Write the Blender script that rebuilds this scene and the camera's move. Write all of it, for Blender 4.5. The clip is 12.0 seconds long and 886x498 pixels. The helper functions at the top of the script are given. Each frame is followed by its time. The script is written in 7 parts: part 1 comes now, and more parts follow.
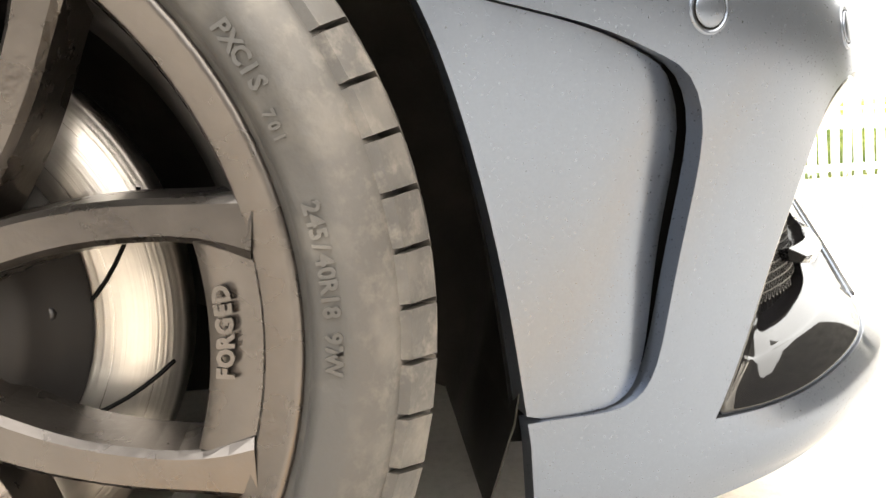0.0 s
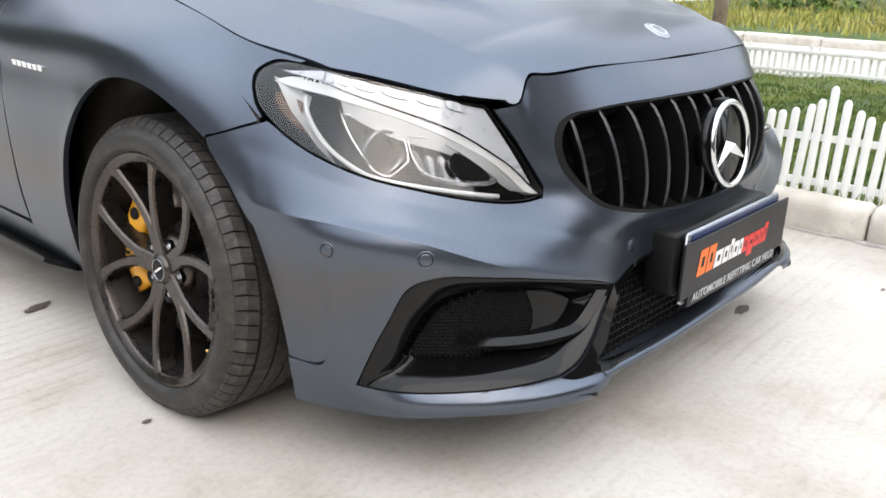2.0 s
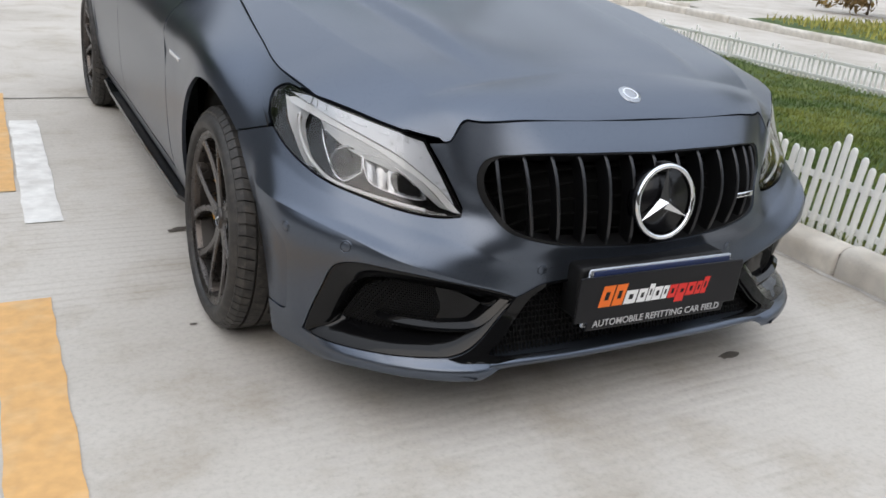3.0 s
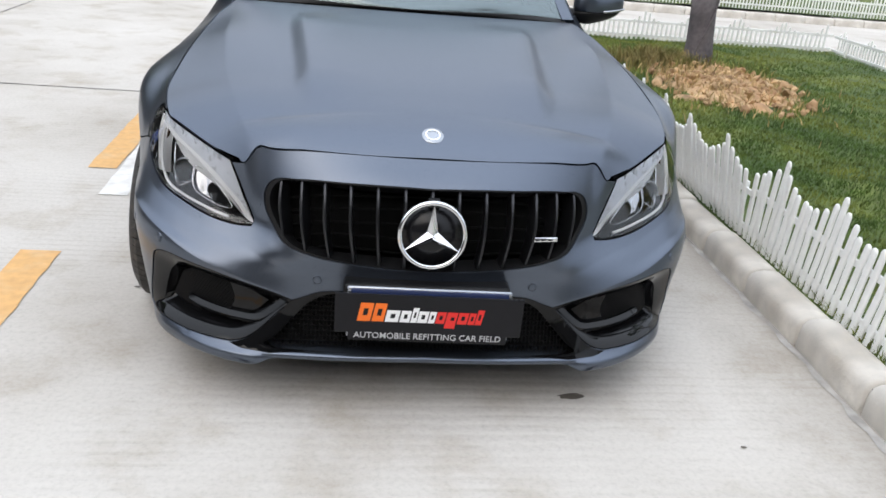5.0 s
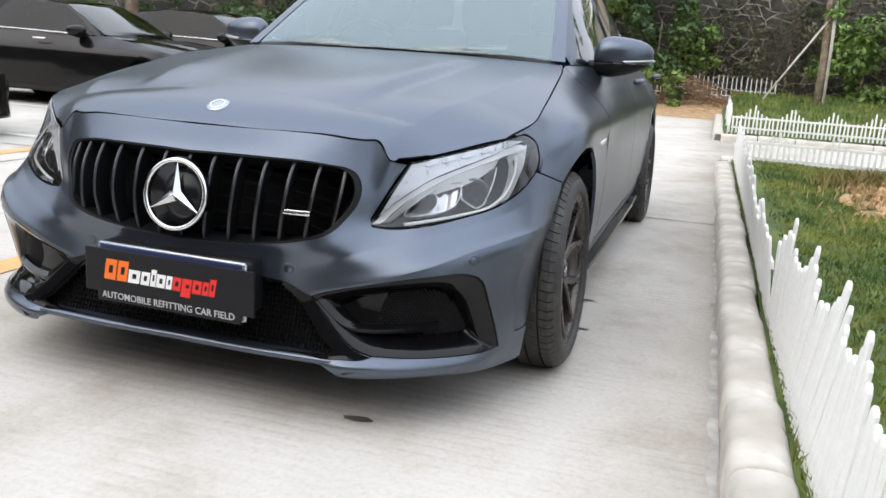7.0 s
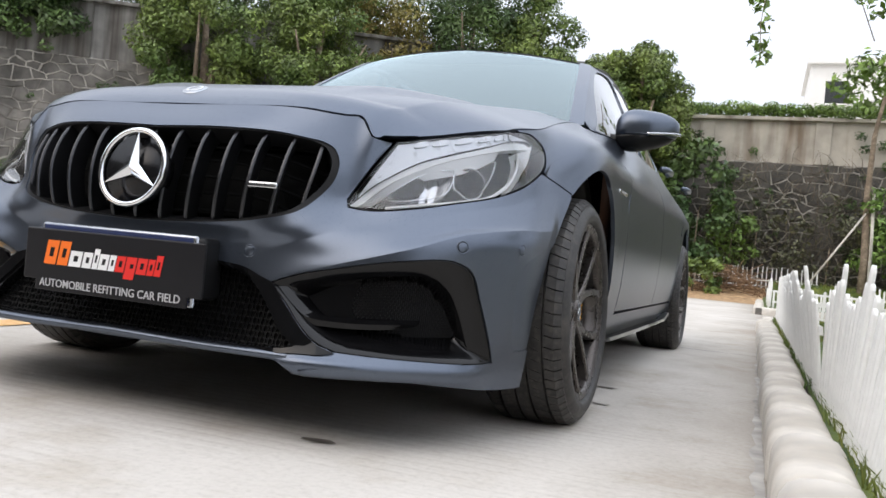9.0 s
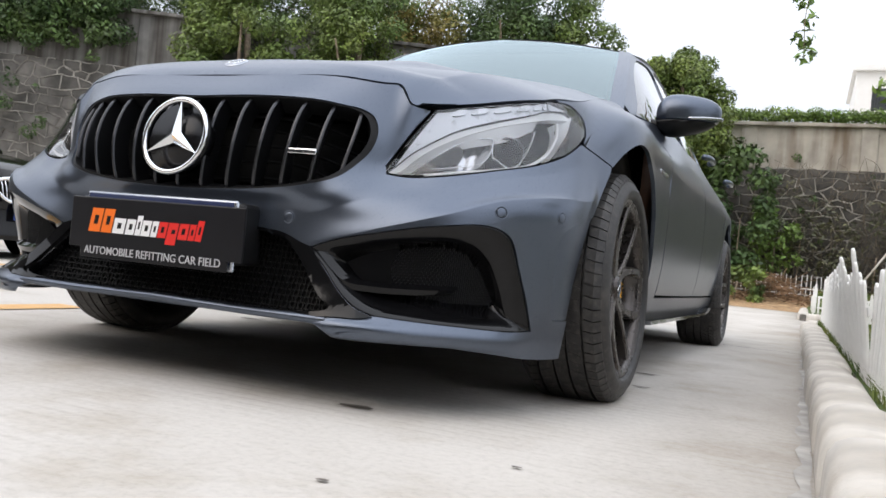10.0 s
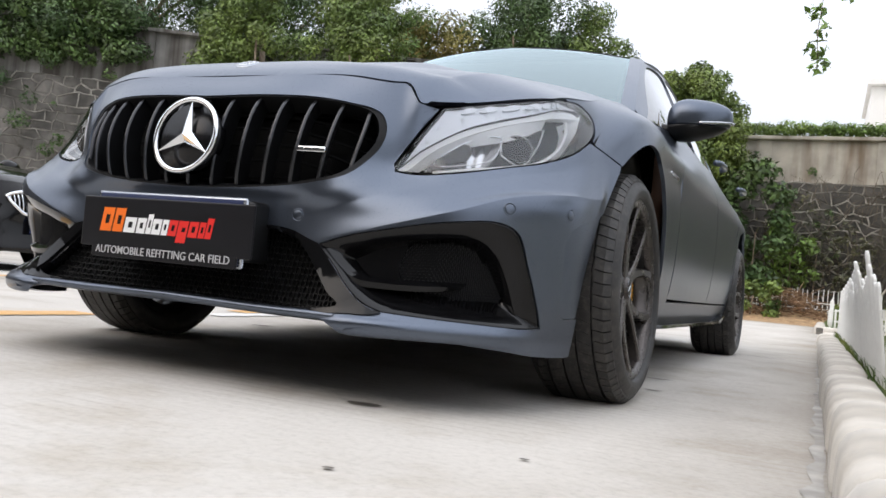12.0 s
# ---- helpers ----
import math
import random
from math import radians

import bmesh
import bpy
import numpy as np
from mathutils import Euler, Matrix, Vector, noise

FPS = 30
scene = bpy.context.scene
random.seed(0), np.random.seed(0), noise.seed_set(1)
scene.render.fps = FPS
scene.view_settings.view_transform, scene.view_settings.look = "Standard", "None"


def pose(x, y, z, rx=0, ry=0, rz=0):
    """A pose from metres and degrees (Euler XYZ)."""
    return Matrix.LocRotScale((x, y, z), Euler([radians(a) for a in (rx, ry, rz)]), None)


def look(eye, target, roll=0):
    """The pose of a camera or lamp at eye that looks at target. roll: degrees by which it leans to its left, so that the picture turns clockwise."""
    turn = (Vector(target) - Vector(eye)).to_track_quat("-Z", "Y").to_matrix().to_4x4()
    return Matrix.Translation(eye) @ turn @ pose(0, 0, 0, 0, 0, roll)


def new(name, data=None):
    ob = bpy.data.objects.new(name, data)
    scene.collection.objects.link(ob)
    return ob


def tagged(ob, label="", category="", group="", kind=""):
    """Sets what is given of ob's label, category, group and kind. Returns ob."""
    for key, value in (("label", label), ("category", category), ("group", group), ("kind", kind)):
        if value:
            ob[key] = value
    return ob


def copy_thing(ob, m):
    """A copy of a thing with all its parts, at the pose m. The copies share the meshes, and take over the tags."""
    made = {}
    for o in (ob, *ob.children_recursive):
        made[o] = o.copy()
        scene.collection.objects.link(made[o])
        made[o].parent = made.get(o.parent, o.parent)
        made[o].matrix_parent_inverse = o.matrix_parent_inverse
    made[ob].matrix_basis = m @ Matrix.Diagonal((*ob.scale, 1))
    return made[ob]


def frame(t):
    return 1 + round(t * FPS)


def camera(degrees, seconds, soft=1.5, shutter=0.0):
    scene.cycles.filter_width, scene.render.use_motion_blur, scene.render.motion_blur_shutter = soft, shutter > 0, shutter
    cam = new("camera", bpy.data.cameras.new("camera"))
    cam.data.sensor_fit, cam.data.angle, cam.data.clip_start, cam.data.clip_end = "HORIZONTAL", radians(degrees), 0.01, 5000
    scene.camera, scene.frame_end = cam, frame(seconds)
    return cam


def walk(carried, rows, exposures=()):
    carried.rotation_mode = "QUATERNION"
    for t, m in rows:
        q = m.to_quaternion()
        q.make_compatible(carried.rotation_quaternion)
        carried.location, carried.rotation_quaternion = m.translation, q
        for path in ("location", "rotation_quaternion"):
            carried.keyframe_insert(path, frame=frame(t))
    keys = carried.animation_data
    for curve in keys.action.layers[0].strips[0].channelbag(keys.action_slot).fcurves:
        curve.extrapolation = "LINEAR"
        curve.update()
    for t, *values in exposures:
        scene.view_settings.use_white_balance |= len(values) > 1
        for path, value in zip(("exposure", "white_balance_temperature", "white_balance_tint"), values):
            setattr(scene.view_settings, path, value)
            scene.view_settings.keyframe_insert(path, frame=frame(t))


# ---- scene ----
from mathutils import geometry

cam = camera(56.15, 12.0, soft=1.6)


def aim(x, y, z, yaw, pitch, roll):
    """A camera pose: yaw to the left of +y, pitch up, roll."""
    return pose(x, y, z, 0, 0, yaw) @ pose(0, 0, 0, 90 + pitch) @ pose(0, 0, 0, 0, 0, roll)


PATH = [
    (0, aim(-1.323, -0.268, 0.410, -95.74, -9.14, -3.03)),
    (0.5, aim(-1.481, -0.433, 0.476, -87.42, -13.89, -0.63)),
    (1, aim(-1.666, -0.740, 0.668, -71.79, -17.95, 1.18)),
    (1.5, aim(-1.721, -1.125, 0.784, -58.72, -19.10, 0.04)),
    (2, aim(-1.721, -1.498, 0.929, -48.76, -19.11, 1.05)),
    (2.5, aim(-1.624, -1.897, 1.013, -37.74, -18.94, 3.35)),
    (3, aim(-1.426, -2.236, 1.164, -29.61, -21.63, 5.68)),
    (4.8, aim(-0.408, -2.808, 1.404, -9.32, -22.61, 4.61)),
    (5, aim(-0.241, -2.853, 1.416, -7.56, -23.09, 5.20)),
    (5.5, aim(0.207, -2.944, 1.381, -0.78, -21.72, 6.00)),
    (6, aim(0.701, -2.916, 1.253, 8.00, -18.92, 5.49)),
    (6.5, aim(1.099, -2.849, 1.116, 15.80, -16.12, 4.98)),
    (7, aim(1.292, -2.603, 0.964, 17.30, -13.15, 3.68)),
    (7.5, aim(1.401, -2.449, 0.878, 19.83, -11.04, 4.19)),
    (7.7, aim(1.438, -2.419, 0.821, 21.22, -9.03, 5.16)),
    (9.3, aim(1.362, -2.321, 0.400, 21.25, 0.75, 5.02)),
    (9.5, aim(1.365, -2.323, 0.389, 22.08, 0.64, 4.83)),
    (10, aim(1.373, -2.313, 0.340, 23.70, 0.82, 5.57)),
    (10.5, aim(1.374, -2.303, 0.310, 23.11, 0.84, 5.74)),
    (11, aim(1.372, -2.307, 0.301, 23.38, 1.43, 5.76)),
    (11.5, aim(1.373, -2.310, 0.305, 24.16, 1.62, 5.77)),
    (12, aim(1.387, -2.305, 0.297, 24.77, 1.89, 5.46)),
]
EXPOSURES = [(0.0, 2.56, 8350, 9), (0.5, 2.14, 8150, 9), (1.0, 1.47, 8000, 9), (1.5, 1.07, 7650, 9), (2.0, 0.70, 7020, 10), (2.5, 0.36, 6920, 10), (3.0, -0.04, 6860, 10), (5.0, 0.27, 6720, 10), (5.5, 0.31, 6700, 10),
             (6.5, 0.42, 6780, 10), (7.5, 0.49, 6880, 10.5), (9.5, 0.31, 6950, 12), (12.0, 0.28, 6980, 12)]
walk(cam, PATH, EXPOSURES)

# ---- light: a bright hazy sky, and a veiled sun high over the lot ----
world = bpy.data.worlds.new("hazy_sky")
scene.world = world
world.use_nodes = True
wn, wl = world.node_tree.nodes, world.node_tree.links
sky = wn.new("ShaderNodeTexSky")
sky.sky_type, sky.sun_disc = "NISHITA", False
sky.sun_elevation, sky.sun_rotation = radians(44), radians(212)
sky.air_density, sky.dust_density, sky.ozone_density = 1.0, 4.0, 1.0
haze = wn.new("ShaderNodeMix")
haze.data_type = "RGBA"
haze.inputs[0].default_value = 0.78
# a veiled sky is brighter overhead than at the horizon
veil_pos, veil_z, veil_k, veil = (wn.new("ShaderNode" + k) for k in ("TexCoord", "SeparateXYZ", "MapRange", "Mix"))
veil.data_type, veil.blend_type = "RGBA", "MULTIPLY"
veil.inputs[0].default_value = 1.0
veil_k.inputs[3].default_value, veil_k.inputs[4].default_value = 0.52, 1.85
wl.new(veil_pos.outputs["Generated"], veil_z.inputs[0])
wl.new(veil_z.outputs[2], veil_k.inputs[0])
veil.inputs[6].default_value = (8.9, 9.8, 11.3, 1)
wl.new(veil_k.outputs[0], veil.inputs[7])
wl.new(veil.outputs[2], haze.inputs[7])
wl.new(sky.outputs[0], haze.inputs[6])
wl.new(haze.outputs[2], wn["Background"].inputs[0])
wn["Background"].inputs[1].default_value = 0.130
sun_data = bpy.data.lights.new("sun", "SUN")
sun_data.energy, sun_data.angle, sun_data.color = 0.6, radians(60), (1.0, 0.92, 0.82)
sun = new("sun", sun_data)
sun.matrix_world = look((-5, -8, 9), (0, 0, 0))


# ---- materials ----
def material(name, color, rough=0.5, metal=0.0, vary=0.0, scale=20.0, bump=0.0, bump_scale=200.0, coat=0.0, second=None, second_scale=3.0, spread=(0.4, 0.65), spec=0.5, stretch=None):
    """A principled surface with variation at two scales and fine relief, in metres."""
    mat = bpy.data.materials.new(name)
    mat.use_nodes = True
    n, l = mat.node_tree.nodes, mat.node_tree.links
    b = n["Principled BSDF"]
    b.inputs["Base Color"].default_value = (*color, 1)
    b.inputs["Roughness"].default_value, b.inputs["Metallic"].default_value = rough, metal
    b.inputs["Coat Weight"].default_value = coat
    b.inputs["Coat Roughness"].default_value = 0.05
    b.inputs["Specular IOR Level"].default_value = spec
    tc = n.new("ShaderNodeTexCoord")
    out = None
    if second:
        t = n.new("ShaderNodeTexNoise")
        t.inputs["Scale"].default_value, t.inputs["Detail"].default_value = second_scale, 6
        where = tc.outputs["Object"]
        if stretch:
            mp = n.new("ShaderNodeMapping")
            mp.inputs["Scale"].default_value = stretch
            l.new(where, mp.inputs["Vector"])
            where = mp.outputs[0]
        l.new(where, t.inputs["Vector"])
        m = n.new("ShaderNodeMapRange")
        m.inputs[1].default_value, m.inputs[2].default_value = spread
        l.new(t.outputs["Fac"], m.inputs[0])
        x = n.new("ShaderNodeMix")
        x.data_type = "RGBA"
        x.inputs[6].default_value, x.inputs[7].default_value = (*color, 1), (*second, 1)
        l.new(m.outputs[0], x.inputs[0])
        out = x.outputs[2]
        l.new(out, b.inputs["Base Color"])
    if vary:
        t = n.new("ShaderNodeTexNoise")
        t.inputs["Scale"].default_value, t.inputs["Detail"].default_value = scale, 5
        l.new(tc.outputs["Object"], t.inputs["Vector"])
        h = n.new("ShaderNodeHueSaturation")
        h.inputs["Color"].default_value = (*color, 1)
        if out:
            l.new(out, h.inputs["Color"])
        m = n.new("ShaderNodeMapRange")
        m.inputs[1].default_value, m.inputs[2].default_value = 0.3, 0.7
        m.inputs[3].default_value, m.inputs[4].default_value = 1 - vary, 1 + vary
        l.new(t.outputs["Fac"], m.inputs[0])
        l.new(m.outputs[0], h.inputs["Value"])
        l.new(h.outputs["Color"], b.inputs["Base Color"])
        r = n.new("ShaderNodeMapRange")
        r.inputs[3].default_value, r.inputs[4].default_value = max(0, rough - 0.6 * vary), min(1, rough + 0.6 * vary)
        l.new(t.outputs["Fac"], r.inputs[0])
        l.new(r.outputs[0], b.inputs["Roughness"])
    if bump:
        t = n.new("ShaderNodeTexNoise")
        t.inputs["Scale"].default_value, t.inputs["Detail"].default_value = bump_scale, 4
        l.new(tc.outputs["Object"], t.inputs["Vector"])
        k = n.new("ShaderNodeBump")
        k.inputs["Strength"].default_value, k.inputs["Distance"].default_value = bump, 0.004
        l.new(t.outputs["Fac"], k.inputs["Height"])
        l.new(k.outputs[0], b.inputs["Normal"])
    return mat


def clear(name, tint=(1, 1, 1), gloss=0.02, strength=1.0, base=0.0, sheen=(1, 1, 1)):
    """Clear pane: lets the view through, mirrors by Fresnel."""
    mat = bpy.data.materials.new(name)
    mat.use_nodes = True
    n, l = mat.node_tree.nodes, mat.node_tree.links
    n.remove(n["Principled BSDF"])
    t, g, f, m = (n.new("ShaderNode" + k) for k in ("BsdfTransparent", "BsdfGlossy", "Fresnel", "MixShader"))
    t.inputs[0].default_value = (*tint, 1)
    g.inputs["Roughness"].default_value = gloss
    g.inputs["Color"].default_value = (*sheen, 1)
    f.inputs[0].default_value = 1.5
    s = n.new("ShaderNodeMath")
    s.operation, s.use_clamp = "MULTIPLY_ADD", True
    s.inputs[1].default_value, s.inputs[2].default_value = strength, base
    l.new(f.outputs[0], s.inputs[0])
    l.new(s.outputs[0], m.inputs[0])
    l.new(t.outputs[0], m.inputs[1])
    l.new(g.outputs[0], m.inputs[2])
    l.new(m.outputs[0], n["Material Output"].inputs[0])
    return mat


PAINT = material("satin_grey_wrap", (0.113, 0.131, 0.163), 0.28, 0.9, vary=0.03, scale=500)
GLOSS = material("gloss_black", (0.004, 0.004, 0.0045), 0.05, vary=0.012, scale=30, spec=0.30)
STAR_BACK = material("dark_star_backing", (0.006, 0.006, 0.007), 0.22, vary=0.03, scale=30, spec=0.3)
PLASTIC = material("black_plastic", (0.008, 0.008, 0.0085), 0.42, vary=0.12, scale=60, bump=0.04, bump_scale=500, spec=0.22)
LINER = material("dusty_arch_liner", (0.011, 0.0105, 0.010), 0.75, vary=0.3, scale=25, bump=0.2, bump_scale=120, second=(0.026, 0.023, 0.020), second_scale=9, spec=0.2)
WEB = material("black_intake_web", (0.012, 0.012, 0.013), 0.5, vary=0.2, scale=40, spec=0.2)
# near-black, mostly for hollows; their shade is put into the colour
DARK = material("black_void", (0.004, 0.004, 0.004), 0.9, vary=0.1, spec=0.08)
CHROME = material("chrome", (0.80, 0.81, 0.83), 0.08, 1.0, vary=0.02)
SATIN = material("dark_chrome", (0.055, 0.056, 0.060), 0.30, 0.9, vary=0.05)
ALLOY = material("gunmetal_wheel", (0.086, 0.077, 0.072), 0.28, 0.93, vary=0.10, scale=40, bump=0.05)
BARREL = material("dark_rim_barrel", (0.022, 0.020, 0.019), 0.42, 0.6, vary=0.15, scale=30)
RUBBER = material("tyre_rubber", (0.024, 0.0225, 0.0215), 0.55, vary=0.22, scale=22, bump=0.22, bump_scale=95, second=(0.062, 0.056, 0.050), second_scale=26, spread=(0.50, 0.78), spec=0.45)
# dust and scuffs where the side wall meets the tread
un, ul = RUBBER.node_tree.nodes, RUBBER.node_tree.links
dust_tc, dust_pos, dust_cut, dust_r, dust_band, dust_noise, dust_edge, dust_mul, dust_mix = (un.new("ShaderNode" + k) for k in ("TexCoord", "SeparateXYZ", "CombineXYZ", "VectorMath", "MapRange", "TexNoise", "MapRange", "Math", "Mix"))
dust_r.operation, dust_mul.operation, dust_mix.data_type = "LENGTH", "MULTIPLY", "RGBA"
ul.new(dust_tc.outputs["Object"], dust_pos.inputs[0])
ul.new(dust_pos.outputs[1], dust_cut.inputs[1])
ul.new(dust_pos.outputs[2], dust_cut.inputs[2])
ul.new(dust_cut.outputs[0], dust_r.inputs[0])
ul.new(dust_r.outputs["Value"], dust_band.inputs[0])
dust_band.inputs[1].default_value, dust_band.inputs[2].default_value = 0.266, 0.300
dust_noise.inputs["Scale"].default_value, dust_noise.inputs["Detail"].default_value, dust_noise.inputs["Roughness"].default_value = 75, 6, 0.7
ul.new(dust_tc.outputs["Object"], dust_noise.inputs["Vector"])
ul.new(dust_noise.outputs["Fac"], dust_edge.inputs[0])
dust_edge.inputs[1].default_value, dust_edge.inputs[2].default_value = 0.50, 0.70
ul.new(dust_band.outputs[0], dust_mul.inputs[0])
ul.new(dust_edge.outputs[0], dust_mul.inputs[1])
ul.new(dust_mul.outputs[0], dust_mix.inputs[0])
ul.new(un["Principled BSDF"].inputs["Base Color"].links[0].from_socket, dust_mix.inputs[6])
dust_mix.inputs[7].default_value = (0.072, 0.064, 0.056, 1)
ul.new(dust_mix.outputs[2], un["Principled BSDF"].inputs["Base Color"])
DISC = material("brake_steel", (0.44, 0.40, 0.36), 0.30, 0.95, vary=0.04, scale=60)
rn, rl = DISC.node_tree.nodes, DISC.node_tree.links
ring_at = rn.new("ShaderNodeVectorMath")
ring_at.operation = "DISTANCE"
ring_pos, ring_cut, ring_noise, ring_map, ring_tc = (rn.new("ShaderNode" + k) for k in ("SeparateXYZ", "CombineXYZ", "TexNoise", "MapRange", "TexCoord"))
rl.new(ring_tc.outputs["Object"], ring_pos.inputs[0])
rl.new(ring_pos.outputs[1], ring_cut.inputs[1])
rl.new(ring_pos.outputs[2], ring_cut.inputs[2])
rl.new(ring_cut.outputs[0], ring_at.inputs[0])
ring_at.inputs[1].default_value = (0, 0.010, 0.309)
ring_noise.noise_dimensions = "1D"
ring_noise.inputs["Scale"].default_value, ring_noise.inputs["Detail"].default_value = 420, 4
rl.new(ring_at.outputs["Value"], ring_noise.inputs["W"])
ring_map.inputs[3].default_value, ring_map.inputs[4].default_value = 0.20, 0.46
rl.new(ring_noise.outputs["Fac"], ring_map.inputs[0])
rl.new(ring_map.outputs[0], rn["Principled BSDF"].inputs["Roughness"])
ring_bump = rn.new("ShaderNodeBump")
ring_bump.inputs["Strength"].default_value, ring_bump.inputs["Distance"].default_value = 0.25, 0.001
rl.new(ring_noise.outputs["Fac"], ring_bump.inputs["Height"])
rl.new(ring_bump.outputs[0], rn["Principled BSDF"].inputs["Normal"])
IRON = material("brake_hat", (0.012, 0.011, 0.011), 0.5, 0.0, vary=0.2, spec=0.15)
CALIPER = material("yellow_caliper_paint", (0.78, 0.36, 0.02), 0.32, vary=0.05, coat=0.5)
BRASS = material("brass", (0.70, 0.42, 0.14), 0.25, 1.0, vary=0.05)
WHITE = material("white_lens", (0.84, 0.86, 0.88), 0.18, vary=0.03)
SILVER = material("reflector_silver", (0.46, 0.47, 0.49), 0.22, 1.0, vary=0.04)
SHELF = material("lamp_inner_grey", (0.34, 0.36, 0.39), 0.25, 0.8, vary=0.05, scale=40)
GLASS = clear("clear_glass", gloss=0.05, strength=1.4)
# pale plastic, lightened further for sky mirrored in the lamp cover
LEDGE = material("lamp_plastic_and_sky_sheen", (0.62, 0.65, 0.70), 0.28, 0.2, vary=0.05, scale=40)
# brown painted in for the trees that the lamp cover mirrors
COVER_BROWN = material("brown_cover_reflection", (0.11, 0.062, 0.034), 0.22, 0.6, vary=0.10, scale=60)
SCREEN = clear("windscreen_glass", (0.24, 0.30, 0.30), 0.20, 0.95, 0.13, (0.78, 0.92, 0.95))
TINT = clear("side_glass", (0.20, 0.23, 0.23), 0.02, 1.4)
BLUE = material("blue_plate", (0.030, 0.090, 0.42), 0.3, vary=0.05)
# plate blue taken down to a near-black navy
NAVY = material("dark_navy_plate", (0.008, 0.018, 0.070), 0.35, vary=0.08)
CARD = material("black_card", (0.007, 0.007, 0.009), 0.35, vary=0.1, scale=30, spec=0.25)
ORANGE = material("orange_print", (0.85, 0.16, 0.01), 0.4, vary=0.03)
RED = material("red_print", (0.70, 0.02, 0.015), 0.4, vary=0.03)
PRINT = material("white_print", (0.80, 0.80, 0.80), 0.4, vary=0.03)
GREY_PRINT = material("grey_print", (0.50, 0.50, 0.51), 0.4, vary=0.03)
INSIDE = material("cabin_trim", (0.020, 0.020, 0.022), 0.7, vary=0.2)
SEAT = material("tan_seat", (0.16, 0.075, 0.045), 0.55, vary=0.1)


# ---- building helpers ----
def finish(bm, name, mat, smooth=True):
    me = bpy.data.meshes.new(name)
    bm.to_mesh(me)
    bm.free()
    for p in me.polygons:
        p.use_smooth = smooth
    if mat:
        me.materials.append(mat)
    return me


def part(name, bm, mat, parent=None, label="", smooth=True):
    """One bmesh (or mesh) as one object, under a thing or a part of it."""
    me = bm if isinstance(bm, bpy.types.Mesh) else finish(bm, name, mat, smooth)
    ob = new(name, me)
    if parent:
        ob.parent = parent
    if label:
        ob["label"] = label
    return ob


def mesh_from(verts, faces, name, mat, smooth=True):
    me = bpy.data.meshes.new(name)
    me.from_pydata([tuple(map(float, v)) for v in verts], [], faces)
    me.polygons.foreach_set("use_smooth", [smooth] * len(me.polygons))
    me.materials.append(mat)
    me.update()
    return me


def thing(name, label, category, group="", at=(0, 0, 0), kind=""):
    e = new(name)
    e.empty_display_size = 0.1
    e.location = at
    return tagged(e, label, category, group, kind)


def add_box(bm, x0, x1, y0, y1, z0, z1, bevel=0.0, m=None):
    """A box, its edges rounded, added to a bmesh."""
    mat = Matrix.Translation(((x0 + x1) / 2, (y0 + y1) / 2, (z0 + z1) / 2)) @ Matrix.Diagonal((x1 - x0, y1 - y0, z1 - z0, 1))
    r = bmesh.ops.create_cube(bm, size=1, matrix=mat)
    vs = r["verts"]
    if bevel:
        es = list({e for v in vs for e in v.link_edges})
        r = bmesh.ops.bevel(bm, geom=es, offset=bevel, segments=2, affect="EDGES", profile=0.5)
        vs = r["verts"]
    if m is not None:
        bmesh.ops.transform(bm, matrix=m, verts=list({v for v in vs}))
    return bm


def box(x0, x1, y0, y1, z0, z1, bevel=0.004):
    return add_box(bmesh.new(), x0, x1, y0, y1, z0, z1, bevel)


def tube(points, radius, sides=10, closed=False):
    """A round bar along points; radius one number or one for each point."""
    pts = [Vector(p) for p in points]
    n = len(pts)
    bm = bmesh.new()
    rings = []
    up = Vector((0.01, 0.02, 1))
    for i, p in enumerate(pts):
        a, b = (pts[i - 1], pts[(i + 1) % n]) if closed else (pts[max(i - 1, 0)], pts[min(i + 1, n - 1)])
        d = (b - a).normalized()
        if abs(d.dot(up.normalized())) > 0.98:
            up = Vector((1, 0.02, 0.01))
        s = d.cross(up).normalized()
        q = s.cross(d)
        r = radius[i] if isinstance(radius, (list, tuple)) else radius
        rings.append([bm.verts.new(p + (s * math.cos(k * 2 * math.pi / sides) + q * math.sin(k * 2 * math.pi / sides)) * r) for k in range(sides)])
    for i in range(n if closed else n - 1):
        a, b = rings[i], rings[(i + 1) % n]
        for k in range(sides):
            bm.faces.new((a[k], a[(k + 1) % sides], b[(k + 1) % sides], b[k]))
    if not closed:
        bm.faces.new(rings[0][::-1])
        bm.faces.new(rings[-1])
    bmesh.ops.recalc_face_normals(bm, faces=bm.faces)
    return bm


def lathe(profile, steps=48, closed=False):
    """Turn a profile of (axial, radius) round the x axis."""
    bm = bmesh.new()
    rings = []
    for a, r in profile:
        rings.append([bm.verts.new((a, r * math.cos(k * 2 * math.pi / steps), r * math.sin(k * 2 * math.pi / steps))) for k in range(steps)])
    m = len(rings)
    for i in range(m if closed else m - 1):
        p, q = rings[i], rings[(i + 1) % m]
        for k in range(steps):
            bm.faces.new((p[k], p[(k + 1) % steps], q[(k + 1) % steps], q[k]))
    bmesh.ops.recalc_face_normals(bm, faces=bm.faces)
    return bm


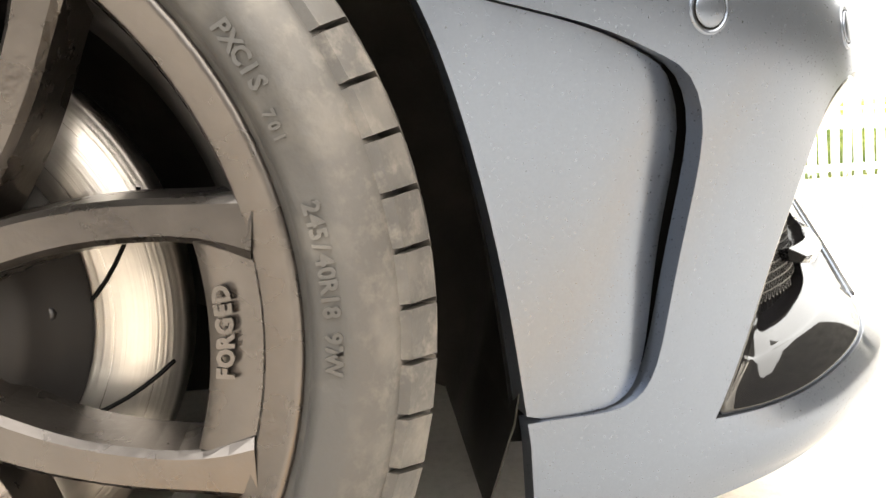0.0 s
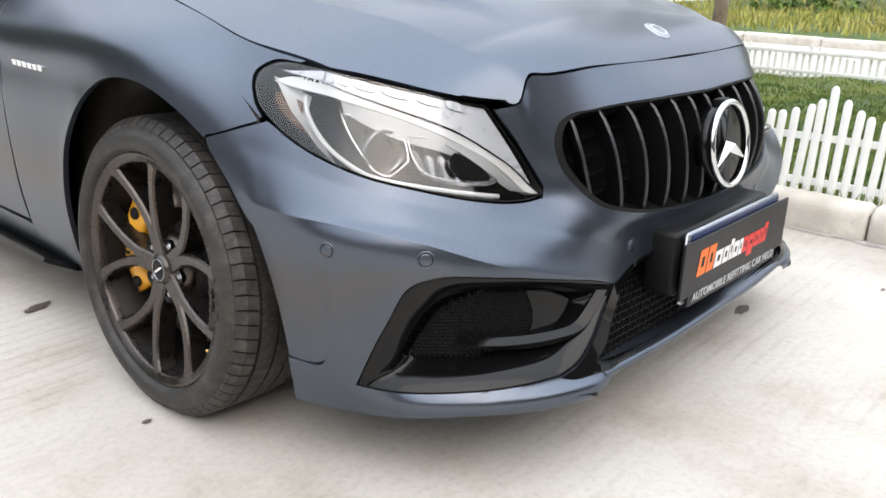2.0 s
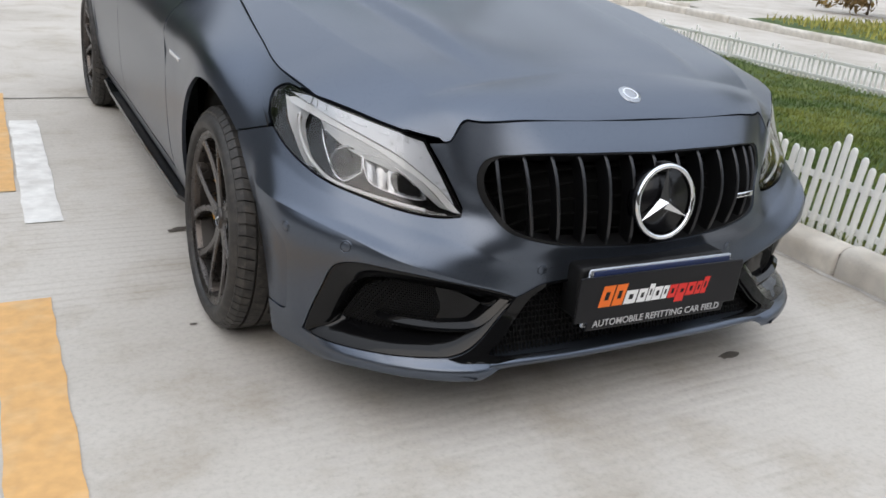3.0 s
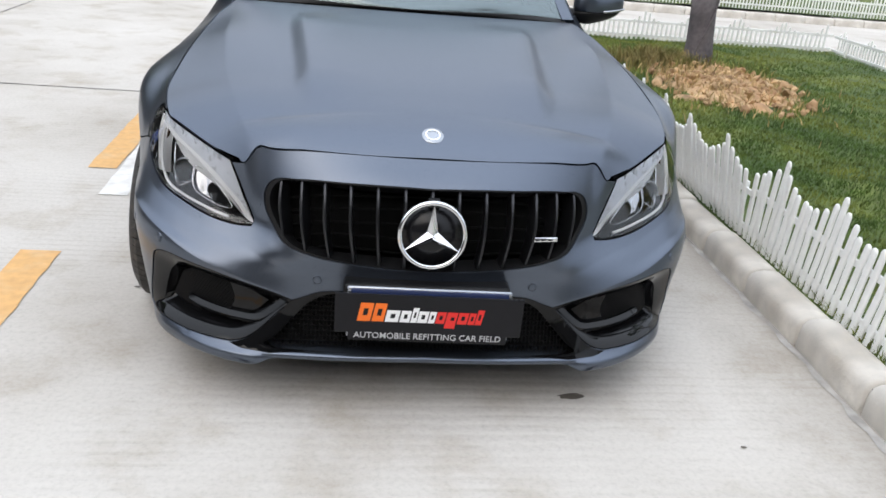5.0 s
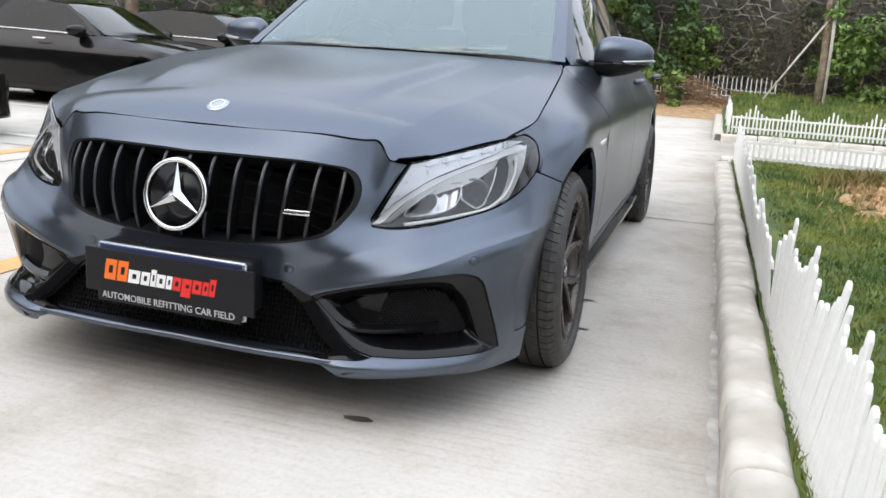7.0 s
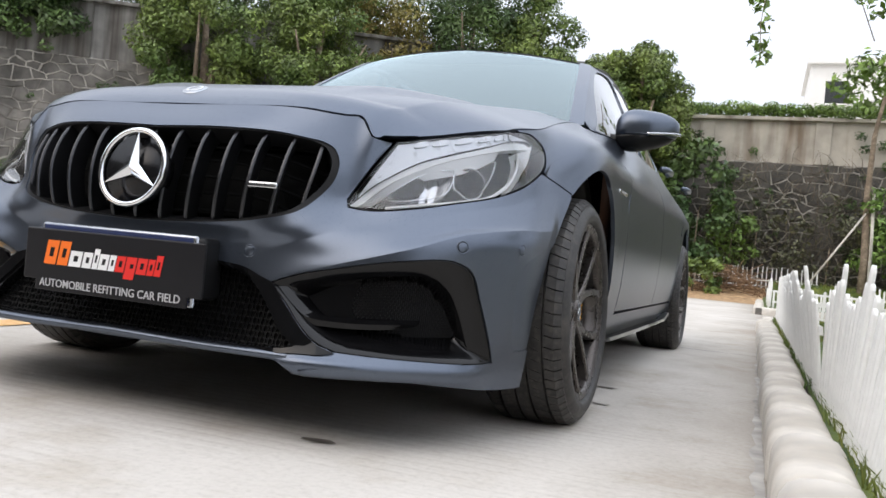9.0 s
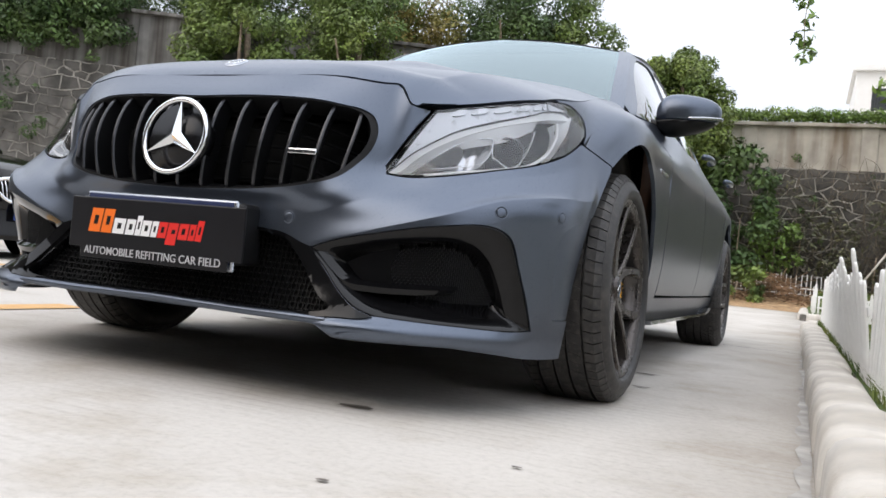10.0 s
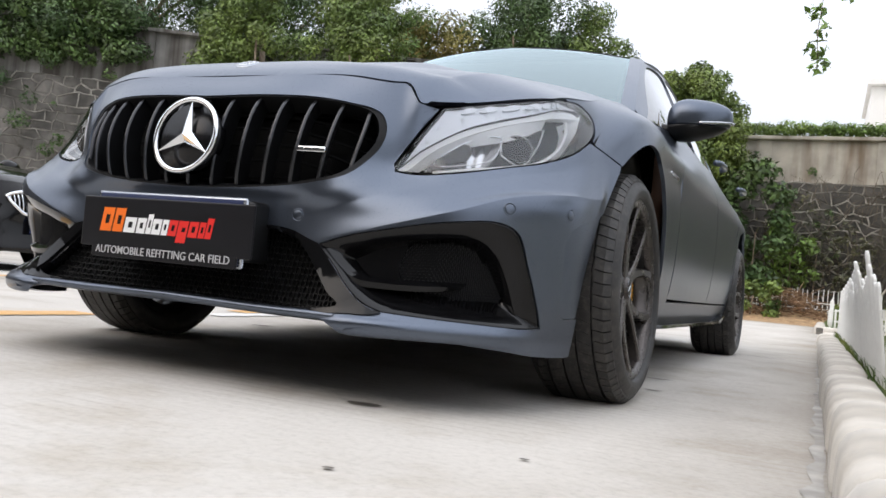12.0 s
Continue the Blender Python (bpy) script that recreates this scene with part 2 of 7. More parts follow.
def loop(points, step, closed=True):
    """A smooth outline through points; a point with a third value is a sharp corner."""
    pts = [tuple(p) for p in points]
    sharp = [i for i, p in enumerate(pts) if len(p) > 2]
    xy = np.array([p[:2] for p in pts], float)
    runs = []
    if not sharp and closed:
        ring = np.vstack([xy[-3:], xy, xy[:4]])
        k = np.concatenate([[0], np.cumsum(np.sqrt(np.linalg.norm(np.diff(ring, axis=0), axis=1)))])
        length = np.linalg.norm(np.diff(np.vstack([xy, xy[:1]]), axis=0), axis=1).sum()
        t = np.linspace(k[3], k[3 + len(xy)], max(8, int(length / step)) + 1)[:-1]
        return hermite(k, ring, t)
    order = list(range(len(pts)))
    if closed:
        order = order[sharp[0]:] + order[:sharp[0] + 1]
    cuts = [j for j, i in enumerate(order) if i in sharp or j in (0, len(order) - 1)]
    for a, b in zip(cuts[:-1], cuts[1:]):
        seg = xy[[order[j] for j in range(a, b + 1)]]
        d = np.linalg.norm(np.diff(seg, axis=0), axis=1)
        k = np.concatenate([[0], np.cumsum(np.sqrt(d))])
        t = np.linspace(0, k[-1], max(2, int(math.ceil(d.sum() / step))) + 1)
        runs.append(hermite(k, seg, t)[:-1])
    if not closed:
        runs.append(xy[-1:])
    return np.vstack(runs)


def inside(p, poly):
    x, y = p[:, 0], p[:, 1]
    hit = np.zeros(len(p), bool)
    a, b = poly, np.roll(poly, -1, axis=0)
    for (x0, y0), (x1, y1) in zip(a, b):
        c = (y0 > y) != (y1 > y)
        if c.any():
            hit ^= c & (x < (x1 - x0) * (y - y0) / (y1 - y0 + 1e-12) + x0)
    return hit


def patch(outline, holes, step, lines=()):
    """Fill an outline with holes by even triangles. Gives places and triangles."""
    loops = [np.asarray(outline)] + [np.asarray(h) for h in holes]
    lo, hi = loops[0].min(axis=0), loops[0].max(axis=0)
    gx, gy = np.meshgrid(np.arange(lo[0] + step / 2, hi[0], step), np.arange(lo[1] + step / 2, hi[1], step * 0.9))
    gx[::2] += step / 2
    g = np.stack([gx.ravel(), gy.ravel()], 1)
    keep = inside(g, loops[0])
    for h in loops[1:]:
        keep &= ~inside(g, h)
    g = g[keep]
    cuts = []
    for l in lines:
        ok = inside(l, loops[0])
        for q in loops[1:]:
            ok &= ~inside(l, q)
        ok &= np.array([((np.vstack(loops) - p) ** 2).sum(1).min() > (0.4 * step) ** 2 for p in l])
        cuts.append((l, ok))
    rim = np.vstack(loops + [l[ok] for l, ok in cuts])
    far = np.ones(len(g), bool)
    for i in range(0, len(g), 2000):
        d = ((g[i:i + 2000, None, :] - rim[None]) ** 2).sum(2).min(1)
        far[i:i + 2000] = d > (0.5 * step) ** 2
    pts = np.vstack([rim, g[far]])
    edges, base = [], 0
    for l in loops:
        edges += [(base + i, base + (i + 1) % len(l)) for i in range(len(l))]
        base += len(l)
    for l, ok in cuts:
        where = np.cumsum(ok) - 1
        edges += [(base + int(where[i]), base + int(where[i + 1])) for i in range(len(l) - 1) if ok[i] and ok[i + 1]]
        base += int(ok.sum())
    v, _, f, _, _, _ = geometry.delaunay_2d_cdt([Vector(p) for p in pts], edges, [], 0, 1e-7)
    v = np.array([tuple(p) for p in v])
    f = np.array([t for t in f if len(t) == 3])
    c = v[f].mean(axis=1)
    keep = inside(c, loops[0])
    for h in loops[1:]:
        keep &= ~inside(c, h)
    f = f[keep]
    e1, e2 = v[f[:, 1]] - v[f[:, 0]], v[f[:, 2]] - v[f[:, 0]]
    f[(e1[:, 0] * e2[:, 1] - e1[:, 1] * e2[:, 0]) < 0] = f[(e1[:, 0] * e2[:, 1] - e1[:, 1] * e2[:, 0]) < 0][:, ::-1]
    return v, f, loops


def offset_of(fn, p, off):
    """Places on a surface, moved out along its normal."""
    h = 1e-3
    a = fn(p[:, 0], p[:, 1])
    if isinstance(off, (int, float)) and off == 0:
        return a
    n = np.cross(fn(p[:, 0] + h, p[:, 1]) - fn(p[:, 0] - h, p[:, 1]), fn(p[:, 0], p[:, 1] + h) - fn(p[:, 0], p[:, 1] - h))
    n /= np.linalg.norm(n, axis=1, keepdims=True) + 1e-12
    return a + n * (off if isinstance(off, (int, float)) else np.asarray(off)[:, None])


def panel(fn, outline, holes=(), step=0.012, depth=0.012, off=0.0, mirror=False, name="panel", mat=None, lines=(), sharp=None):
    """A sheet on the surface fn with turned-in edges."""
    flip = np.array([-1, 1]) if mirror else np.array([1, 1])
    v, f, loops = patch(np.asarray(outline) * flip, [np.asarray(h) * flip for h in holes], step, [np.asarray(q) * flip for q in lines])
    rise = off if callable(off) else (lambda q: off)
    verts = list(offset_of(fn, v, rise(v)))
    faces = [tuple(t) for t in f]
    if depth:
        for l in loops:
            area = (l[:, 0] * np.roll(l[:, 1], -1) - np.roll(l[:, 0], -1) * l[:, 1]).sum()
            run = l if (area > 0) == (l is loops[0]) else l[::-1]
            a, b = offset_of(fn, run, rise(run)), offset_of(fn, run, rise(run) - depth)
            s, n = len(verts), len(run)
            verts += list(a) + list(b)
            faces += [(s + i, s + n + i, s + n + (i + 1) % n, s + (i + 1) % n) for i in range(n)]
    me = mesh_from(verts, faces, name, mat)
    if sharp:
        on = np.zeros(len(verts), bool)
        on[:len(v)] = sharp(v)
        ends = np.empty(len(me.edges) * 2, int)
        me.edges.foreach_get("vertices", ends)
        ends = ends.reshape(-1, 2)
        me.edges.foreach_set("use_edge_sharp", on[ends[:, 0]] & on[ends[:, 1]])
    return me


def mirrored(half):
    """A closed outline from its right half, first and last on the middle line or near it."""
    h = np.asarray(half)
    o = h[::-1] * np.array([-1, 1])
    if abs(h[0, 0]) < 1e-6:
        o = o[:-1]
    if abs(h[-1, 0]) < 1e-6:
        o = o[1:]
    return np.vstack([h, o])


def letters(text, size, mat, parent, m, depth=0.001, bold=0.0, name="lettering", shear=0.0, align="CENTER"):
    """Words as a flat mesh, with the built-in font."""
    c = bpy.data.curves.new("words", "FONT")
    c.body, c.size, c.extrude, c.offset, c.shear = text, size, depth, bold, shear
    c.align_x, c.align_y, c.resolution_u = align, "CENTER", 3
    o = bpy.data.objects.new("words", c)
    me = bpy.data.meshes.new_from_object(o)
    bpy.data.objects.remove(o)
    me.name = name
    me.transform(m)
    me.materials.clear()
    me.materials.append(mat)
    return part(name, me, mat, parent)


# ---- curves of the car's skin ----
def hermite(knots, values, t):
    """Smooth curve through values at the knots, for an array of places t."""
    knots, values, t = np.asarray(knots, float), np.asarray(values, float), np.atleast_1d(np.asarray(t, float))
    d = np.diff(knots)
    s = np.diff(values, axis=0) / d.reshape(-1, *[1] * (values.ndim - 1))
    m = np.empty_like(values)
    m[0], m[-1] = s[0], s[-1]
    w = (d[1:] / (d[1:] + d[:-1])).reshape(-1, *[1] * (values.ndim - 1))
    m[1:-1] = w * s[:-1] + (1 - w) * s[1:]
    i = np.clip(np.searchsorted(knots, t, side="right") - 1, 0, len(d) - 1)
    h = d[i]
    f = (t - knots[i]) / h
    sh = (-1,) + (1,) * (values.ndim - 1)
    f, h = f.reshape(sh), h.reshape(sh)
    return ((2 * f**3 - 3 * f**2 + 1) * values[i] + (f**3 - 2 * f**2 + f) * h * m[i]
            + (3 * f**2 - 2 * f**3) * values[i + 1] + (f**3 - f**2) * h * m[i + 1])


def ease(t):
    t = np.clip(t, 0, 1)
    return t * t * (3 - 2 * t)


# hood: centre line, and the edge where it meets lamp and wing
HOOD_Y = (-0.70, -0.665, -0.62, -0.52, -0.40, -0.20, 0.10, 0.45, 0.80)
HOOD_MID = (0.708, 0.752, 0.785, 0.823, 0.850, 0.882, 0.920, 0.956, 0.985)
HOOD_EDGE_X = (0.46, 0.485, 0.520, 0.632, 0.755, 0.800, 0.785, 0.745, 0.695)
HOOD_EDGE_Z = (0.625, 0.650, 0.676, 0.712, 0.748, 0.790, 0.860, 0.920, 0.962)


def fold_x(y):
    return np.interp(y, (-0.60, -0.48, -0.31, -0.15, 0.26, 0.60), (0.310, 0.320, 0.350, 0.362, 0.405, 0.420))


def break_x(y):
    return np.interp(y, (-0.66, -0.57, -0.45, -0.30, -0.14, 0.19, 0.60), (0.485, 0.510, 0.555, 0.598, 0.630, 0.674, 0.690))


def hood_z(x, y):
    x, y = np.atleast_1d(np.asarray(x, float)), np.atleast_1d(np.asarray(y, float))
    mid, ex, ez = hermite(HOOD_Y, HOOD_MID, y), hermite(HOOD_Y, HOOD_EDGE_X, y), hermite(HOOD_Y, HOOD_EDGE_Z, y)
    a = np.abs(x) / ex
    z = mid - (mid - ez) * a ** (2.4 + 3.0 * np.clip((-0.50 - y) / 0.11, 0, 1))
    # power domes: a ridge with a short steep outer face, then a level deck that breaks again towards the wing
    x = np.abs(x)
    e = x - fold_x(y)
    rise = ease((y + 0.52) / 0.30) * ease((0.52 - y) / 0.26)
    crest = np.where(e < 0, 0.004 + 0.020 * np.exp(-(np.clip(-e, 0, 1) / 0.14) ** 2), 0.024 * (1 - ease(np.clip(e, 0, 1) / 0.060)))
    t = x - break_x(y)
    deck = ease((y + 0.66) / 0.10) * ease((0.55 - y) / 0.40)
    tent = np.where(t < 0, np.clip(1 + t / 0.24, 0, 1) ** 1.5, np.clip(1 - t / np.maximum(ex - break_x(y), 0.03), 0, 1) ** 1.3)
    return z + rise * crest + deck * 0.0165 * tent


KV = 0.09  # metres of skin between two levels of a section


def on_hood(x, y):
    return (x, y, float(hood_z(x, y)[0]))


def flank(y, w, top_x, top_z, tuck=0.03):
    """A section of the car's side: sill to shoulder."""
    z = (0.19, 0.25, 0.36, 0.47, 0.57, 0.67, 0.78)
    x = (w - tuck - 0.03, w - tuck, w - 0.008, w, w + 0.002, w - 0.002, w - 0.018)
    rise = (top_z - 0.90) * 0.55
    return [(a, y, b + rise * max(0, b - 0.45)) for a, b in zip(x, z)] + [(top_x, y, top_z)]


SECTIONS = [
    [(0, -0.785, 0.158), (0, -0.805, 0.185), (0, -0.780, 0.300), (0, -0.775, 0.420), (0, -0.785, 0.470), (0, -0.772, 0.570), (0, -0.742, 0.670), on_hood(0, -0.672)],
    [(0.31, -0.785, 0.160), (0.31, -0.800, 0.185), (0.31, -0.765, 0.300), (0.308, -0.752, 0.412), (0.318, -0.757, 0.470), (0.33, -0.748, 0.560), (0.335, -0.718, 0.650), on_hood(0.34, -0.656)],
    [(0.487, -0.785, 0.165), (0.488, -0.785, 0.185), (0.49, -0.745, 0.300), (0.492, -0.728, 0.395), (0.492, -0.712, 0.455), (0.488, -0.662, 0.525), (0.497, -0.640, 0.600), on_hood(0.514, -0.616)],
    [(0.652, -0.700, 0.160), (0.655, -0.702, 0.184), (0.648, -0.680, 0.300), (0.648, -0.678, 0.412), (0.645, -0.650, 0.470), (0.630, -0.602, 0.540), (0.628, -0.565, 0.620), on_hood(0.632, -0.520)],
    [(0.742, -0.605, 0.150), (0.748, -0.607, 0.182), (0.745, -0.600, 0.300), (0.749, -0.609, 0.440), (0.748, -0.570, 0.500), (0.742, -0.520, 0.565), (0.738, -0.470, 0.645), on_hood(0.735, -0.418)],
    [(0.802, -0.485, 0.135), (0.812, -0.485, 0.180), (0.832, -0.470, 0.300), (0.845, -0.473, 0.455), (0.842, -0.430, 0.515), (0.832, -0.385, 0.585), (0.818, -0.345, 0.665), on_hood(0.770, -0.360)],
    [(0.846, -0.358, 0.134), (0.854, -0.360, 0.200), (0.862, -0.350, 0.320), (0.873, -0.330, 0.450), (0.875, -0.305, 0.520), (0.868, -0.280, 0.600), (0.850, -0.245, 0.690), on_hood(0.795, -0.240)],
    flank(-0.05, 0.926, 0.793, 0.830, 0.02), flank(0.45, 0.922, 0.746, 0.922), flank(0.74, 0.918, 0.712, 0.955), flank(1.0, 0.918, 0.780, 0.957), flank(1.8, 0.918, 0.795, 0.975),
    flank(2.5, 0.922, 0.785, 0.990), flank(3.0, 0.922, 0.740, 1.005), flank(3.45, 0.87, 0.690, 1.010),
    flank(3.74, 0.68, 0.560, 1.005), [(0, 3.83 + a, b) for a, b in zip((-.02, 0.02, 0.05, 0.055, 0.05, 0.03, 0.01, -0.03), (0.22, 0.27, 0.38, 0.48, 0.58, 0.70, 0.85, 1.0))],
]
# one more section where the bonnet's corner falls to the lamp
_mid = np.array([s[3] for s in SECTIONS])
_ku0 = np.concatenate([[0], np.cumsum(np.linalg.norm(np.diff(_mid[:, :2], axis=0), axis=1))])
_flat = np.array([list(s) for s in SECTIONS])
for _at, _u, _top in ((2, 0.435, (0.449, -0.622)), (3, 0.462, (0.478, -0.608)), (5, 0.522, (0.537, -0.598))):
    _corner = [tuple(p) for p in hermite(_ku0, _flat, _u)[0]]
    _corner[7] = on_hood(*_top)
    SECTIONS.insert(_at, _corner)
_mid = np.array([s[3] for s in SECTIONS])
KU = np.concatenate([[0], np.cumsum(np.linalg.norm(np.diff(_mid[:, :2], axis=0), axis=1))])
_both = np.array([[(-x, y, z) for x, y, z in s] for s in SECTIONS[:0:-1]] + [list(s) for s in SECTIONS])
_ku = np.concatenate([-KU[:0:-1], KU])


def skin(u, v):
    """Points of the car's outer skin: u metres round from the nose's middle, v metres up from its lower edge."""
    u, v = np.atleast_1d(np.asarray(u, float)), np.atleast_1d(np.asarray(v, float))
    cols = hermite(_ku, _both, u)
    levels = np.arange(8) * KV
    vv = np.clip(v, -0.03, 7 * KV)
    # one curve up each section
    d = np.diff(cols, axis=1) / KV
    m = np.empty_like(cols)
    m[:, 0], m[:, -1] = d[:, 0], d[:, -1]
    m[:, 1:-1] = (d[:, 1:] + d[:, :-1]) / 2
    i = np.clip((vv / KV).astype(int), 0, 6)
    f = (vv / KV - i)[:, None]
    k = np.arange(len(u))
    a, b, ma, mb = cols[k, i], cols[k, i + 1], m[k, i] * KV, m[k, i + 1] * KV
    return (2 * f**3 - 3 * f**2 + 1) * a + (f**3 - 2 * f**2 + f) * ma + (3 * f**2 - 2 * f**3) * b + (f**3 - f**2) * mb


# ---- the grey saloon: skin and pressed lines ----
CREASE = ((0.27, 0.32, 0.45, 0.53, 0.62, 0.75, 0.86, 0.95, 1.065, 1.14), (0.196, 0.208, 0.246, 0.270, 0.290, 0.307, 0.322, 0.340, 0.358, 0.366))
FOLD = ((0.24, 0.30, 0.36, 0.42, 0.48, 0.55, 0.70, 0.85, 1.0), (0.205, 0.240, 0.283, 0.330, 0.368, 0.392, 0.412, 0.428, 0.465))
ARCHES = [np.array([(c - 0.219, 0.447), (c - 0.155, 0.470), (c - 0.065, 0.484), (c + 0.015, 0.484), (c + 0.115, 0.466), (c + 0.215, 0.412), (c + 0.295, 0.330), (c + 0.340, 0.230), (c + 0.355, 0.130), (c + 0.355, 0.06)]) for c in (1.425, 4.38)]
ARCHES = [np.stack([np.interp(np.linspace(0, 9, 90), np.arange(10), a[:, k]) for k in (0, 1)], 1) for a in ARCHES]


def relief(u, v):
    """Pressed lines of the bumper, and the wheel-arch lips, as height over the skin."""
    a = np.abs(u)
    r = v - hermite(*CREASE, np.clip(a, 0.27, 1.14))
    w = ease((a - 0.29) / 0.16) * ease((1.14 - a) / 0.07)
    tall = np.interp(a, (0.30, 0.40, 0.50, 0.65, 0.78, 0.92, 1.05), (0.004, 0.008, 0.011, 0.015, 0.018, 0.016, 0.011))
    # below the crease the side falls in; above it a shelf climbs back to the fold, where it breaks
    sep = hermite(*FOLD, np.clip(a, 0.24, 1.0)) - hermite(*CREASE, np.clip(a, 0.27, 1.14))
    q = np.maximum(r, 0) / sep
    flare = 0.45 * np.exp(-np.maximum(r, 0) / 0.030) + 0.55 * np.where(q < 1, 1 - q, 0)
    d = w * tall * np.where(r < 0, np.exp(np.minimum(r, 0) / 0.13), 1.12 * flare - 0.12 * np.exp(-np.maximum(r, 0) / 0.008))
    r2 = (r - sep) / 0.050
    d = d + ease((a - 0.30) / 0.10) * ease((0.74 - a) / 0.22) * 0.0024 * np.where(r2 > 0, np.minimum(r2, 1) * np.exp(-np.maximum(r2 - 1, 0) ** 2 / 0.8), 0)
    # lower lip, swept out below the side intakes
    q = np.where(v > 0.088, np.exp(-((v - 0.088) / 0.012) ** 2), 1 - 0.35 * np.clip((0.088 - v) / 0.088, 0, 1)) * ease((a - 0.40) / 0.10) * ease((1.0 - a) / 0.25)
    d = d + q * (0.012 + 0.007 * np.exp(-((a - 0.54) / 0.10) ** 2))
    for arch in ARCHES:
        near = (a > arch[0, 0] - 0.12) & (a < arch[-1, 0] + 0.08)
        if near.any():
            p = np.stack([a[near], v[near]], 1)
            g = np.sqrt(np.concatenate([((p[k:k + 4000, None] - arch[None]) ** 2).sum(2).min(1) for k in range(0, len(p), 4000)]))
            add = np.zeros_like(a)
            add[near] = 0.0035 * np.exp(-(g / 0.022) ** 2) * ease((p[:, 0] - arch[0, 0] + 0.03) / 0.12)
            d = d + add
    return d


def on_crease(q):
    a = np.abs(q[:, 0])
    return (a > 0.36) & (a < 1.085) & (np.abs(q[:, 1] - hermite(*CREASE, np.clip(a, 0.27, 1.14))) < 1e-5)


CREASE_LINE = np.stack([np.linspace(0.33, 1.09, 90), hermite(*CREASE, np.linspace(0.33, 1.09, 90))], 1)
FOLD_LINE = np.stack([np.linspace(0.32, 0.90, 70), hermite(*FOLD, np.linspace(0.32, 0.90, 70))], 1)


def body(u, v):
    u, v = np.atleast_1d(np.asarray(u, float)), np.atleast_1d(np.asarray(v, float))
    h = 1e-3
    n = np.cross(skin(u + h, v) - skin(u - h, v), skin(u, v + h) - skin(u, v - h))
    n /= np.linalg.norm(n, axis=1, keepdims=True) + 1e-12
    return skin(u, v) + n * relief(u, v)[:, None]


def bonnet_at(x, y):
    return np.stack([np.atleast_1d(x), np.atleast_1d(y), hood_z(x, y)], 1)


TOP = 7 * KV
car = thing("sedan", "satin grey saloon with black grille parked beside the kerb", "car")


def both(name, fn, outline, mat, label="", holes=(), parent=None, **kw):
    """The same sheet on either side of the car."""
    obs = [part(name, panel(fn, outline, holes, mirror=m, name=name, mat=mat, **kw), mat, parent or car, label) for m in (False, True)]
    return obs


# outlines, in metres round and up the skin
S = 0.012
LAMP = [(0.489, 0.452, 1), (0.55, 0.444), (0.64, 0.444), (0.73, 0.450), (0.82, 0.460), (0.895, 0.484), (0.97, 0.518), (1.043, 0.553), (1.068, 0.588), (1.037, 0.613), (0.93, 0.6235), (0.77, 0.6245), (0.69, 0.6250), (0.556, 0.6215, 1), (0.525, 0.55)]
INTAKE = [(0.365, 0.212, 1), (0.48, 0.250), (0.61, 0.271), (0.70, 0.269), (0.77, 0.258), (0.815, 0.240), (0.843, 0.205), (0.878, 0.163), (0.930, 0.110, 1), (0.82, 0.106), (0.70, 0.108), (0.62, 0.110), (0.545, 0.113, 1), (0.505, 0.125), (0.45, 0.155), (0.40, 0.192)]
GRILLE_HALF = [(0.0, 0.551), (0.20, 0.558), (0.288, 0.566), (0.35, 0.572), (0.40, 0.577), (0.430, 0.571), (0.447, 0.552), (0.450, 0.525), (0.436, 0.472), (0.395, 0.408), (0.32, 0.371), (0.24, 0.350), (0.15, 0.336), (0.0, 0.328)]
CENTRE_HALF = [(0.0, 0.232), (0.25, 0.232), (0.30, 0.226), (0.345, 0.208), (0.39, 0.172), (0.44, 0.136), (0.475, 0.118), (0.46, 0.112), (0.36, 0.106), (0.2, 0.104), (0.0, 0.104)]
ARCH_FRONT = [(1.206, 0.447), (1.150, 0.378), (1.116, 0.305), (1.099, 0.200), (1.091, 0.110), (1.088, 0.0)]
FLAP_EDGE = [(1.115, 0.303), (1.05, 0.281), (0.994, 0.261), (0.962, 0.248), (0.951, 0.232), (0.957, 0.200), (0.985, 0.142), (1.010, 0.124), (1.0915, 0.112)]
lamp = loop(LAMP, S)
intake = loop(INTAKE, S)
grille = loop([(*p, 1) if i in (0, 13) else p for i, p in enumerate(GRILLE_HALF)], S, closed=False)
centre = loop([(*p, 1) if i in (0, 10) else p for i, p in enumerate(CENTRE_HALF)], S, closed=False)
flap_edge = loop([(*q, 1) if i in (0, 8) else q for i, q in enumerate(FLAP_EDGE)], S, closed=False)
low_lamp = [tuple(p) for p in loop(LAMP[:8] + [LAMP[8]], S, closed=False)[:-1] if p[0] < 1.0]
bumper_half = ([(a, TOP - 0.002) for a in np.arange(0, 0.50, S)] + [(0.508, TOP - 0.003), (0.545, 0.618)]
               + [(0.523, 0.57), (0.506, 0.52), (0.490, 0.470)] + [(a, b - 0.006) for a, b in low_lamp if a > 0.49]
               + [(1.006, 0.524)] + [tuple(p) for p in loop([(1.03, 0.515), (1.10, 0.491), (1.20, 0.450)], S, closed=False)]
               + [tuple(p) for p in loop(ARCH_FRONT[:3], S, closed=False)][1:-1] + [tuple(p) for p in flap_edge]
               + [(1.0905, 0.10), (1.0890, 0.05), (1.088, 0.0)] + [(a, 0.0) for a in np.arange(1.075, 0.505, -S)] + [(0.495, 0.004), (0.475, 0.030), (0.455, 0.062), (0.435, 0.080), (0.42, 0.084)] + [(a, 0.085) for a in np.arange(0.41, 0.001, -S)] + [(0.0, 0.085)])
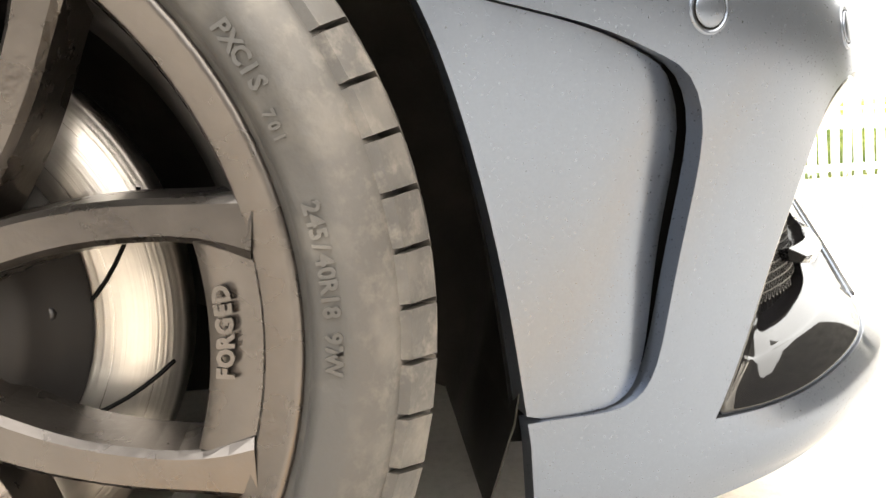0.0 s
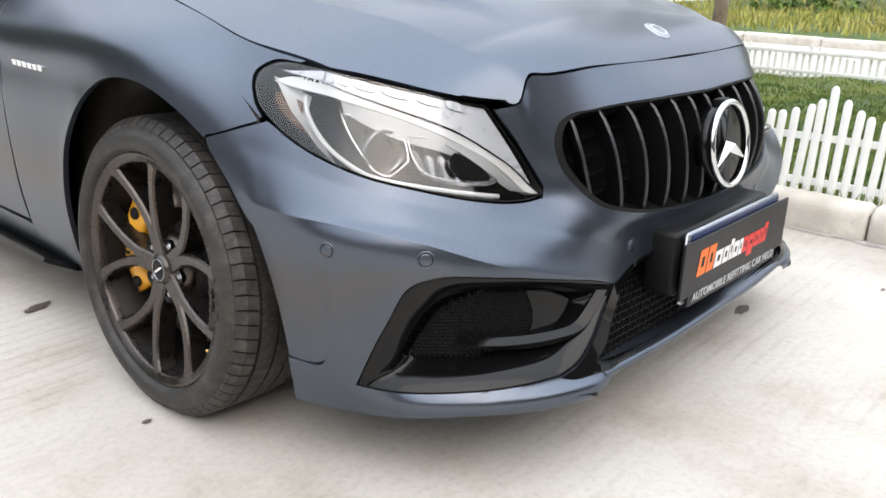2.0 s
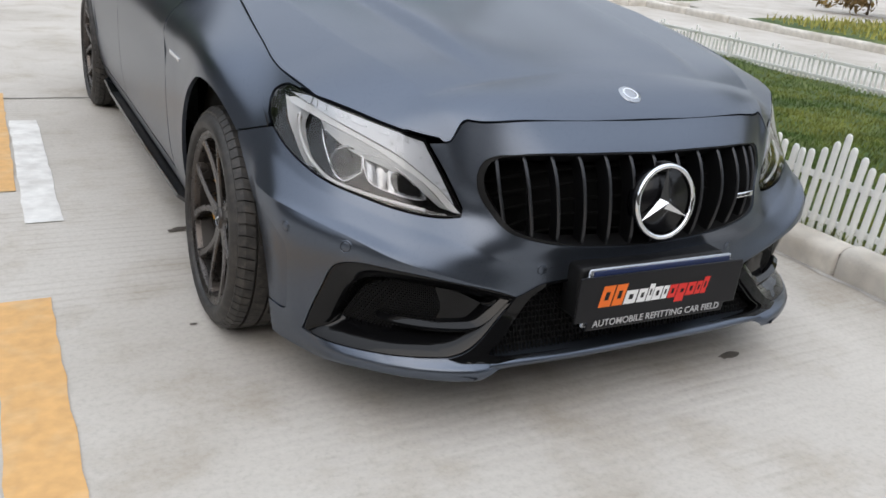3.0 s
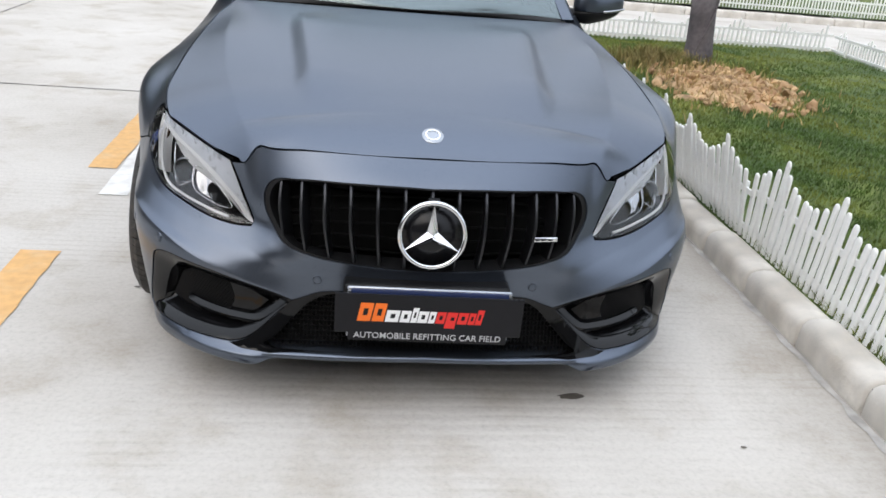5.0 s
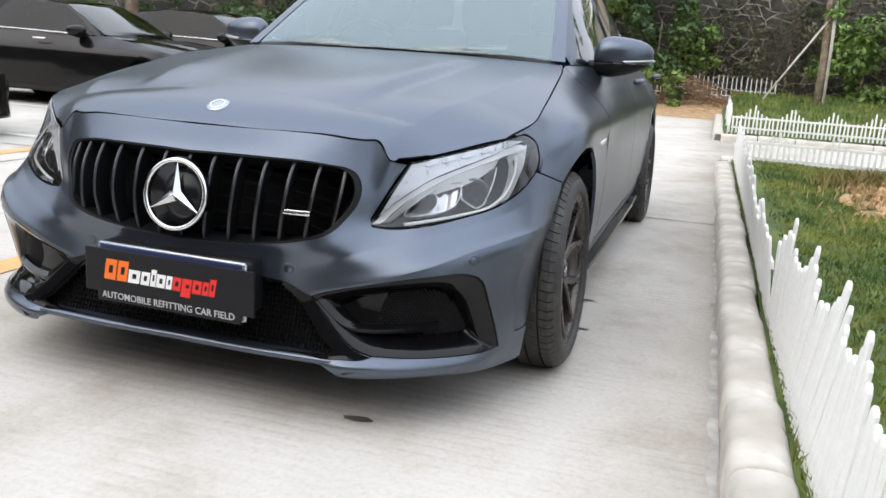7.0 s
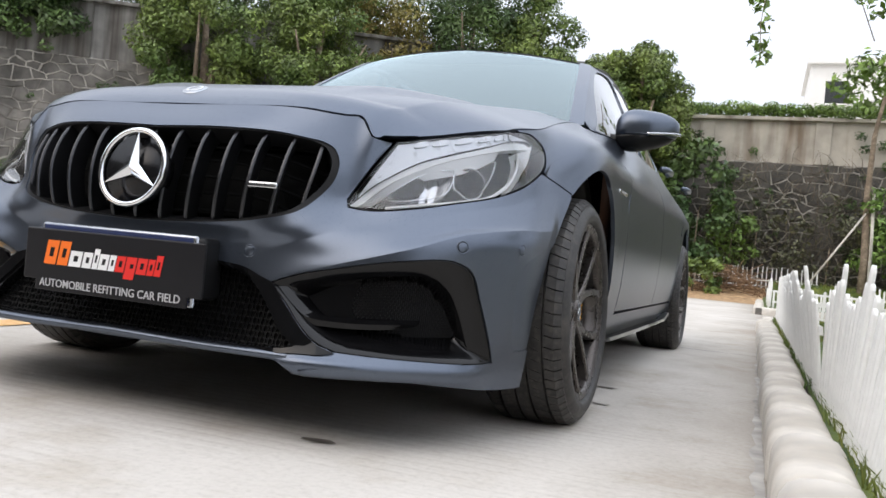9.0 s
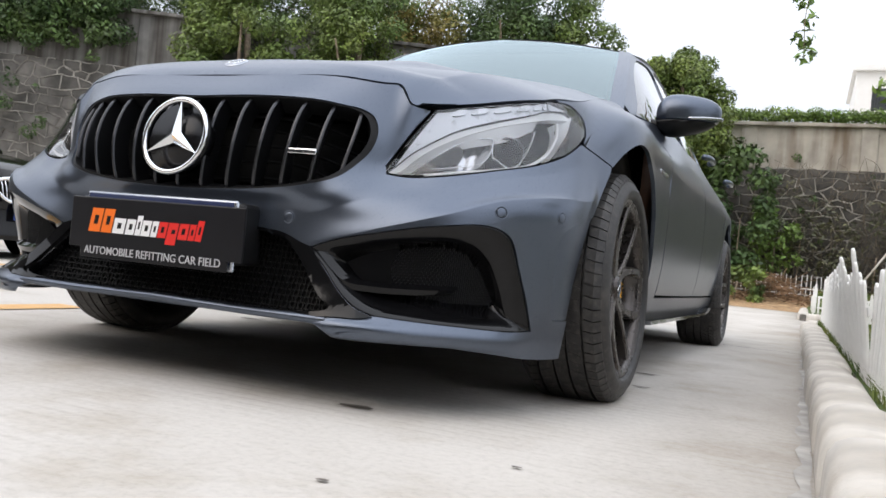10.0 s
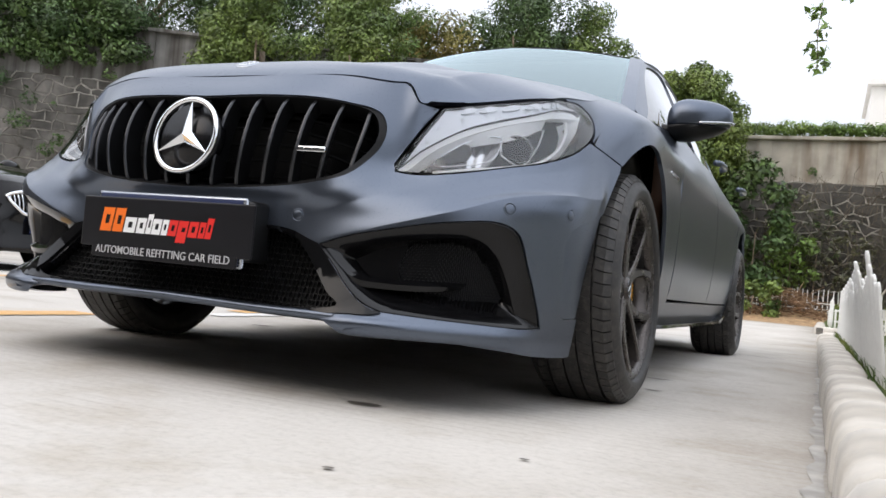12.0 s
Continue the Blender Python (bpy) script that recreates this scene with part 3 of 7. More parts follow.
bumper = part("front_bumper", panel(body, mirrored(bumper_half), [mirrored(grille), mirrored(centre), intake, intake * (-1, 1)],
              step=0.011, depth=0.014, name="front_bumper", mat=PAINT, lines=[l * (s, 1) + (0, k) for s in (1, -1) for l, k in ((CREASE_LINE, 0), (CREASE_LINE, 0.006), (CREASE_LINE, 0.013), (CREASE_LINE, -0.007), (FOLD_LINE, 0), (FOLD_LINE, 0.006), (FOLD_LINE, -0.006))], sharp=on_crease), PAINT, car, "satin grey bumper with pressed lines and openings")

# small aero flap set into each bumper corner, sunk towards its front edge
rear_edge = loop([(1.0905, 0.115), (1.098, 0.200), (1.1145, 0.300)], S, closed=False)
flap = np.vstack([flap_edge[1:-1] + (0.0035, 0.0), rear_edge])
sunk = lambda q: -0.003 - 0.016 * np.clip((1.06 - np.abs(q[:, 0])) / 0.10, 0, 1) ** 2
for m in (False, True):
    part("bumper_flap", panel(body, flap, step=0.012, depth=0.02, off=sunk, mirror=m, name="bumper_flap", mat=PAINT), PAINT, bumper)
    # dark sheet behind the flap: its gap's shade given as black
    part("flap_backing", panel(body, np.vstack([[(1.125, 0.335)], flap_edge[1:-1] - (0.030, -0.008), [(1.0, 0.09), (1.0915, 0.09)], rear_edge]), step=0.03, depth=0, off=-0.030, mirror=m, name="flap_backing", mat=DARK), DARK, bumper)

# parking sensors
for sx in (1, -1):
    for u, v in ((0.306, 0.262), (0.781, 0.283), (0.947, 0.276)):
        c = body(sx * u, v)[0]
        n = offset_of(body, np.array([[sx * u, v]]), 1.0)[0] - c
        turn = Vector(n).to_track_quat("X", "Z").to_matrix().to_4x4()
        ring = lathe([(-0.001, 0.0122), (0.0004, 0.0130), (0.0004, 0.0150), (-0.004, 0.0160)], 24)
        ring.transform(Matrix.Translation(c) @ turn)
        sen = part("parking_sensor", ring, PAINT, bumper)
        gap = lathe([(0.0002, 0.0001), (0.0002, 0.0122)], 24)
        gap.transform(Matrix.Translation(c) @ turn)
        part("sensor_gap", gap, DARK, sen)
        face = lathe([(0.0012, 0.0001), (0.0012, 0.0100), (0.0007, 0.0110), (-0.004, 0.0112)], 24)
        face.transform(Matrix.Translation(c) @ turn)
        part("sensor_face", face, PAINT, sen)

# wings, doors, sills and tail
arch_top = [tuple(p) for p in loop([(1.206, 0.447), (1.27, 0.470), (1.36, 0.484), (1.44, 0.484), (1.54, 0.466), (1.64, 0.412), (1.72, 0.330), (1.765, 0.230), (1.780, 0.130), (1.780, 0.0)], S, closed=False)]
seam = [tuple(p) for p in loop([(1.20, 0.454), (1.10, 0.495), (1.038, 0.5175)], S, closed=False)]
lamp_end = [tuple(p) for p in loop([(1.022, 0.5285), (1.05, 0.549), (1.076, 0.588), (1.043, 0.616), (0.98, 0.624)], S, closed=False)]
wing = seam + lamp_end + [(a, TOP - 0.002) for a in np.arange(0.97, 2.10, 0.02)] + [(2.10, TOP - 0.002), (2.05, 0.50), (2.04, 0.30), (2.04, 0.125), (2.04, 0.0)] + arch_top[::-1]
both("front_wing", body, np.array(wing)[::-1], PAINT, step=0.016)
DOOR_F = loop([(2.105, TOP - 0.002, 1), (2.055, 0.50), (2.046, 0.30), (2.046, 0.128, 1), (2.6, 0.126), (3.10, 0.126, 1), (3.14, 0.35), (3.16, TOP - 0.002, 1), (2.6, TOP - 0.002)], 0.02)
both("front_door", body, DOOR_F, PAINT, step=0.035)
DOOR_R = loop([(3.166, TOP - 0.002, 1), (3.146, 0.35), (3.106, 0.126, 1), (3.6, 0.126), (3.86, 0.128, 1), (3.90, 0.25), (4.00, 0.40), (4.10, 0.50, 1), (4.16, TOP - 0.002, 1), (3.6, TOP - 0.002)], 0.02)
both("rear_door", body, DOOR_R, PAINT, step=0.035)
SILL = loop([(1.786, 0.0, 1), (1.784, 0.118, 1), (2.6, 0.119), (3.90, 0.119, 1), (3.905, 0.0, 1), (2.6, 0.0)], 0.03)
both("sill", body, SILL, PAINT, step=0.035)
rear_arch = loop([(3.985, 0.0), (3.985, 0.130), (4.01, 0.25), (4.07, 0.36), (4.17, 0.445), (4.30, 0.484), (4.42, 0.484), (4.56, 0.44), (4.66, 0.355), (4.72, 0.24), (4.735, 0.12), (4.735, 0.0)], 0.02, closed=False)
QUARTER = np.vstack([[(4.165, TOP - 0.002), (4.105, 0.50), (4.005, 0.40), (3.905, 0.25), (3.867, 0.126), (3.91, 0.12), (3.91, 0.0)], rear_arch, [(5.0, 0.0), (5.3, 0.0), (5.3, 0.3), (5.3, TOP - 0.002), (4.9, TOP - 0.002), (4.5, TOP - 0.002)]])
both("rear_quarter", body, QUARTER, PAINT, step=0.04)
TAIL = [(a, 0.0) for a in np.linspace(5.31, 5.91, 12)] + [(a, TOP) for a in np.linspace(5.91, 5.31, 12)]
both("rear_panel", body, np.array(TAIL), PAINT, step=0.05)
# slim silver badge on each wing, its letters left as plain bars
for sx in (1, -1):
    host = None
    for k in range(6):
        u0 = 1.800 + 0.027 * k
        o = np.array([(u0, 0.462), (u0 + 0.021, 0.462), (u0 + 0.023, 0.473), (u0 + 0.002, 0.473)])
        me = panel(body, o, step=0.02, depth=0.003, off=0.003, mirror=sx < 0, name="wing_badge", mat=CHROME)
        b = part("wing_badge" if host is None else "badge_bar", me, CHROME, host or car, "row of small silver badge bars" if host is None else "")
        host = host or b
# black blade along each sill
for sx in (1, -1):
    bm = bmesh.new()
    rows = []
    for y, w in ((0.44, 0.0), (0.56, 0.028), (1.2, 0.034), (2.2, 0.034), (2.36, 0.040), (2.46, 0.0)):
        rise = 0.03 if y > 2.3 else 0.0
        rows.append([bm.verts.new((sx * (0.868 + a), y, 0.178 + b)) for a, b in ((-0.05, 0.02), (w + 0.006, 0.026 + rise), (w + 0.010, 0.014 + rise), (-0.05, 0.0))])
    for p, q in zip(rows[:-1], rows[1:]):
        for k in range(4):
            bm.faces.new((p[k], p[(k + 1) % 4], q[(k + 1) % 4], q[k]))
    bmesh.ops.recalc_face_normals(bm, faces=bm.faces)
    part("sill_blade", bm, GLOSS, car, "gloss black side skirt blade", smooth=False)

# bonnet
edge = [tuple(skin(a, TOP)[0][:2]) for a in np.arange(0, 2.10, 0.008)]
edge = [(x - (0.0025 if y > -0.6 else 0.0), y + (0.002 if x < 0.6 else 0.0)) for x, y in edge]
cowl = [(a * 0.700, 0.575 + 0.14 * a * a) for a in np.linspace(1.0, 0, 26)]
bonnet_half = np.array([p for p in edge if p[1] < 0.70] + cowl)
along = np.linspace(-0.55, 0.48, 80)
BONNET_LINES = [np.stack([s * (line(along) + k), along], 1) for s in (1, -1) for line, k in ((fold_x, -0.012), (fold_x, 0.0), (fold_x, 0.010), (fold_x, 0.045), (break_x, -0.008), (break_x, 0.0), (break_x, 0.008))]
bonnet = part("bonnet", panel(bonnet_at, mirrored(bonnet_half), step=0.014, depth=0.016, name="bonnet", mat=PAINT, lines=BONNET_LINES), PAINT, car, "satin grey bonnet with two raised folds")
# black strips and bars put the shut line's shade in as colour
gap = np.array([(a, 0.604) for a in np.linspace(0.555, 1.0, 40)] + [(a, TOP - 0.003) for a in np.linspace(1.0, 0.555, 40)])
for m in (False, True):
    part("bonnet_gap_dark", panel(skin, gap, step=0.02, depth=0, off=-0.016, mirror=m, name="bonnet_gap_dark", mat=DARK), DARK, bonnet)
for sx in (1, -1):
    p = [skin(sx * a, TOP)[0] * (0.992, 1, 1) + np.array((0, 0.0, -0.022)) for a in np.arange(1.0, 2.06, 0.03)]
    part("bonnet_gap_dark", tube(p, 0.008, 6), DARK, bonnet)
part("bonnet_gap_dark", tube([skin(a, TOP)[0] + np.array((0, 0.008, -0.020)) for a in np.arange(-0.48, 0.481, 0.02)], 0.008, 6), DARK, bonnet)
# round badge on the bonnet's nose
c = np.array((0, -0.604, float(hood_z(0, -0.604)[0]) - 0.002))
tilt = pose(*c, math.degrees(math.atan2(float(hood_z(0, -0.59)[0] - hood_z(0, -0.62)[0]), 0.03)), 0, 0)
bm = lathe([(0.004, 0.0001), (0.0045, 0.025), (0.003, 0.027), (0.003, 0.0300), (0.0, 0.032)], 32)
bm.transform(tilt @ pose(0, 0, 0, 0, -90, 0))
badge = part("bonnet_badge", bm, SHELF, bonnet, "small round silver and blue badge")
bm = lathe([(0.0052, 0.0175), (0.0056, 0.0195), (0.0052, 0.0215)], 32)
bm.transform(tilt @ pose(0, 0, 0, 0, -90, 0))
part("badge_ring", bm, CHROME, badge)


# ---- grille ----
def spread(outline, k):
    o = np.asarray(outline)
    return o.mean(axis=0) + (o - o.mean(axis=0)) * k


g_all = mirrored(grille)
grille_part = part("grille_frame", panel(body, spread(g_all, 1.012), [spread(g_all, 0.962)], step=0.014, depth=0.05, off=-0.004, name="grille_frame", mat=PLASTIC), PLASTIC, car, "black grille surround")
# black sheet standing for the shaded depth behind the slats
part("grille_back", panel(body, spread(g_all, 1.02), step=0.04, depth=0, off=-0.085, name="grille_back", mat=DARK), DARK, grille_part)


def span(x_u, poly):
    """Lowest and highest place of an outline at one place round."""
    v = []
    for (a0, b0), (a1, b1) in zip(poly, np.roll(poly, -1, axis=0)):
        if (a0 > x_u) != (a1 > x_u):
            v.append(b0 + (b1 - b0) * (x_u - a0) / (a1 - a0))
    return min(v), max(v)


SLATS = 13
for i in range(SLATS):
    u = (i - (SLATS - 1) / 2) * 0.0665
    lo, hi = span(u, g_all)
    bm = bmesh.new()
    rows = []
    for t in np.linspace(0, 1, 13):
        v = lo - 0.004 + (hi - lo + 0.008) * t
        out = 0.012 * math.sin(math.pi * t) ** 0.7 - 0.014
        p = offset_of(body, np.array([[u, v]]), out)[0]
        q = offset_of(body, np.array([[u, v]]), out - 0.045)[0]
        d = np.array((0.0022, 0, 0))
        e = np.array((0.0046, 0, 0))
        front = np.array((0, -0.003, 0))
        rows.append([bm.verts.new(x) for x in (q - d, p - e, p - d + front, p + d + front, p + e, q + d)])
    for a, b in zip(rows[:-1], rows[1:]):
        for k in range(5):
            bm.faces.new((a[k], a[k + 1], b[k + 1], b[k]))
    bmesh.ops.recalc_face_normals(bm, faces=bm.faces)
    part("grille_slat", bm, SATIN, grille_part, smooth=False)
for v in (0.375, 0.415, 0.455, 0.495, 0.535, 0.572):
    us = [a for a in np.linspace(-0.44, 0.44, 45) if inside(np.array([[a, v]]), g_all)[0]]
    if len(us) > 3:
        part("grille_crossbar", tube([offset_of(body, np.array([[a, v]]), -0.056)[0] for a in us], 0.004, 6), DARK, grille_part)

# the round star ornament in the grille
STAR = (0, -0.800, 0.571)
lean = pose(*STAR, -9, 0, 0)
bm = lathe([(0.0068 * math.cos(a), 0.0885 + 0.0068 * math.sin(a)) for a in np.arange(10) * 2 * math.pi / 10], 64, True)
bm.transform(lean @ pose(0, 0, 0, 0, 0, 90))
star = part("star_ring", bm, CHROME, grille_part, "polished chrome ring with a three-armed star")
bm = bmesh.new()
mid = bm.verts.new((0, -0.012, 0))
back = bm.verts.new((0, 0.004, 0))
for k in range(3):
    a = math.radians(90 + 120 * k)
    tip = bm.verts.new((0.086 * math.cos(a), -0.002, 0.086 * math.sin(a)))
    sides = [bm.verts.new((0.017 * math.cos(a + s), 0.002, 0.017 * math.sin(a + s))) for s in (math.pi / 3, -math.pi / 3)]
    for s in sides:
        bm.faces.new((mid, tip, s))
        bm.faces.new((back, tip, s))
bmesh.ops.recalc_face_normals(bm, faces=bm.faces)
bm.transform(lean)
part("star", bm, CHROME, star, smooth=False)
bm = lathe([(0.0, 0.0001), (0.0, 0.084), (-0.03, 0.084), (-0.03, 0.0001)], 40)
bm.transform(lean @ pose(0, 0.012, 0, 0, 0, -90))
part("star_disc", bm, STAR_BACK, star)
bm = box(-0.016, 0.016, 0.004, 0.03, 0.074, 0.098, 0.004)
bm.transform(lean)
part("star_bracket", bm, PLASTIC, star)
# slim badge plate on the grille, its mark left as plain bars
p = offset_of(body, np.array([[0.300, 0.442]]), -0.002)[0]
bm = box(-0.038, 0.038, -0.006, 0.004, -0.0065, 0.0065, 0.002)
bm.transform(pose(*p, -8, 0, 8))
name_plate = part("grille_badge", bm, CHROME, grille_part, "slim silver badge bar")
bm = bmesh.new()
for x in (-0.022, -0.004, 0.016):
    add_box(bm, x - 0.007, x + 0.007, -0.008, -0.006, -0.0026, 0.0026)
bm.transform(pose(*p, -8, 0, 8))
part("badge_mark", bm, SATIN, name_plate)


# ---- lower openings ----
def lattice(fn, outline, cell, off, wire, mirror=False, name="mesh", mat=None):
    """A honeycomb screen: thin walled cells across an outline."""
    o = np.asarray(outline) * ((-1, 1) if mirror else (1, 1))
    lo, hi = o.min(axis=0), o.max(axis=0)
    verts, faces = [], []
    dx, dy = cell * 1.75, cell * 0.75
    rows = int((hi[1] - lo[1]) / dy) + 2
    cols = int((hi[0] - lo[0]) / dx) + 2
    cen = np.array([(lo[0] + (c + (r % 2) * 0.5) * dx, lo[1] + r * dy) for r in range(rows) for c in range(cols)])
    cen = cen[inside(cen, o)]
    ang = np.radians([0, 60, 120, 180, 240, 300])
    shape = np.stack([np.cos(ang) * cell * 0.62, np.sin(ang) * cell * 0.52], 1)
    outer = (cen[:, None] + shape[None] * 1.02).reshape(-1, 2)
    inner = (cen[:, None] + shape[None] * (1 - wire)).reshape(-1, 2)
    a, b, c = offset_of(fn, outer, off), offset_of(fn, inner, off), offset_of(fn, inner, off - 0.008)
    n = len(outer)
    verts = np.vstack([a, b, c])
    for h in range(len(cen)):
        for k in range(6):
            i, j = h * 6 + k, h * 6 + (k + 1) % 6
            faces.append((i, j, n + j, n + i))
            faces.append((n + i, n + j, 2 * n + j, 2 * n + i))
    return mesh_from(verts, faces, name, mat, False)


c_all = mirrored(centre)
low = part("lower_grille", panel(body, spread(c_all, 1.02), [spread(c_all, 0.955)], step=0.014, depth=0.05, off=-0.003, name="lower_grille", mat=GLOSS), GLOSS, car, "black honeycomb lower grille")
part("honeycomb", lattice(body, spread(c_all, 0.98), 0.0125, -0.030, 0.16, name="honeycomb", mat=PLASTIC), PLASTIC, low)
# black sheet again, colour for the shade behind the honeycomb
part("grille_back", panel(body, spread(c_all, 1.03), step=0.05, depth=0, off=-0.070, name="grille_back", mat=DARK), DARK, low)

INNER = [(0.425, 0.203), (0.50, 0.226), (0.60, 0.239), (0.69, 0.238), (0.745, 0.226), (0.782, 0.205), (0.810, 0.176), (0.838, 0.142), (0.850, 0.129), (0.80, 0.127), (0.70, 0.130), (0.62, 0.133), (0.555, 0.137), (0.515, 0.147), (0.46, 0.172)]
SCREENED = [(0.455, 0.198), (0.52, 0.220), (0.62, 0.230), (0.69, 0.226), (0.735, 0.212), (0.770, 0.189), (0.800, 0.164), (0.815, 0.150), (0.76, 0.145), (0.68, 0.149), (0.60, 0.156), (0.545, 0.161), (0.49, 0.178)]
intake_fine, inner_fine, screen_fine = loop(INTAKE, 0.002), loop(INNER, 0.002), loop(SCREENED, 0.002)


def ring_at(poly, mid, n):
    """Places on an outline, one for each of n even directions from a middle."""
    ang = np.unwrap(np.arctan2((poly[:, 1] - mid[1]) * 2.2, poly[:, 0] - mid[0]))
    if ang[-1] < ang[0]:
        ang, poly = ang[::-1], poly[::-1]
    ang, poly = np.concatenate([ang, ang + 2 * np.pi, ang - 2 * np.pi]), np.vstack([poly] * 3)
    o = np.argsort(ang)
    t = np.arange(n) * 2 * np.pi / n
    return np.stack([np.interp(t, ang[o], poly[o, k]) for k in (0, 1)], 1)


RING = 180
ring_out, ring_in, ring_deep = (ring_at(o, (0.66, 0.185), RING) for o in (intake_fine, inner_fine, screen_fine))


def bands(levels, m, name, mat, smooth=True):
    """Ruled bands round the intake: each level is a ring of places and how deep it lies."""
    sx = -1 if m else 1
    verts = []
    for ring, off in levels:
        verts += list(offset_of(body, ring * (sx, 1), off))
    faces = [(r * RING + q, r * RING + (q + 1) % RING, (r + 1) * RING + (q + 1) % RING, (r + 1) * RING + q) for r in range(len(levels) - 1) for q in range(RING)]
    if m:
        faces = [f[::-1] for f in faces]
    return mesh_from(verts, faces, name, mat, smooth)


def between(a, b, k):
    return a * (1 - k) + b * k


for m in (False, True):
    sx = -1 if m else 1
    rim_levels = ((between(ring_out, ring_in, -0.04), -0.016), (between(ring_out, ring_in, 0.04), -0.002), (between(ring_out, ring_in, 0.14), -0.003), (between(ring_out, ring_in, 0.92), -0.022), (ring_in, -0.026))
    fr = part("side_intake", bands(rim_levels, m, "side_intake", GLOSS), GLOSS, car, "gloss black side intake with a fin and mesh")
    part("intake_wall", bands(((ring_in, -0.026), (between(ring_in, ring_deep, 0.06), -0.030), (ring_deep, -0.050), (ring_deep, -0.062)), m, "intake_wall", GLOSS), GLOSS, fr)
    part("intake_mesh", lattice(body, between(ring_deep, np.maximum(ring_deep, (0.545, 0.0)), 1.0), 0.0058, -0.047, 0.26, m, "intake_mesh", WEB), WEB, fr)
    part("intake_duct", panel(body, loop([(0.450, 0.199, 1), (0.52, 0.224), (0.570, 0.230, 1), (0.556, 0.19), (0.578, 0.158, 1), (0.535, 0.162), (0.485, 0.178)], 0.02), step=0.02, depth=0.01, off=-0.045, mirror=m, name="intake_duct", mat=GLOSS), GLOSS, fr)
    # shade behind the mesh, put in as a black sheet
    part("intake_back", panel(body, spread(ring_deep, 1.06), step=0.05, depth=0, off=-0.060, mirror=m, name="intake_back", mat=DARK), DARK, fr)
    # the fin: a strut from the upper inner corner that bends out to a point over the mesh
    upper = loop([(0.408, 0.211), (0.445, 0.188), (0.478, 0.172), (0.540, 0.168), (0.640, 0.170), (0.716, 0.171)], 0.012, closed=False)
    lower = loop([(0.376, 0.206), (0.420, 0.173), (0.460, 0.156), (0.530, 0.152), (0.640, 0.155), (0.700, 0.161)], 0.012, closed=False)
    n = 26
    k = np.linspace(0, 1, n)
    at = lambda c: np.stack([np.interp(k, np.linspace(0, 1, len(c)), c[:, j]) for j in (0, 1)], 1)
    up, lo = at(upper), at(lower)
    bm = bmesh.new()
    rows = []
    for t, a, b in zip(k, up, lo):
        o = -0.004 - 0.022 * t
        q = np.array([a, a * 0.45 + b * 0.55, b, (a + b) / 2]) * (sx, 1)
        rows.append([bm.verts.new(x) for x in offset_of(body, q, np.array([o - 0.012, o, o - 0.006, o - 0.05]))])
    for a, b in zip(rows[:-1], rows[1:]):
        for j in range(4):
            bm.faces.new((a[j], a[(j + 1) % 4], b[(j + 1) % 4], b[j]))
    bm.faces.new(rows[0])
    bm.faces.new(rows[-1][::-1])
    bmesh.ops.recalc_face_normals(bm, faces=bm.faces)
    part("intake_fin", bm, GLOSS, fr, smooth=False)

# gloss black surround that joins the lower grille to both side intakes
join = loop([(0.0, 0.2355, 1), (0.24, 0.2355), (0.30, 0.2320), (0.345, 0.2205), (0.3735, 0.2145, 1), (0.402, 0.1905), (0.452, 0.1535), (0.507, 0.1235), (0.548, 0.1115, 1), (0.520, 0.1035), (0.488, 0.1025), (0.455, 0.1010, 1), (0.36, 0.0935), (0.2, 0.0915), (0.0, 0.0915, 1)], 0.010, closed=False)
part("grille_surround", panel(body, mirrored(join), [spread(c_all, 0.985)], step=0.012, depth=0.020, off=0.0035, name="grille_surround", mat=GLOSS), GLOSS, low, "gloss black surround joining the lower openings")

# splitter lip under the middle
bm = bmesh.new()
rows = []
for x in np.linspace(-0.452, 0.452, 41):
    k = abs(x) / 0.475
    y = -0.824 + 0.022 * k * k
    z = 0.176 + 0.004 * max(0, 0.5 - k) * 2
    rows.append([bm.verts.new((x, y + a, z + b)) for a, b in ((0.10, 0.020), (0.010, 0.024), (0.0, 0.017), (0.004, 0.006), (0.10, -0.004))])
for a, b in zip(rows[:-1], rows[1:]):
    for k in range(4):
        bm.faces.new((a[k], a[k + 1], b[k + 1], b[k]))
bmesh.ops.recalc_face_normals(bm, faces=bm.faces)
part("splitter", bm, PAINT, bumper, "satin grey splitter lip")

# ---- number plate holder with the printed card over it ----
bracket = part("plate_bracket", box(-0.232, 0.232, -0.816, -0.74, 0.285, 0.424, 0.012), PLASTIC, car, "black plastic plate holder")
turn = pose(0.005, -0.838, 0.0, 0.6, 0, -1.2)
bm = box(-0.226, 0.226, 0.006, 0.018, 0.270, 0.427, 0.006)
bm.transform(turn)
frame_part = part("plate_frame", bm, SHELF, bracket, "chrome-edged blue number plate behind a card")
bm = box(-0.216, 0.216, 0.003, 0.008, 0.276, 0.422, 0.002)
bm.transform(turn)
part("number_plate", bm, NAVY, frame_part)
bm = bmesh.new()
add_box(bm, -0.259, 0.259, -0.006, 0.001, 0.292, 0.412, 0.003)
add_box(bm, -0.221, 0.221, -0.0055, 0.0005, 0.268, 0.300, 0.003)
bm.transform(turn)
card = part("printed_card", bm, CARD, bracket, "black printed show card with orange, white and red marks", smooth=False)
face = turn @ pose(0, -0.0075, 0, 90, 0, 0)
letters("AUTOMOBILE REFITTING CAR FIELD", 0.0265, GREY_PRINT, card, face @ Matrix.Translation((0, 0.286, 0)) @ Matrix.Diagonal((0.95, 0.98, 1, 1)), 0.0005, 0.0001)
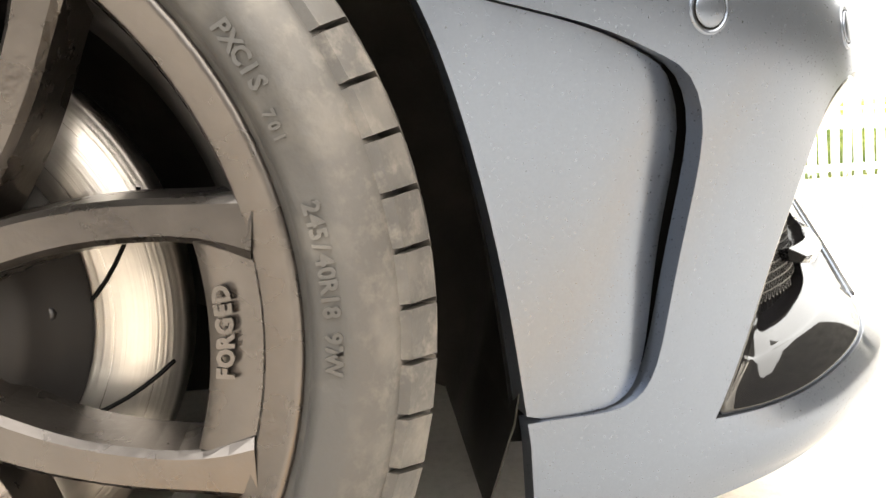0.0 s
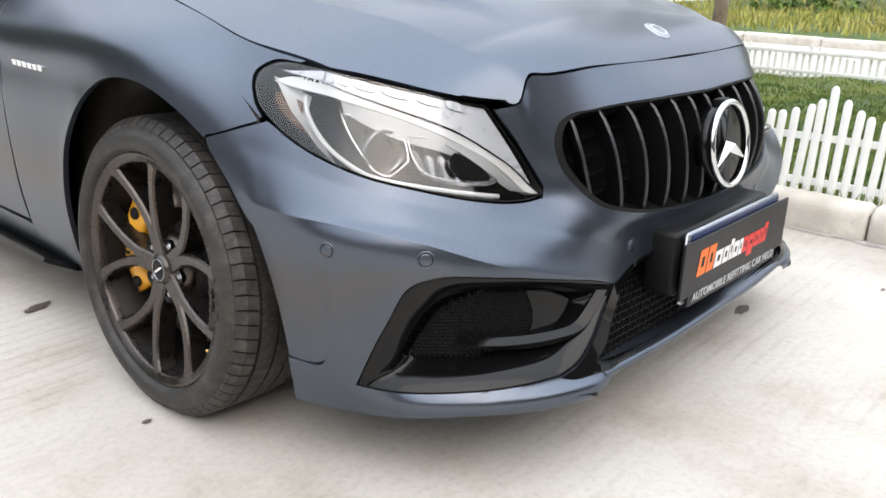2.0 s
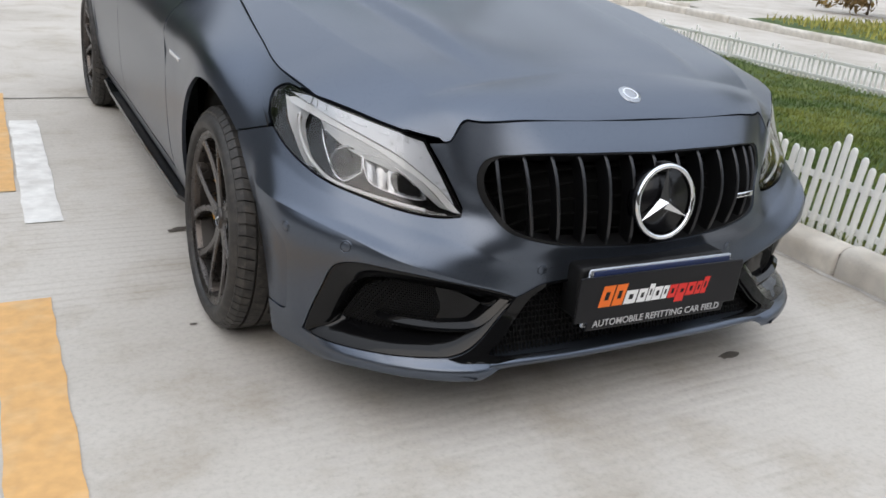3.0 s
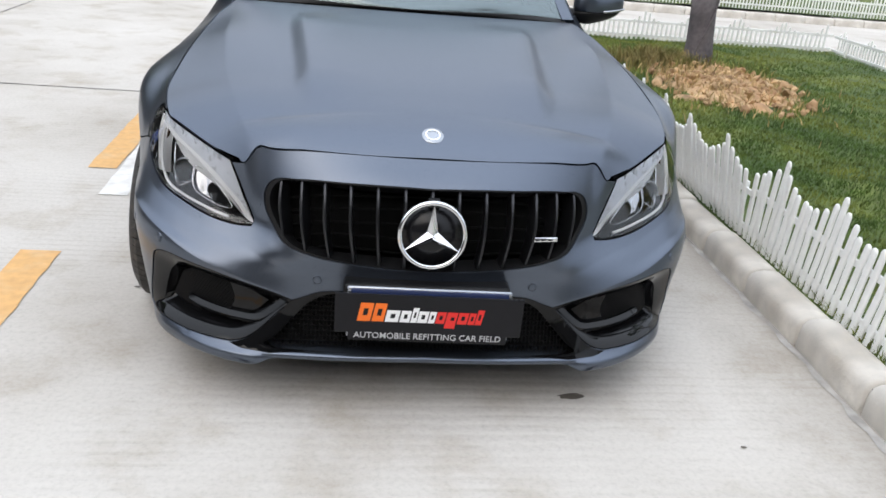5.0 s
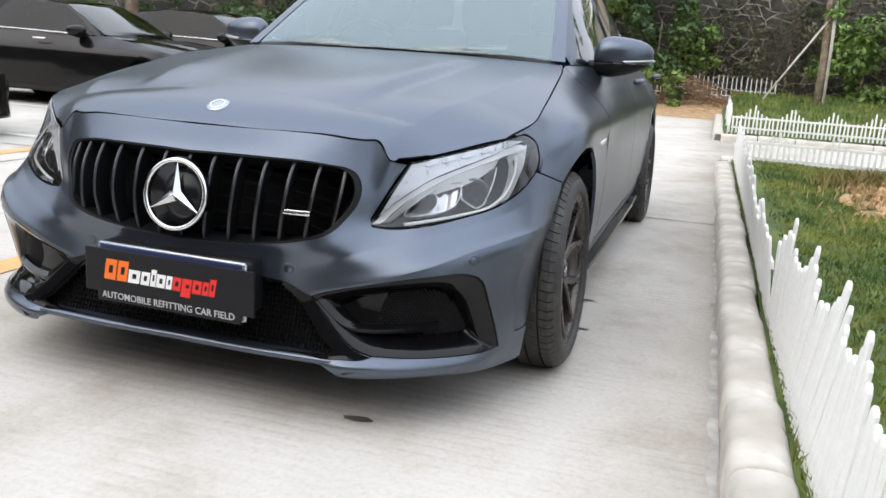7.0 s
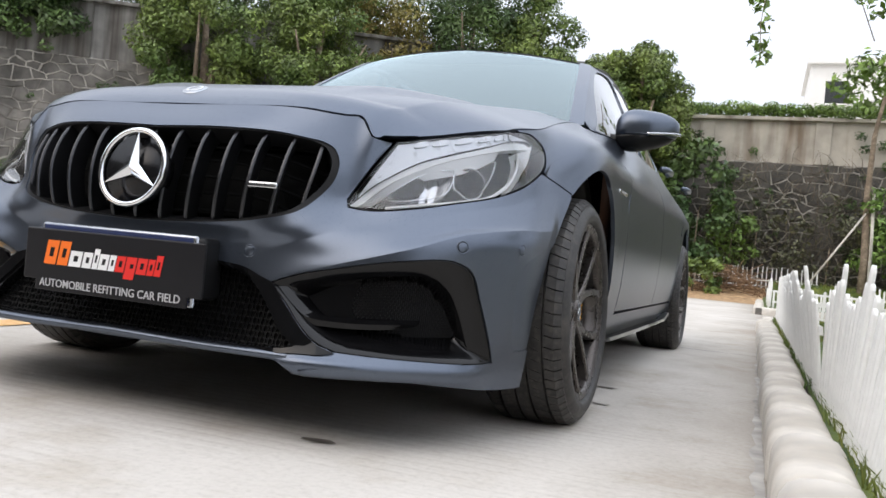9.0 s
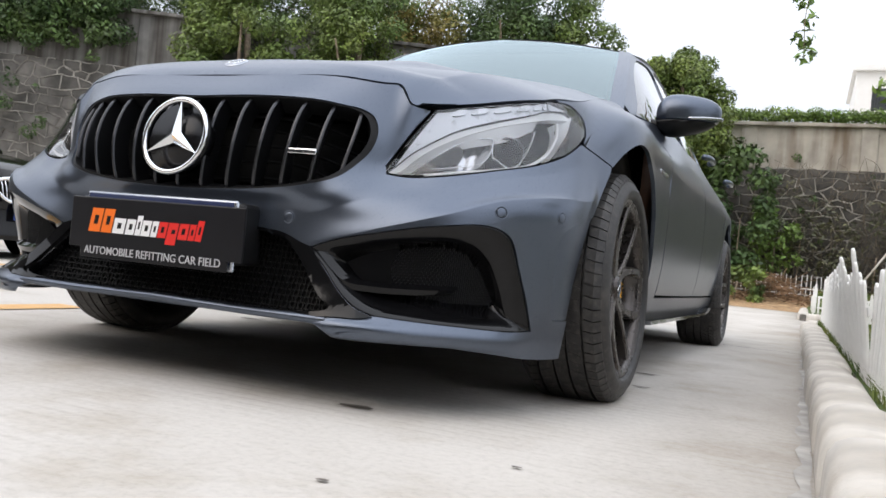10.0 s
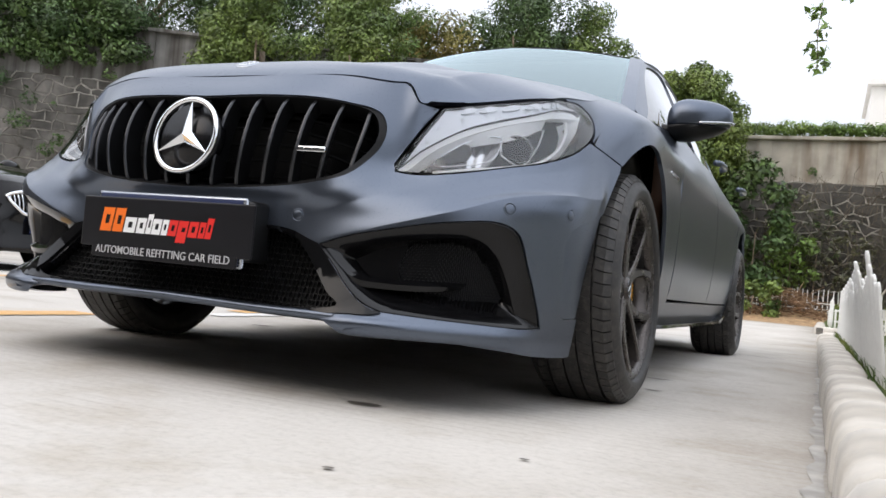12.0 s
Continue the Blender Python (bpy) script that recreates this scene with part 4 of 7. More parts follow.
# the shop's mark as slanted plain shapes in its colours
x = -0.198
for i, (w, h, tail) in enumerate(((0.040, 0.056, 0), (0.036, 0.056, 0), (0.040, 0.036, 0), (0.030, 0.036, 0), (0.018, 0.046, 0), (0.030, 0.036, 0), (0.020, 0.036, 0), (0.028, 0.036, 0), (0.032, 0.050, 1), (0.030, 0.036, 0), (0.020, 0.036, 0), (0.020, 0.046, 0))):
    bm = bmesh.new()
    z0 = 0.330 - (0.014 if tail else 0)
    s = 0.18
    ring = [(x + a * w + (b * h - (0.014 if tail else 0)) * s, z0 + b * h) for a, b in ((0, 0), (0.9, 0), (0.9, 1), (0, 1))]
    hole = [(x + a * w + b * h * s, z0 + b * h) for a, b in ((0.30, 0.32 if not tail else 0.5), (0.62, 0.32 if not tail else 0.5), (0.62, 0.70), (0.30, 0.70))]
    vs = [bm.verts.new((p, -0.0068, q)) for p, q in ring]
    hs = [bm.verts.new((p, -0.0068, q)) for p, q in hole]
    for k in range(4):
        bm.faces.new((vs[k], vs[(k + 1) % 4], hs[(k + 1) % 4], hs[k]))
    bmesh.ops.recalc_face_normals(bm, faces=bm.faces)
    bm.transform(turn)
    part("print_mark", bm, (ORANGE, PRINT, RED)[0 if i < 2 else 1 if i < 7 else 2], card, smooth=False)
    x += w


# ---- headlamps ----
def headlamp(m):
    sx = -1 if m else 1

    def at(pts, off):
        return offset_of(body, np.asarray(pts, float)[:, :2] * (sx, 1), off)

    hs = part("headlamp", panel(body, lamp, [spread(lamp, 0.986)], step=0.012, depth=0.07, off=-0.003, mirror=m, name="headlamp", mat=GLOSS), GLOSS, car, "clear headlamp with white light strip and twin lenses")
    part("lamp_housing", panel(body, spread(lamp, 1.0), step=0.02, depth=0, off=-0.085, mirror=m, name="lamp_housing", mat=DARK), DARK, hs)
    # the pale shelf with its row of light blocks, above the strip
    # its pale colour also stands for sky mirrored in the cover
    shelf = loop([(0.512, 0.478, 1), (0.550, 0.523), (0.62, 0.563), (0.70, 0.586), (0.80, 0.600), (0.90, 0.607), (1.02, 0.607, 1), (0.93, 0.6205), (0.77, 0.6215), (0.66, 0.6215), (0.564, 0.6180, 1), (0.540, 0.560)], S)
    part("lamp_shelf", panel(body, shelf, step=0.012, depth=0.0, off=-0.010, mirror=m, name="lamp_shelf", mat=LEDGE), LEDGE, hs)
    strip = loop([(0.497, 0.457, 1), (0.522, 0.463), (0.556, 0.500), (0.594, 0.530), (0.654, 0.555), (0.726, 0.577), (0.834, 0.587), (0.93, 0.590), (1.035, 0.590, 1), (1.00, 0.603), (0.934, 0.608), (0.86, 0.604), (0.786, 0.597), (0.70, 0.583), (0.62, 0.561), (0.55, 0.521), (0.512, 0.475)], S)
    part("light_strip", panel(body, strip, step=0.012, depth=0.02, off=-0.016, mirror=m, name="light_strip", mat=WHITE), WHITE, hs, "frosted white light strip")

    def ruled(name, front, back, off_a, off_b, mat):
        """A wall between two lines at two depths."""
        a, b = (loop(q, 0.01, closed=False) for q in (front, back))
        k = np.linspace(0, 1, 30)
        a, b = (np.stack([np.interp(k, np.linspace(0, 1, len(c)), c[:, j]) for j in (0, 1)], 1) for c in (a, b))
        v = list(at(a, off_a)) + list(at(b, off_b))
        f = [(q, q + 1, 31 + q, 30 + q) for q in range(29)]
        return part(name, mesh_from(v, [r[::-1] for r in f] if m else f, name, mat), mat, hs)

    # pale ledge that falls away inwards under the strip
    ruled("strip_ledge", [(0.522, 0.462), (0.594, 0.529), (0.654, 0.554), (0.726, 0.576), (0.83, 0.586)], [(0.545, 0.470), (0.604, 0.510), (0.674, 0.535), (0.734, 0.545), (0.83, 0.572)], -0.017, -0.034, WHITE)
    # the strip's end turns down as a broad bright wall
    ruled("strip_end", [(1.035, 0.596), (0.998, 0.578), (0.955, 0.555), (0.918, 0.532), (0.885, 0.490), (0.864, 0.467)], [(0.945, 0.586), (0.936, 0.566), (0.918, 0.546), (0.900, 0.524), (0.884, 0.496), (0.870, 0.472)], -0.012, -0.050, WHITE)
    foot = loop([(0.940, 0.582), (0.897, 0.535), (0.868, 0.500), (0.819, 0.468), (0.737, 0.461), (0.688, 0.460), (0.587, 0.457)], S, closed=False)
    part("lamp_trim", tube(at(foot, -0.018), 0.0042, 8), WHITE, hs, "white rim along the lamp's foot")
    for k in range(7):
        a, b = 0.612 + 0.047 * k, 0.6075 + 0.0004 * k
        cell = loop([(a, b), (a + 0.030, b + 0.0005), (a + 0.034, b + 0.004), (a + 0.031, 0.6195), (a + 0.004, 0.6190), (a - 0.001, b + 0.004)], 0.003)
        part("led_block", panel(body, cell, step=0.012, depth=0.006, off=-0.005, mirror=m, name="led_block", mat=LEDGE), LEDGE, hs)
    aim_q = Vector((sx * 0.30, -0.95, 0.05)).to_track_quat("X", "Z").to_matrix().to_4x4()
    # projector in its angular bright frame
    c = at([(0.768, 0.524)], -0.046)[0]
    cup = lathe([(-0.016, 0.0001), (-0.012, 0.022), (0.000, 0.030), (0.010, 0.0345), (0.012, 0.0385), (0.002, 0.0395), (-0.024, 0.034)], 32)
    cup.transform(Matrix.Translation(c) @ aim_q)
    bowl = part("projector_ring", cup, SILVER, hs)
    lens = lathe([(0.022, 0.0001), (0.0195, 0.012), (0.012, 0.022), (0.0, 0.0285), (-0.008, 0.0295)], 32)
    lens.transform(Matrix.Translation(c) @ aim_q)
    part("lens", lens, GLOSS, bowl)
    unit = [(0.838, 0.568, 1), (0.80, 0.570), (0.742, 0.568, 1), (0.728, 0.545), (0.733, 0.508, 1), (0.775, 0.476), (0.800, 0.482, 1), (0.818, 0.520)]
    unit = loop(unit, S)
    part("projector_frame", panel(body, unit, [loop([(0.768 + 0.031 * math.cos(k), 0.524 + 0.040 * math.sin(k)) for k in np.arange(16) * math.pi / 8], S)], step=0.01, depth=0.03, off=-0.040, mirror=m, name="projector_frame", mat=GLOSS), GLOSS, hs)
    part("lamp_trim", tube(at(unit, -0.034), 0.0024, 6, True), CHROME, hs)
    # inner reflector: a drawn-out bowl with pressed ribs
    cell = loop([(0.722, 0.552, 1), (0.694, 0.555), (0.66, 0.545), (0.631, 0.530), (0.590, 0.500), (0.582, 0.486), (0.60, 0.480), (0.688, 0.483), (0.716, 0.492), (0.726, 0.525)], S)
    rib = lambda q: -0.058 + 0.030 * (np.abs(np.abs(q[:, 0]) - 0.67) / 0.07) ** 2 + 0.0025 * np.abs(((np.abs(q[:, 0]) * 90) % 2.0) - 1.0)
    part("reflector", panel(body, spread(cell, 0.98), step=0.006, depth=0.0, off=rib, mirror=m, name="reflector", mat=SILVER), SILVER, hs)
    part("lamp_trim", tube(at(cell, -0.026), 0.0018, 6, True), CHROME, hs)
    dark = loop([(0.655, 0.535), (0.63, 0.525), (0.596, 0.500), (0.590, 0.490), (0.61, 0.487), (0.66, 0.489), (0.672, 0.512)], S)
    part("reflector_baffle", panel(body, dark, step=0.012, depth=0.008, off=-0.022, mirror=m, name="reflector_baffle", mat=GLOSS), GLOSS, hs)
    # no real part: a brown patch standing for the reflection in the cover
    glow = loop([(0.915, 0.525, 1), (0.965, 0.540), (1.020, 0.563), (1.036, 0.578, 1), (0.990, 0.578), (0.950, 0.574, 1), (0.935, 0.550)], S)
    part("cover_reflection", panel(body, glow, step=0.012, depth=0.006, off=-0.034, mirror=m, name="cover_reflection", mat=COVER_BROWN), COVER_BROWN, hs, "dim brown patch painted for trees mirrored in the lamp cover")
    cover = part("lamp_cover", panel(body, spread(lamp, 0.985), step=0.014, depth=0.0, off=0.001, mirror=m, name="lamp_cover", mat=GLASS), GLASS, hs, "clear lamp glass")
    cover.visible_shadow = False


headlamp(False)
headlamp(True)


# ---- cabin ----
def screen_at(a, b):
    """Windscreen: a across, b up."""
    a, b = np.atleast_1d(a), np.atleast_1d(b)
    y0, z0 = 0.600 + 0.14 * a**2, 0.972 - 0.010 * a**2
    y1, z1 = 1.285 + 0.09 * a**2, 1.392 - 0.050 * a**2
    x = a * (0.705 + (0.575 - 0.705) * b)
    bulge = 0.05 * b * (1 - b)
    return np.stack([x, y0 + (y1 - y0) * b - bulge * 0.5, z0 + (z1 - z0) * b + bulge], 1)


ROOF_Y = (1.285, 1.6, 2.0, 2.4, 2.7, 3.25)
ROOF_Z = (1.392, 1.428, 1.440, 1.425, 1.385, 1.045)
ROOF_W = (0.575, 0.590, 0.590, 0.575, 0.560, 0.640)
EDGE_Y = (0.745, 1.375, 1.70, 2.05, 2.45, 2.75, 3.25)
EDGE_X = (0.705, 0.575, 0.588, 0.590, 0.575, 0.562, 0.690)
EDGE_Z = (0.957, 1.342, 1.378, 1.388, 1.372, 1.325, 1.010)


def roof_at(a, y):
    a, y = np.atleast_1d(a), np.atleast_1d(y)
    yy = y + 0.09 * a**2 * np.clip((1.7 - y) / 0.415, 0, 1)
    return np.stack([a * hermite(ROOF_Y, ROOF_W, y), yy, hermite(ROOF_Y, ROOF_Z, y) - 0.050 * a**2], 1)


def side_at(y, w):
    """Side windows: along the car, and from belt (0) to roof rail (1)."""
    y, w = np.atleast_1d(y), np.atleast_1d(w)
    sx = np.where(y < 0, -1.0, 1.0)
    a = np.abs(y)
    bx = hermite((0.74, 1.0, 1.8, 2.5, 3.25), (0.712, 0.780, 0.795, 0.785, 0.715), a)
    bz = hermite((0.74, 1.0, 1.8, 2.5, 3.25), (0.955, 0.957, 0.975, 0.990, 1.010), a)
    ex, ez = hermite(EDGE_Y, EDGE_X, a), hermite(EDGE_Y, EDGE_Z, a)
    return np.stack([sx * (bx + (ex - bx) * w + 0.02 * w * (1 - w)), a, bz + (ez - bz) * w], 1)


glass = part("windscreen", panel(screen_at, np.array([(-0.93, 0.01), (0, 0.01), (0.93, 0.01), (0.93, 0.5), (0.92, 0.97), (0, 0.985), (-0.92, 0.97), (-0.93, 0.5)]), step=0.06, depth=0, name="windscreen", mat=SCREEN), SCREEN, car, "pale tinted windscreen")
glass.visible_shadow = False
for sx in (1, -1):
    pil = [(sx * 0.925, 0.0), (sx * 1.0, 0.0), (sx * 1.0, 0.5), (sx * 1.0, 1.0), (sx * 0.915, 1.0), (sx * 0.925, 0.5)]
    part("windscreen_pillar", panel(screen_at, np.array(pil), step=0.05, depth=0.03, off=0.004, name="windscreen_pillar", mat=PAINT), PAINT, car)
part("screen_surround", panel(screen_at, np.array([(-0.95, -0.02), (0.95, -0.02), (0.94, 1.0), (-0.94, 1.0)]), [np.array([(-0.90, 0.05), (0.90, 0.05), (0.90, 0.95), (-0.90, 0.95)])], step=0.05, depth=0, off=-0.003, name="screen_surround", mat=PLASTIC), PLASTIC, glass)
roof_out = [(a, 1.285) for a in np.linspace(-1, 1, 21)] + [(1, b) for b in np.linspace(1.35, 2.7, 24)] + [(a, 2.7) for a in np.linspace(0.9, -0.9, 18)] + [(-1, b) for b in np.linspace(2.7, 1.35, 24)]
part("roof", panel(roof_at, np.array(roof_out), step=0.06, depth=0.02, name="roof", mat=PAINT), PAINT, car)
back_out = [(a, 2.72) for a in np.linspace(-1, 1, 15)] + [(a, 3.25) for a in np.linspace(1, -1, 15)]
part("rear_window", panel(roof_at, np.array(back_out), step=0.08, depth=0, name="rear_window", mat=TINT), TINT, car)
boot = lambda x, y: np.stack([np.atleast_1d(x), np.atleast_1d(y), 1.045 - 0.10 * (np.atleast_1d(y) - 3.25) ** 2 * 2 - 0.05 * np.atleast_1d(x) ** 2], 1)
part("boot_lid", panel(boot, np.array([(-0.70, 3.24), (0.70, 3.24), (0.69, 3.45), (0.56, 3.74), (0.3, 3.80), (-0.3, 3.80), (-0.56, 3.74), (-0.69, 3.45)]), step=0.08, depth=0.02, name="boot_lid", mat=PAINT), PAINT, car)
WINDOWS = (("front_side_window", [(0.87, 0.05), (1.70, 0.04), (1.70, 0.5), (1.70, 0.93), (1.46, 0.93), (1.30, 0.88), (1.10, 0.78), (0.94, 0.55)], TINT),
           ("rear_side_window", [(1.78, 0.04), (2.40, 0.04), (2.62, 0.30), (2.66, 0.60), (2.52, 0.92), (2.2, 0.93), (1.78, 0.93)], TINT))
holes = [loop(o, 0.04, True) for _, o, _ in WINDOWS]
rail = [(0.78, 0.0), (1.3, 0.0), (1.8, 0.0), (2.5, 0.0), (3.25, 0.0), (3.25, 1.0), (2.75, 1.0), (2.2, 1.0), (1.7, 1.0), (1.375, 1.0), (1.1, 1.0), (0.80, 1.0)]
for sx in (1, -1):
    # the mirrored side keeps the same sense by running its places backwards
    fnm = side_at
    o = np.array(rail) * (sx, 1)
    part("window_frame", panel(fnm, o, [h * (sx, 1) for h in holes], step=0.06, depth=0.02, name="window_frame", mat=PAINT), PAINT, car)
    for (nm, _, mt), h in zip(WINDOWS, holes):
        part(nm, panel(fnm, spread(h, 1.02) * (sx, 1), step=0.07, depth=0, off=-0.006 * sx, name=nm, mat=mt), mt, car)
    hb = tube([(sx * 0.925, 1.40, 0.895), (sx * 0.945, 1.44, 0.897), (sx * 0.948, 1.55, 0.899), (sx * 0.945, 1.60, 0.899), (sx * 0.925, 1.63, 0.899)], 0.013, 8)
    part("door_handle", hb, PAINT, car)
    hb = tube([(sx * 0.925, 2.40, 0.915), (sx * 0.945, 2.44, 0.917), (sx * 0.948, 2.55, 0.919), (sx * 0.945, 2.60, 0.919), (sx * 0.925, 2.63, 0.919)], 0.013, 8)
    part("door_handle", hb, PAINT, car)


# ---- door mirrors ----
def mirror_shell():
    """Rounded mirror case, the right-hand one as seen from the front, at its own middle."""
    bm = bmesh.new()
    bmesh.ops.create_uvsphere(bm, u_segments=36, v_segments=24, radius=1.0)
    for v in bm.verts:
        x, y, z = v.co
        sq = lambda t, k: math.copysign(abs(t) ** k, t)
        x, y, z = sq(x, 0.72), sq(y, 0.85), sq(z, 0.78)
        taper = 1.0 - 0.27 * x
        z = z * (0.078 * taper) + 0.010 * x
        v.co = (0.122 * x, 0.070 * y * (1 - 0.25 * max(0, x)) + 0.020 * x, z)
    return bm


for sx in (1, -1):
    base = pose(sx * 0.898, 1.040, 1.003)
    bm = mirror_shell()
    low_half = mirror_shell()
    for b, z, keep_up in ((bm, -0.026, True), (low_half, -0.030, False)):
        geom = list(b.verts) + list(b.edges) + list(b.faces)
        bmesh.ops.bisect_plane(b, geom=geom, plane_co=(0, 0, z), plane_no=(0, 0, 1), clear_outer=not keep_up, clear_inner=keep_up)
        edges = [e for e in b.edges if e.is_boundary]
        bmesh.ops.holes_fill(b, edges=edges)
    flip = Matrix.Diagonal((sx, 1, 1, 1))
    for b in (bm, low_half):
        b.transform(base @ flip)
        bmesh.ops.recalc_face_normals(b, faces=b.faces)
    case = part("door_mirror", bm, PAINT, car, "grey door mirror with black lower half")
    part("mirror_base", low_half, PLASTIC, case)
    pts = [base @ Vector((sx * (0.125 * math.sin(a)), -0.073 * math.cos(a) * (1 - 0.2 * max(0, math.sin(a))) + 0.02 * math.sin(a), -0.024 + 0.012 * math.sin(a))) for a in np.linspace(0.05, 1.55, 12)]
    part("indicator", tube(pts, 0.006, 8), SILVER, case)
    part("mirror_arm", tube([(sx * 0.74, 1.01, 0.955), (sx * 0.79, 1.03, 0.957), (sx * 0.85, 1.05, 0.965)], [0.030, 0.024, 0.030], 10), PLASTIC, case)

# ---- cabin inside, seen dimly through the glass ----
bm = box(-0.68, 0.68, 0.72, 1.18, 0.80, 0.965, 0.03)
part("dashboard", bm, INSIDE, car)
part("cabin_floor", box(-0.74, 0.74, 0.70, 3.1, 0.30, 0.34, 0.01), INSIDE, car)
for x in (-0.36, 0.36):
    bm = bmesh.new()
    add_box(bm, x - 0.25, x + 0.25, 1.55, 2.05, 0.40, 0.58, 0.05)
    add_box(bm, -0.24, 0.24, -0.07, 0.07, 0.0, 0.62, 0.05, Matrix.Translation((x, 2.02, 0.50)) @ pose(0, 0, 0, -14, 0, 0))
    add_box(bm, -0.13, 0.13, -0.05, 0.05, 0.0, 0.18, 0.04, Matrix.Translation((x, 2.18, 1.12)) @ pose(0, 0, 0, -10, 0, 0))
    part("car_seat", bm, SEAT, car)
ring = tube([(-0.36 + 0.18 * math.cos(a), 1.28 - 0.06 * math.sin(a), 0.93 + 0.17 * math.sin(a)) for a in np.arange(28) * 2 * math.pi / 28], 0.014, 8, True)
part("steering_wheel", ring, INSIDE, car)

# ---- underside and wheel wells ----
bm = bmesh.new()
add_box(bm, -0.40, 0.40, -0.66, 0.0, 0.19, 0.56)
add_box(bm, -0.56, 0.56, -0.50, 3.6, 0.17, 0.42)
add_box(bm, -0.58, 0.58, -0.42, 0.66, 0.42, 0.72)
add_box(bm, -0.82, 0.82, 0.42, 0.60, 0.30, 0.84)
add_box(bm, -0.84, 0.84, 0.42, 2.40, 0.185, 0.30)
part("underbody", bm, DARK, car, smooth=False)
for sx in (1, -1):
    for y0 in (0.0, 2.84):
        bm = bmesh.new()
        rows = []
        for k in range(25):
            a = math.radians(-24 + 222 * k / 24)
            rows.append([bm.verts.new((sx * x, y0 - r * math.cos(a), 0.316 + r * math.sin(a))) for x, r in ((0.845, 0.366 + 0.09 * float(ease((math.degrees(a) - 32) / 15))), (0.850, 0.366), (0.60, 0.368), (0.60, 0.0))])
        for p, q in zip(rows[:-1], rows[1:]):
            for k in range(3):
                bm.faces.new((p[k], p[k + 1], q[k + 1], q[k]))
        part("wheel_liner", bm, LINER, car)


# ---- wheels ----
R_TYRE = 0.318
HUB_Z = 0.309
TRACK = 0.8135


def wheel(name):
    """One wheel at its own middle, face to +x."""
    w = thing(name, "", "")
    prof = [(-0.100, 0.238), (-0.112, 0.252), (-0.1215, 0.268), (-0.1220, 0.282), (-0.116, 0.290), (-0.106, 0.2960), (-0.094, 0.3025), (-0.080, 0.3058), (-0.05, 0.3065), (0.05, 0.3065), (0.080, 0.3058), (0.094, 0.3025), (0.106, 0.2960), (0.114, 0.289), (0.1190, 0.281), (0.1213, 0.274), (0.1218, 0.269), (0.1205, 0.2665), (0.1205, 0.258), (0.1165, 0.2535), (0.1130, 0.2515), (0.1085, 0.2500), (0.100, 0.238)]
    tyre = part("tyre", lathe(prof, 96), RUBBER, w, "black road tyre with cut tread")
    # tread: four ribs with cross cuts, the shoulders as rows of blocks
    verts, faces = [], []

    def block(a0, a1, t0, t1, skew, r0, r1, drop0, drop1):
        s = len(verts)
        for a, dr in ((a0, drop0), (a1, drop1)):
            for t in (t0, t1):
                tt = t + skew * (a - a0)
                for r in (r0 - dr, r1 - dr):
                    verts.append((a, r * math.cos(tt), r * math.sin(tt)))
        for f in ((0, 1, 3, 2), (4, 6, 7, 5), (0, 4, 5, 1), (2, 3, 7, 6), (1, 5, 7, 3)):
            faces.append(tuple(s + k for k in f))

    n = 66
    for k in range(n):
        t, d = k * 2 * math.pi / n, 2 * math.pi / n
        for sx in (1, -1):
            block(sx * 0.066, sx * 0.090, t, t + d * 0.89, sx * 0.9, 0.304, R_TYRE, 0.0, 0.0025)
            block(sx * 0.090, sx * 0.1065, t + 0.9 * 0.024, t + d * 0.89 + 0.9 * 0.024, 0.0, 0.292, R_TYRE, 0.0025, 0.0165)
            block(sx * 0.022, sx * 0.059, t, t + d * 0.97, sx * 1.2, 0.304, R_TYRE + 0.0006, 0.0, 0.0)
        block(-0.016, 0.016, t, t + d * 1.0, 0.0, 0.304, R_TYRE + 0.001, 0.0, 0.0)
    tagged(part("tread", mesh_from(verts, faces, "tread", RUBBER, False), RUBBER, tyre), kind="stuff")
    # raised size marking on the side wall
    def arc_words(words, radius, mid, size, where, host, mat, lift, gap=0.62, bold=0.0008):
        a = mid + (len(words) - 1) / 2 * size * gap / radius
        for ch in words:
            if ch != " ":
                c = bpy.data.curves.new("words", "FONT")
                c.body, c.size, c.extrude, c.offset, c.align_x, c.align_y, c.resolution_u = ch, size, lift, bold, "CENTER", "CENTER", 2
                o = bpy.data.objects.new("words", c)
                me = bpy.data.meshes.new_from_object(o)
                bpy.data.objects.remove(o)
                me.transform(pose(0, 0, 0, 0, 0, 0) @ Matrix(((0, 0, 1, where), (1, 0, 0, 0), (0, 1, 0, 0), (0, 0, 0, 1))))
                me.transform(Matrix.Rotation(a - math.pi / 2, 4, "X") @ Matrix.Translation((0, 0, radius)))
                me.materials.clear()
                me.materials.append(mat)
                part("raised_letter", me, mat, host)
            a -= size * gap / radius

    arc_words("245/40R18 97W", 0.2620, WORDS, 0.0118, 0.1206, tyre, RUBBER, 0.0010, 0.54, 0.0004)
    arc_words("PXC1S", 0.2625, WORDS + 0.440, 0.0122, 0.1206, tyre, RUBBER, 0.0010, 0.60, 0.0004)
    arc_words("701", 0.2600, WORDS + 0.305, 0.0078, 0.1206, tyre, RUBBER, 0.0008, 0.75, 0.0003)
    # rim barrel and lip
    rim = part("rim", lathe([(0.070, 0.2230), (0.098, 0.2265), (0.1035, 0.2285), (0.1045, 0.2400), (0.1085, 0.2425), (0.1085, 0.2470), (0.105, 0.2492), (0.095, 0.2480), (-0.09, 0.232), (-0.104, 0.246)], 96), ALLOY, w, "gunmetal five-arm forged wheel")
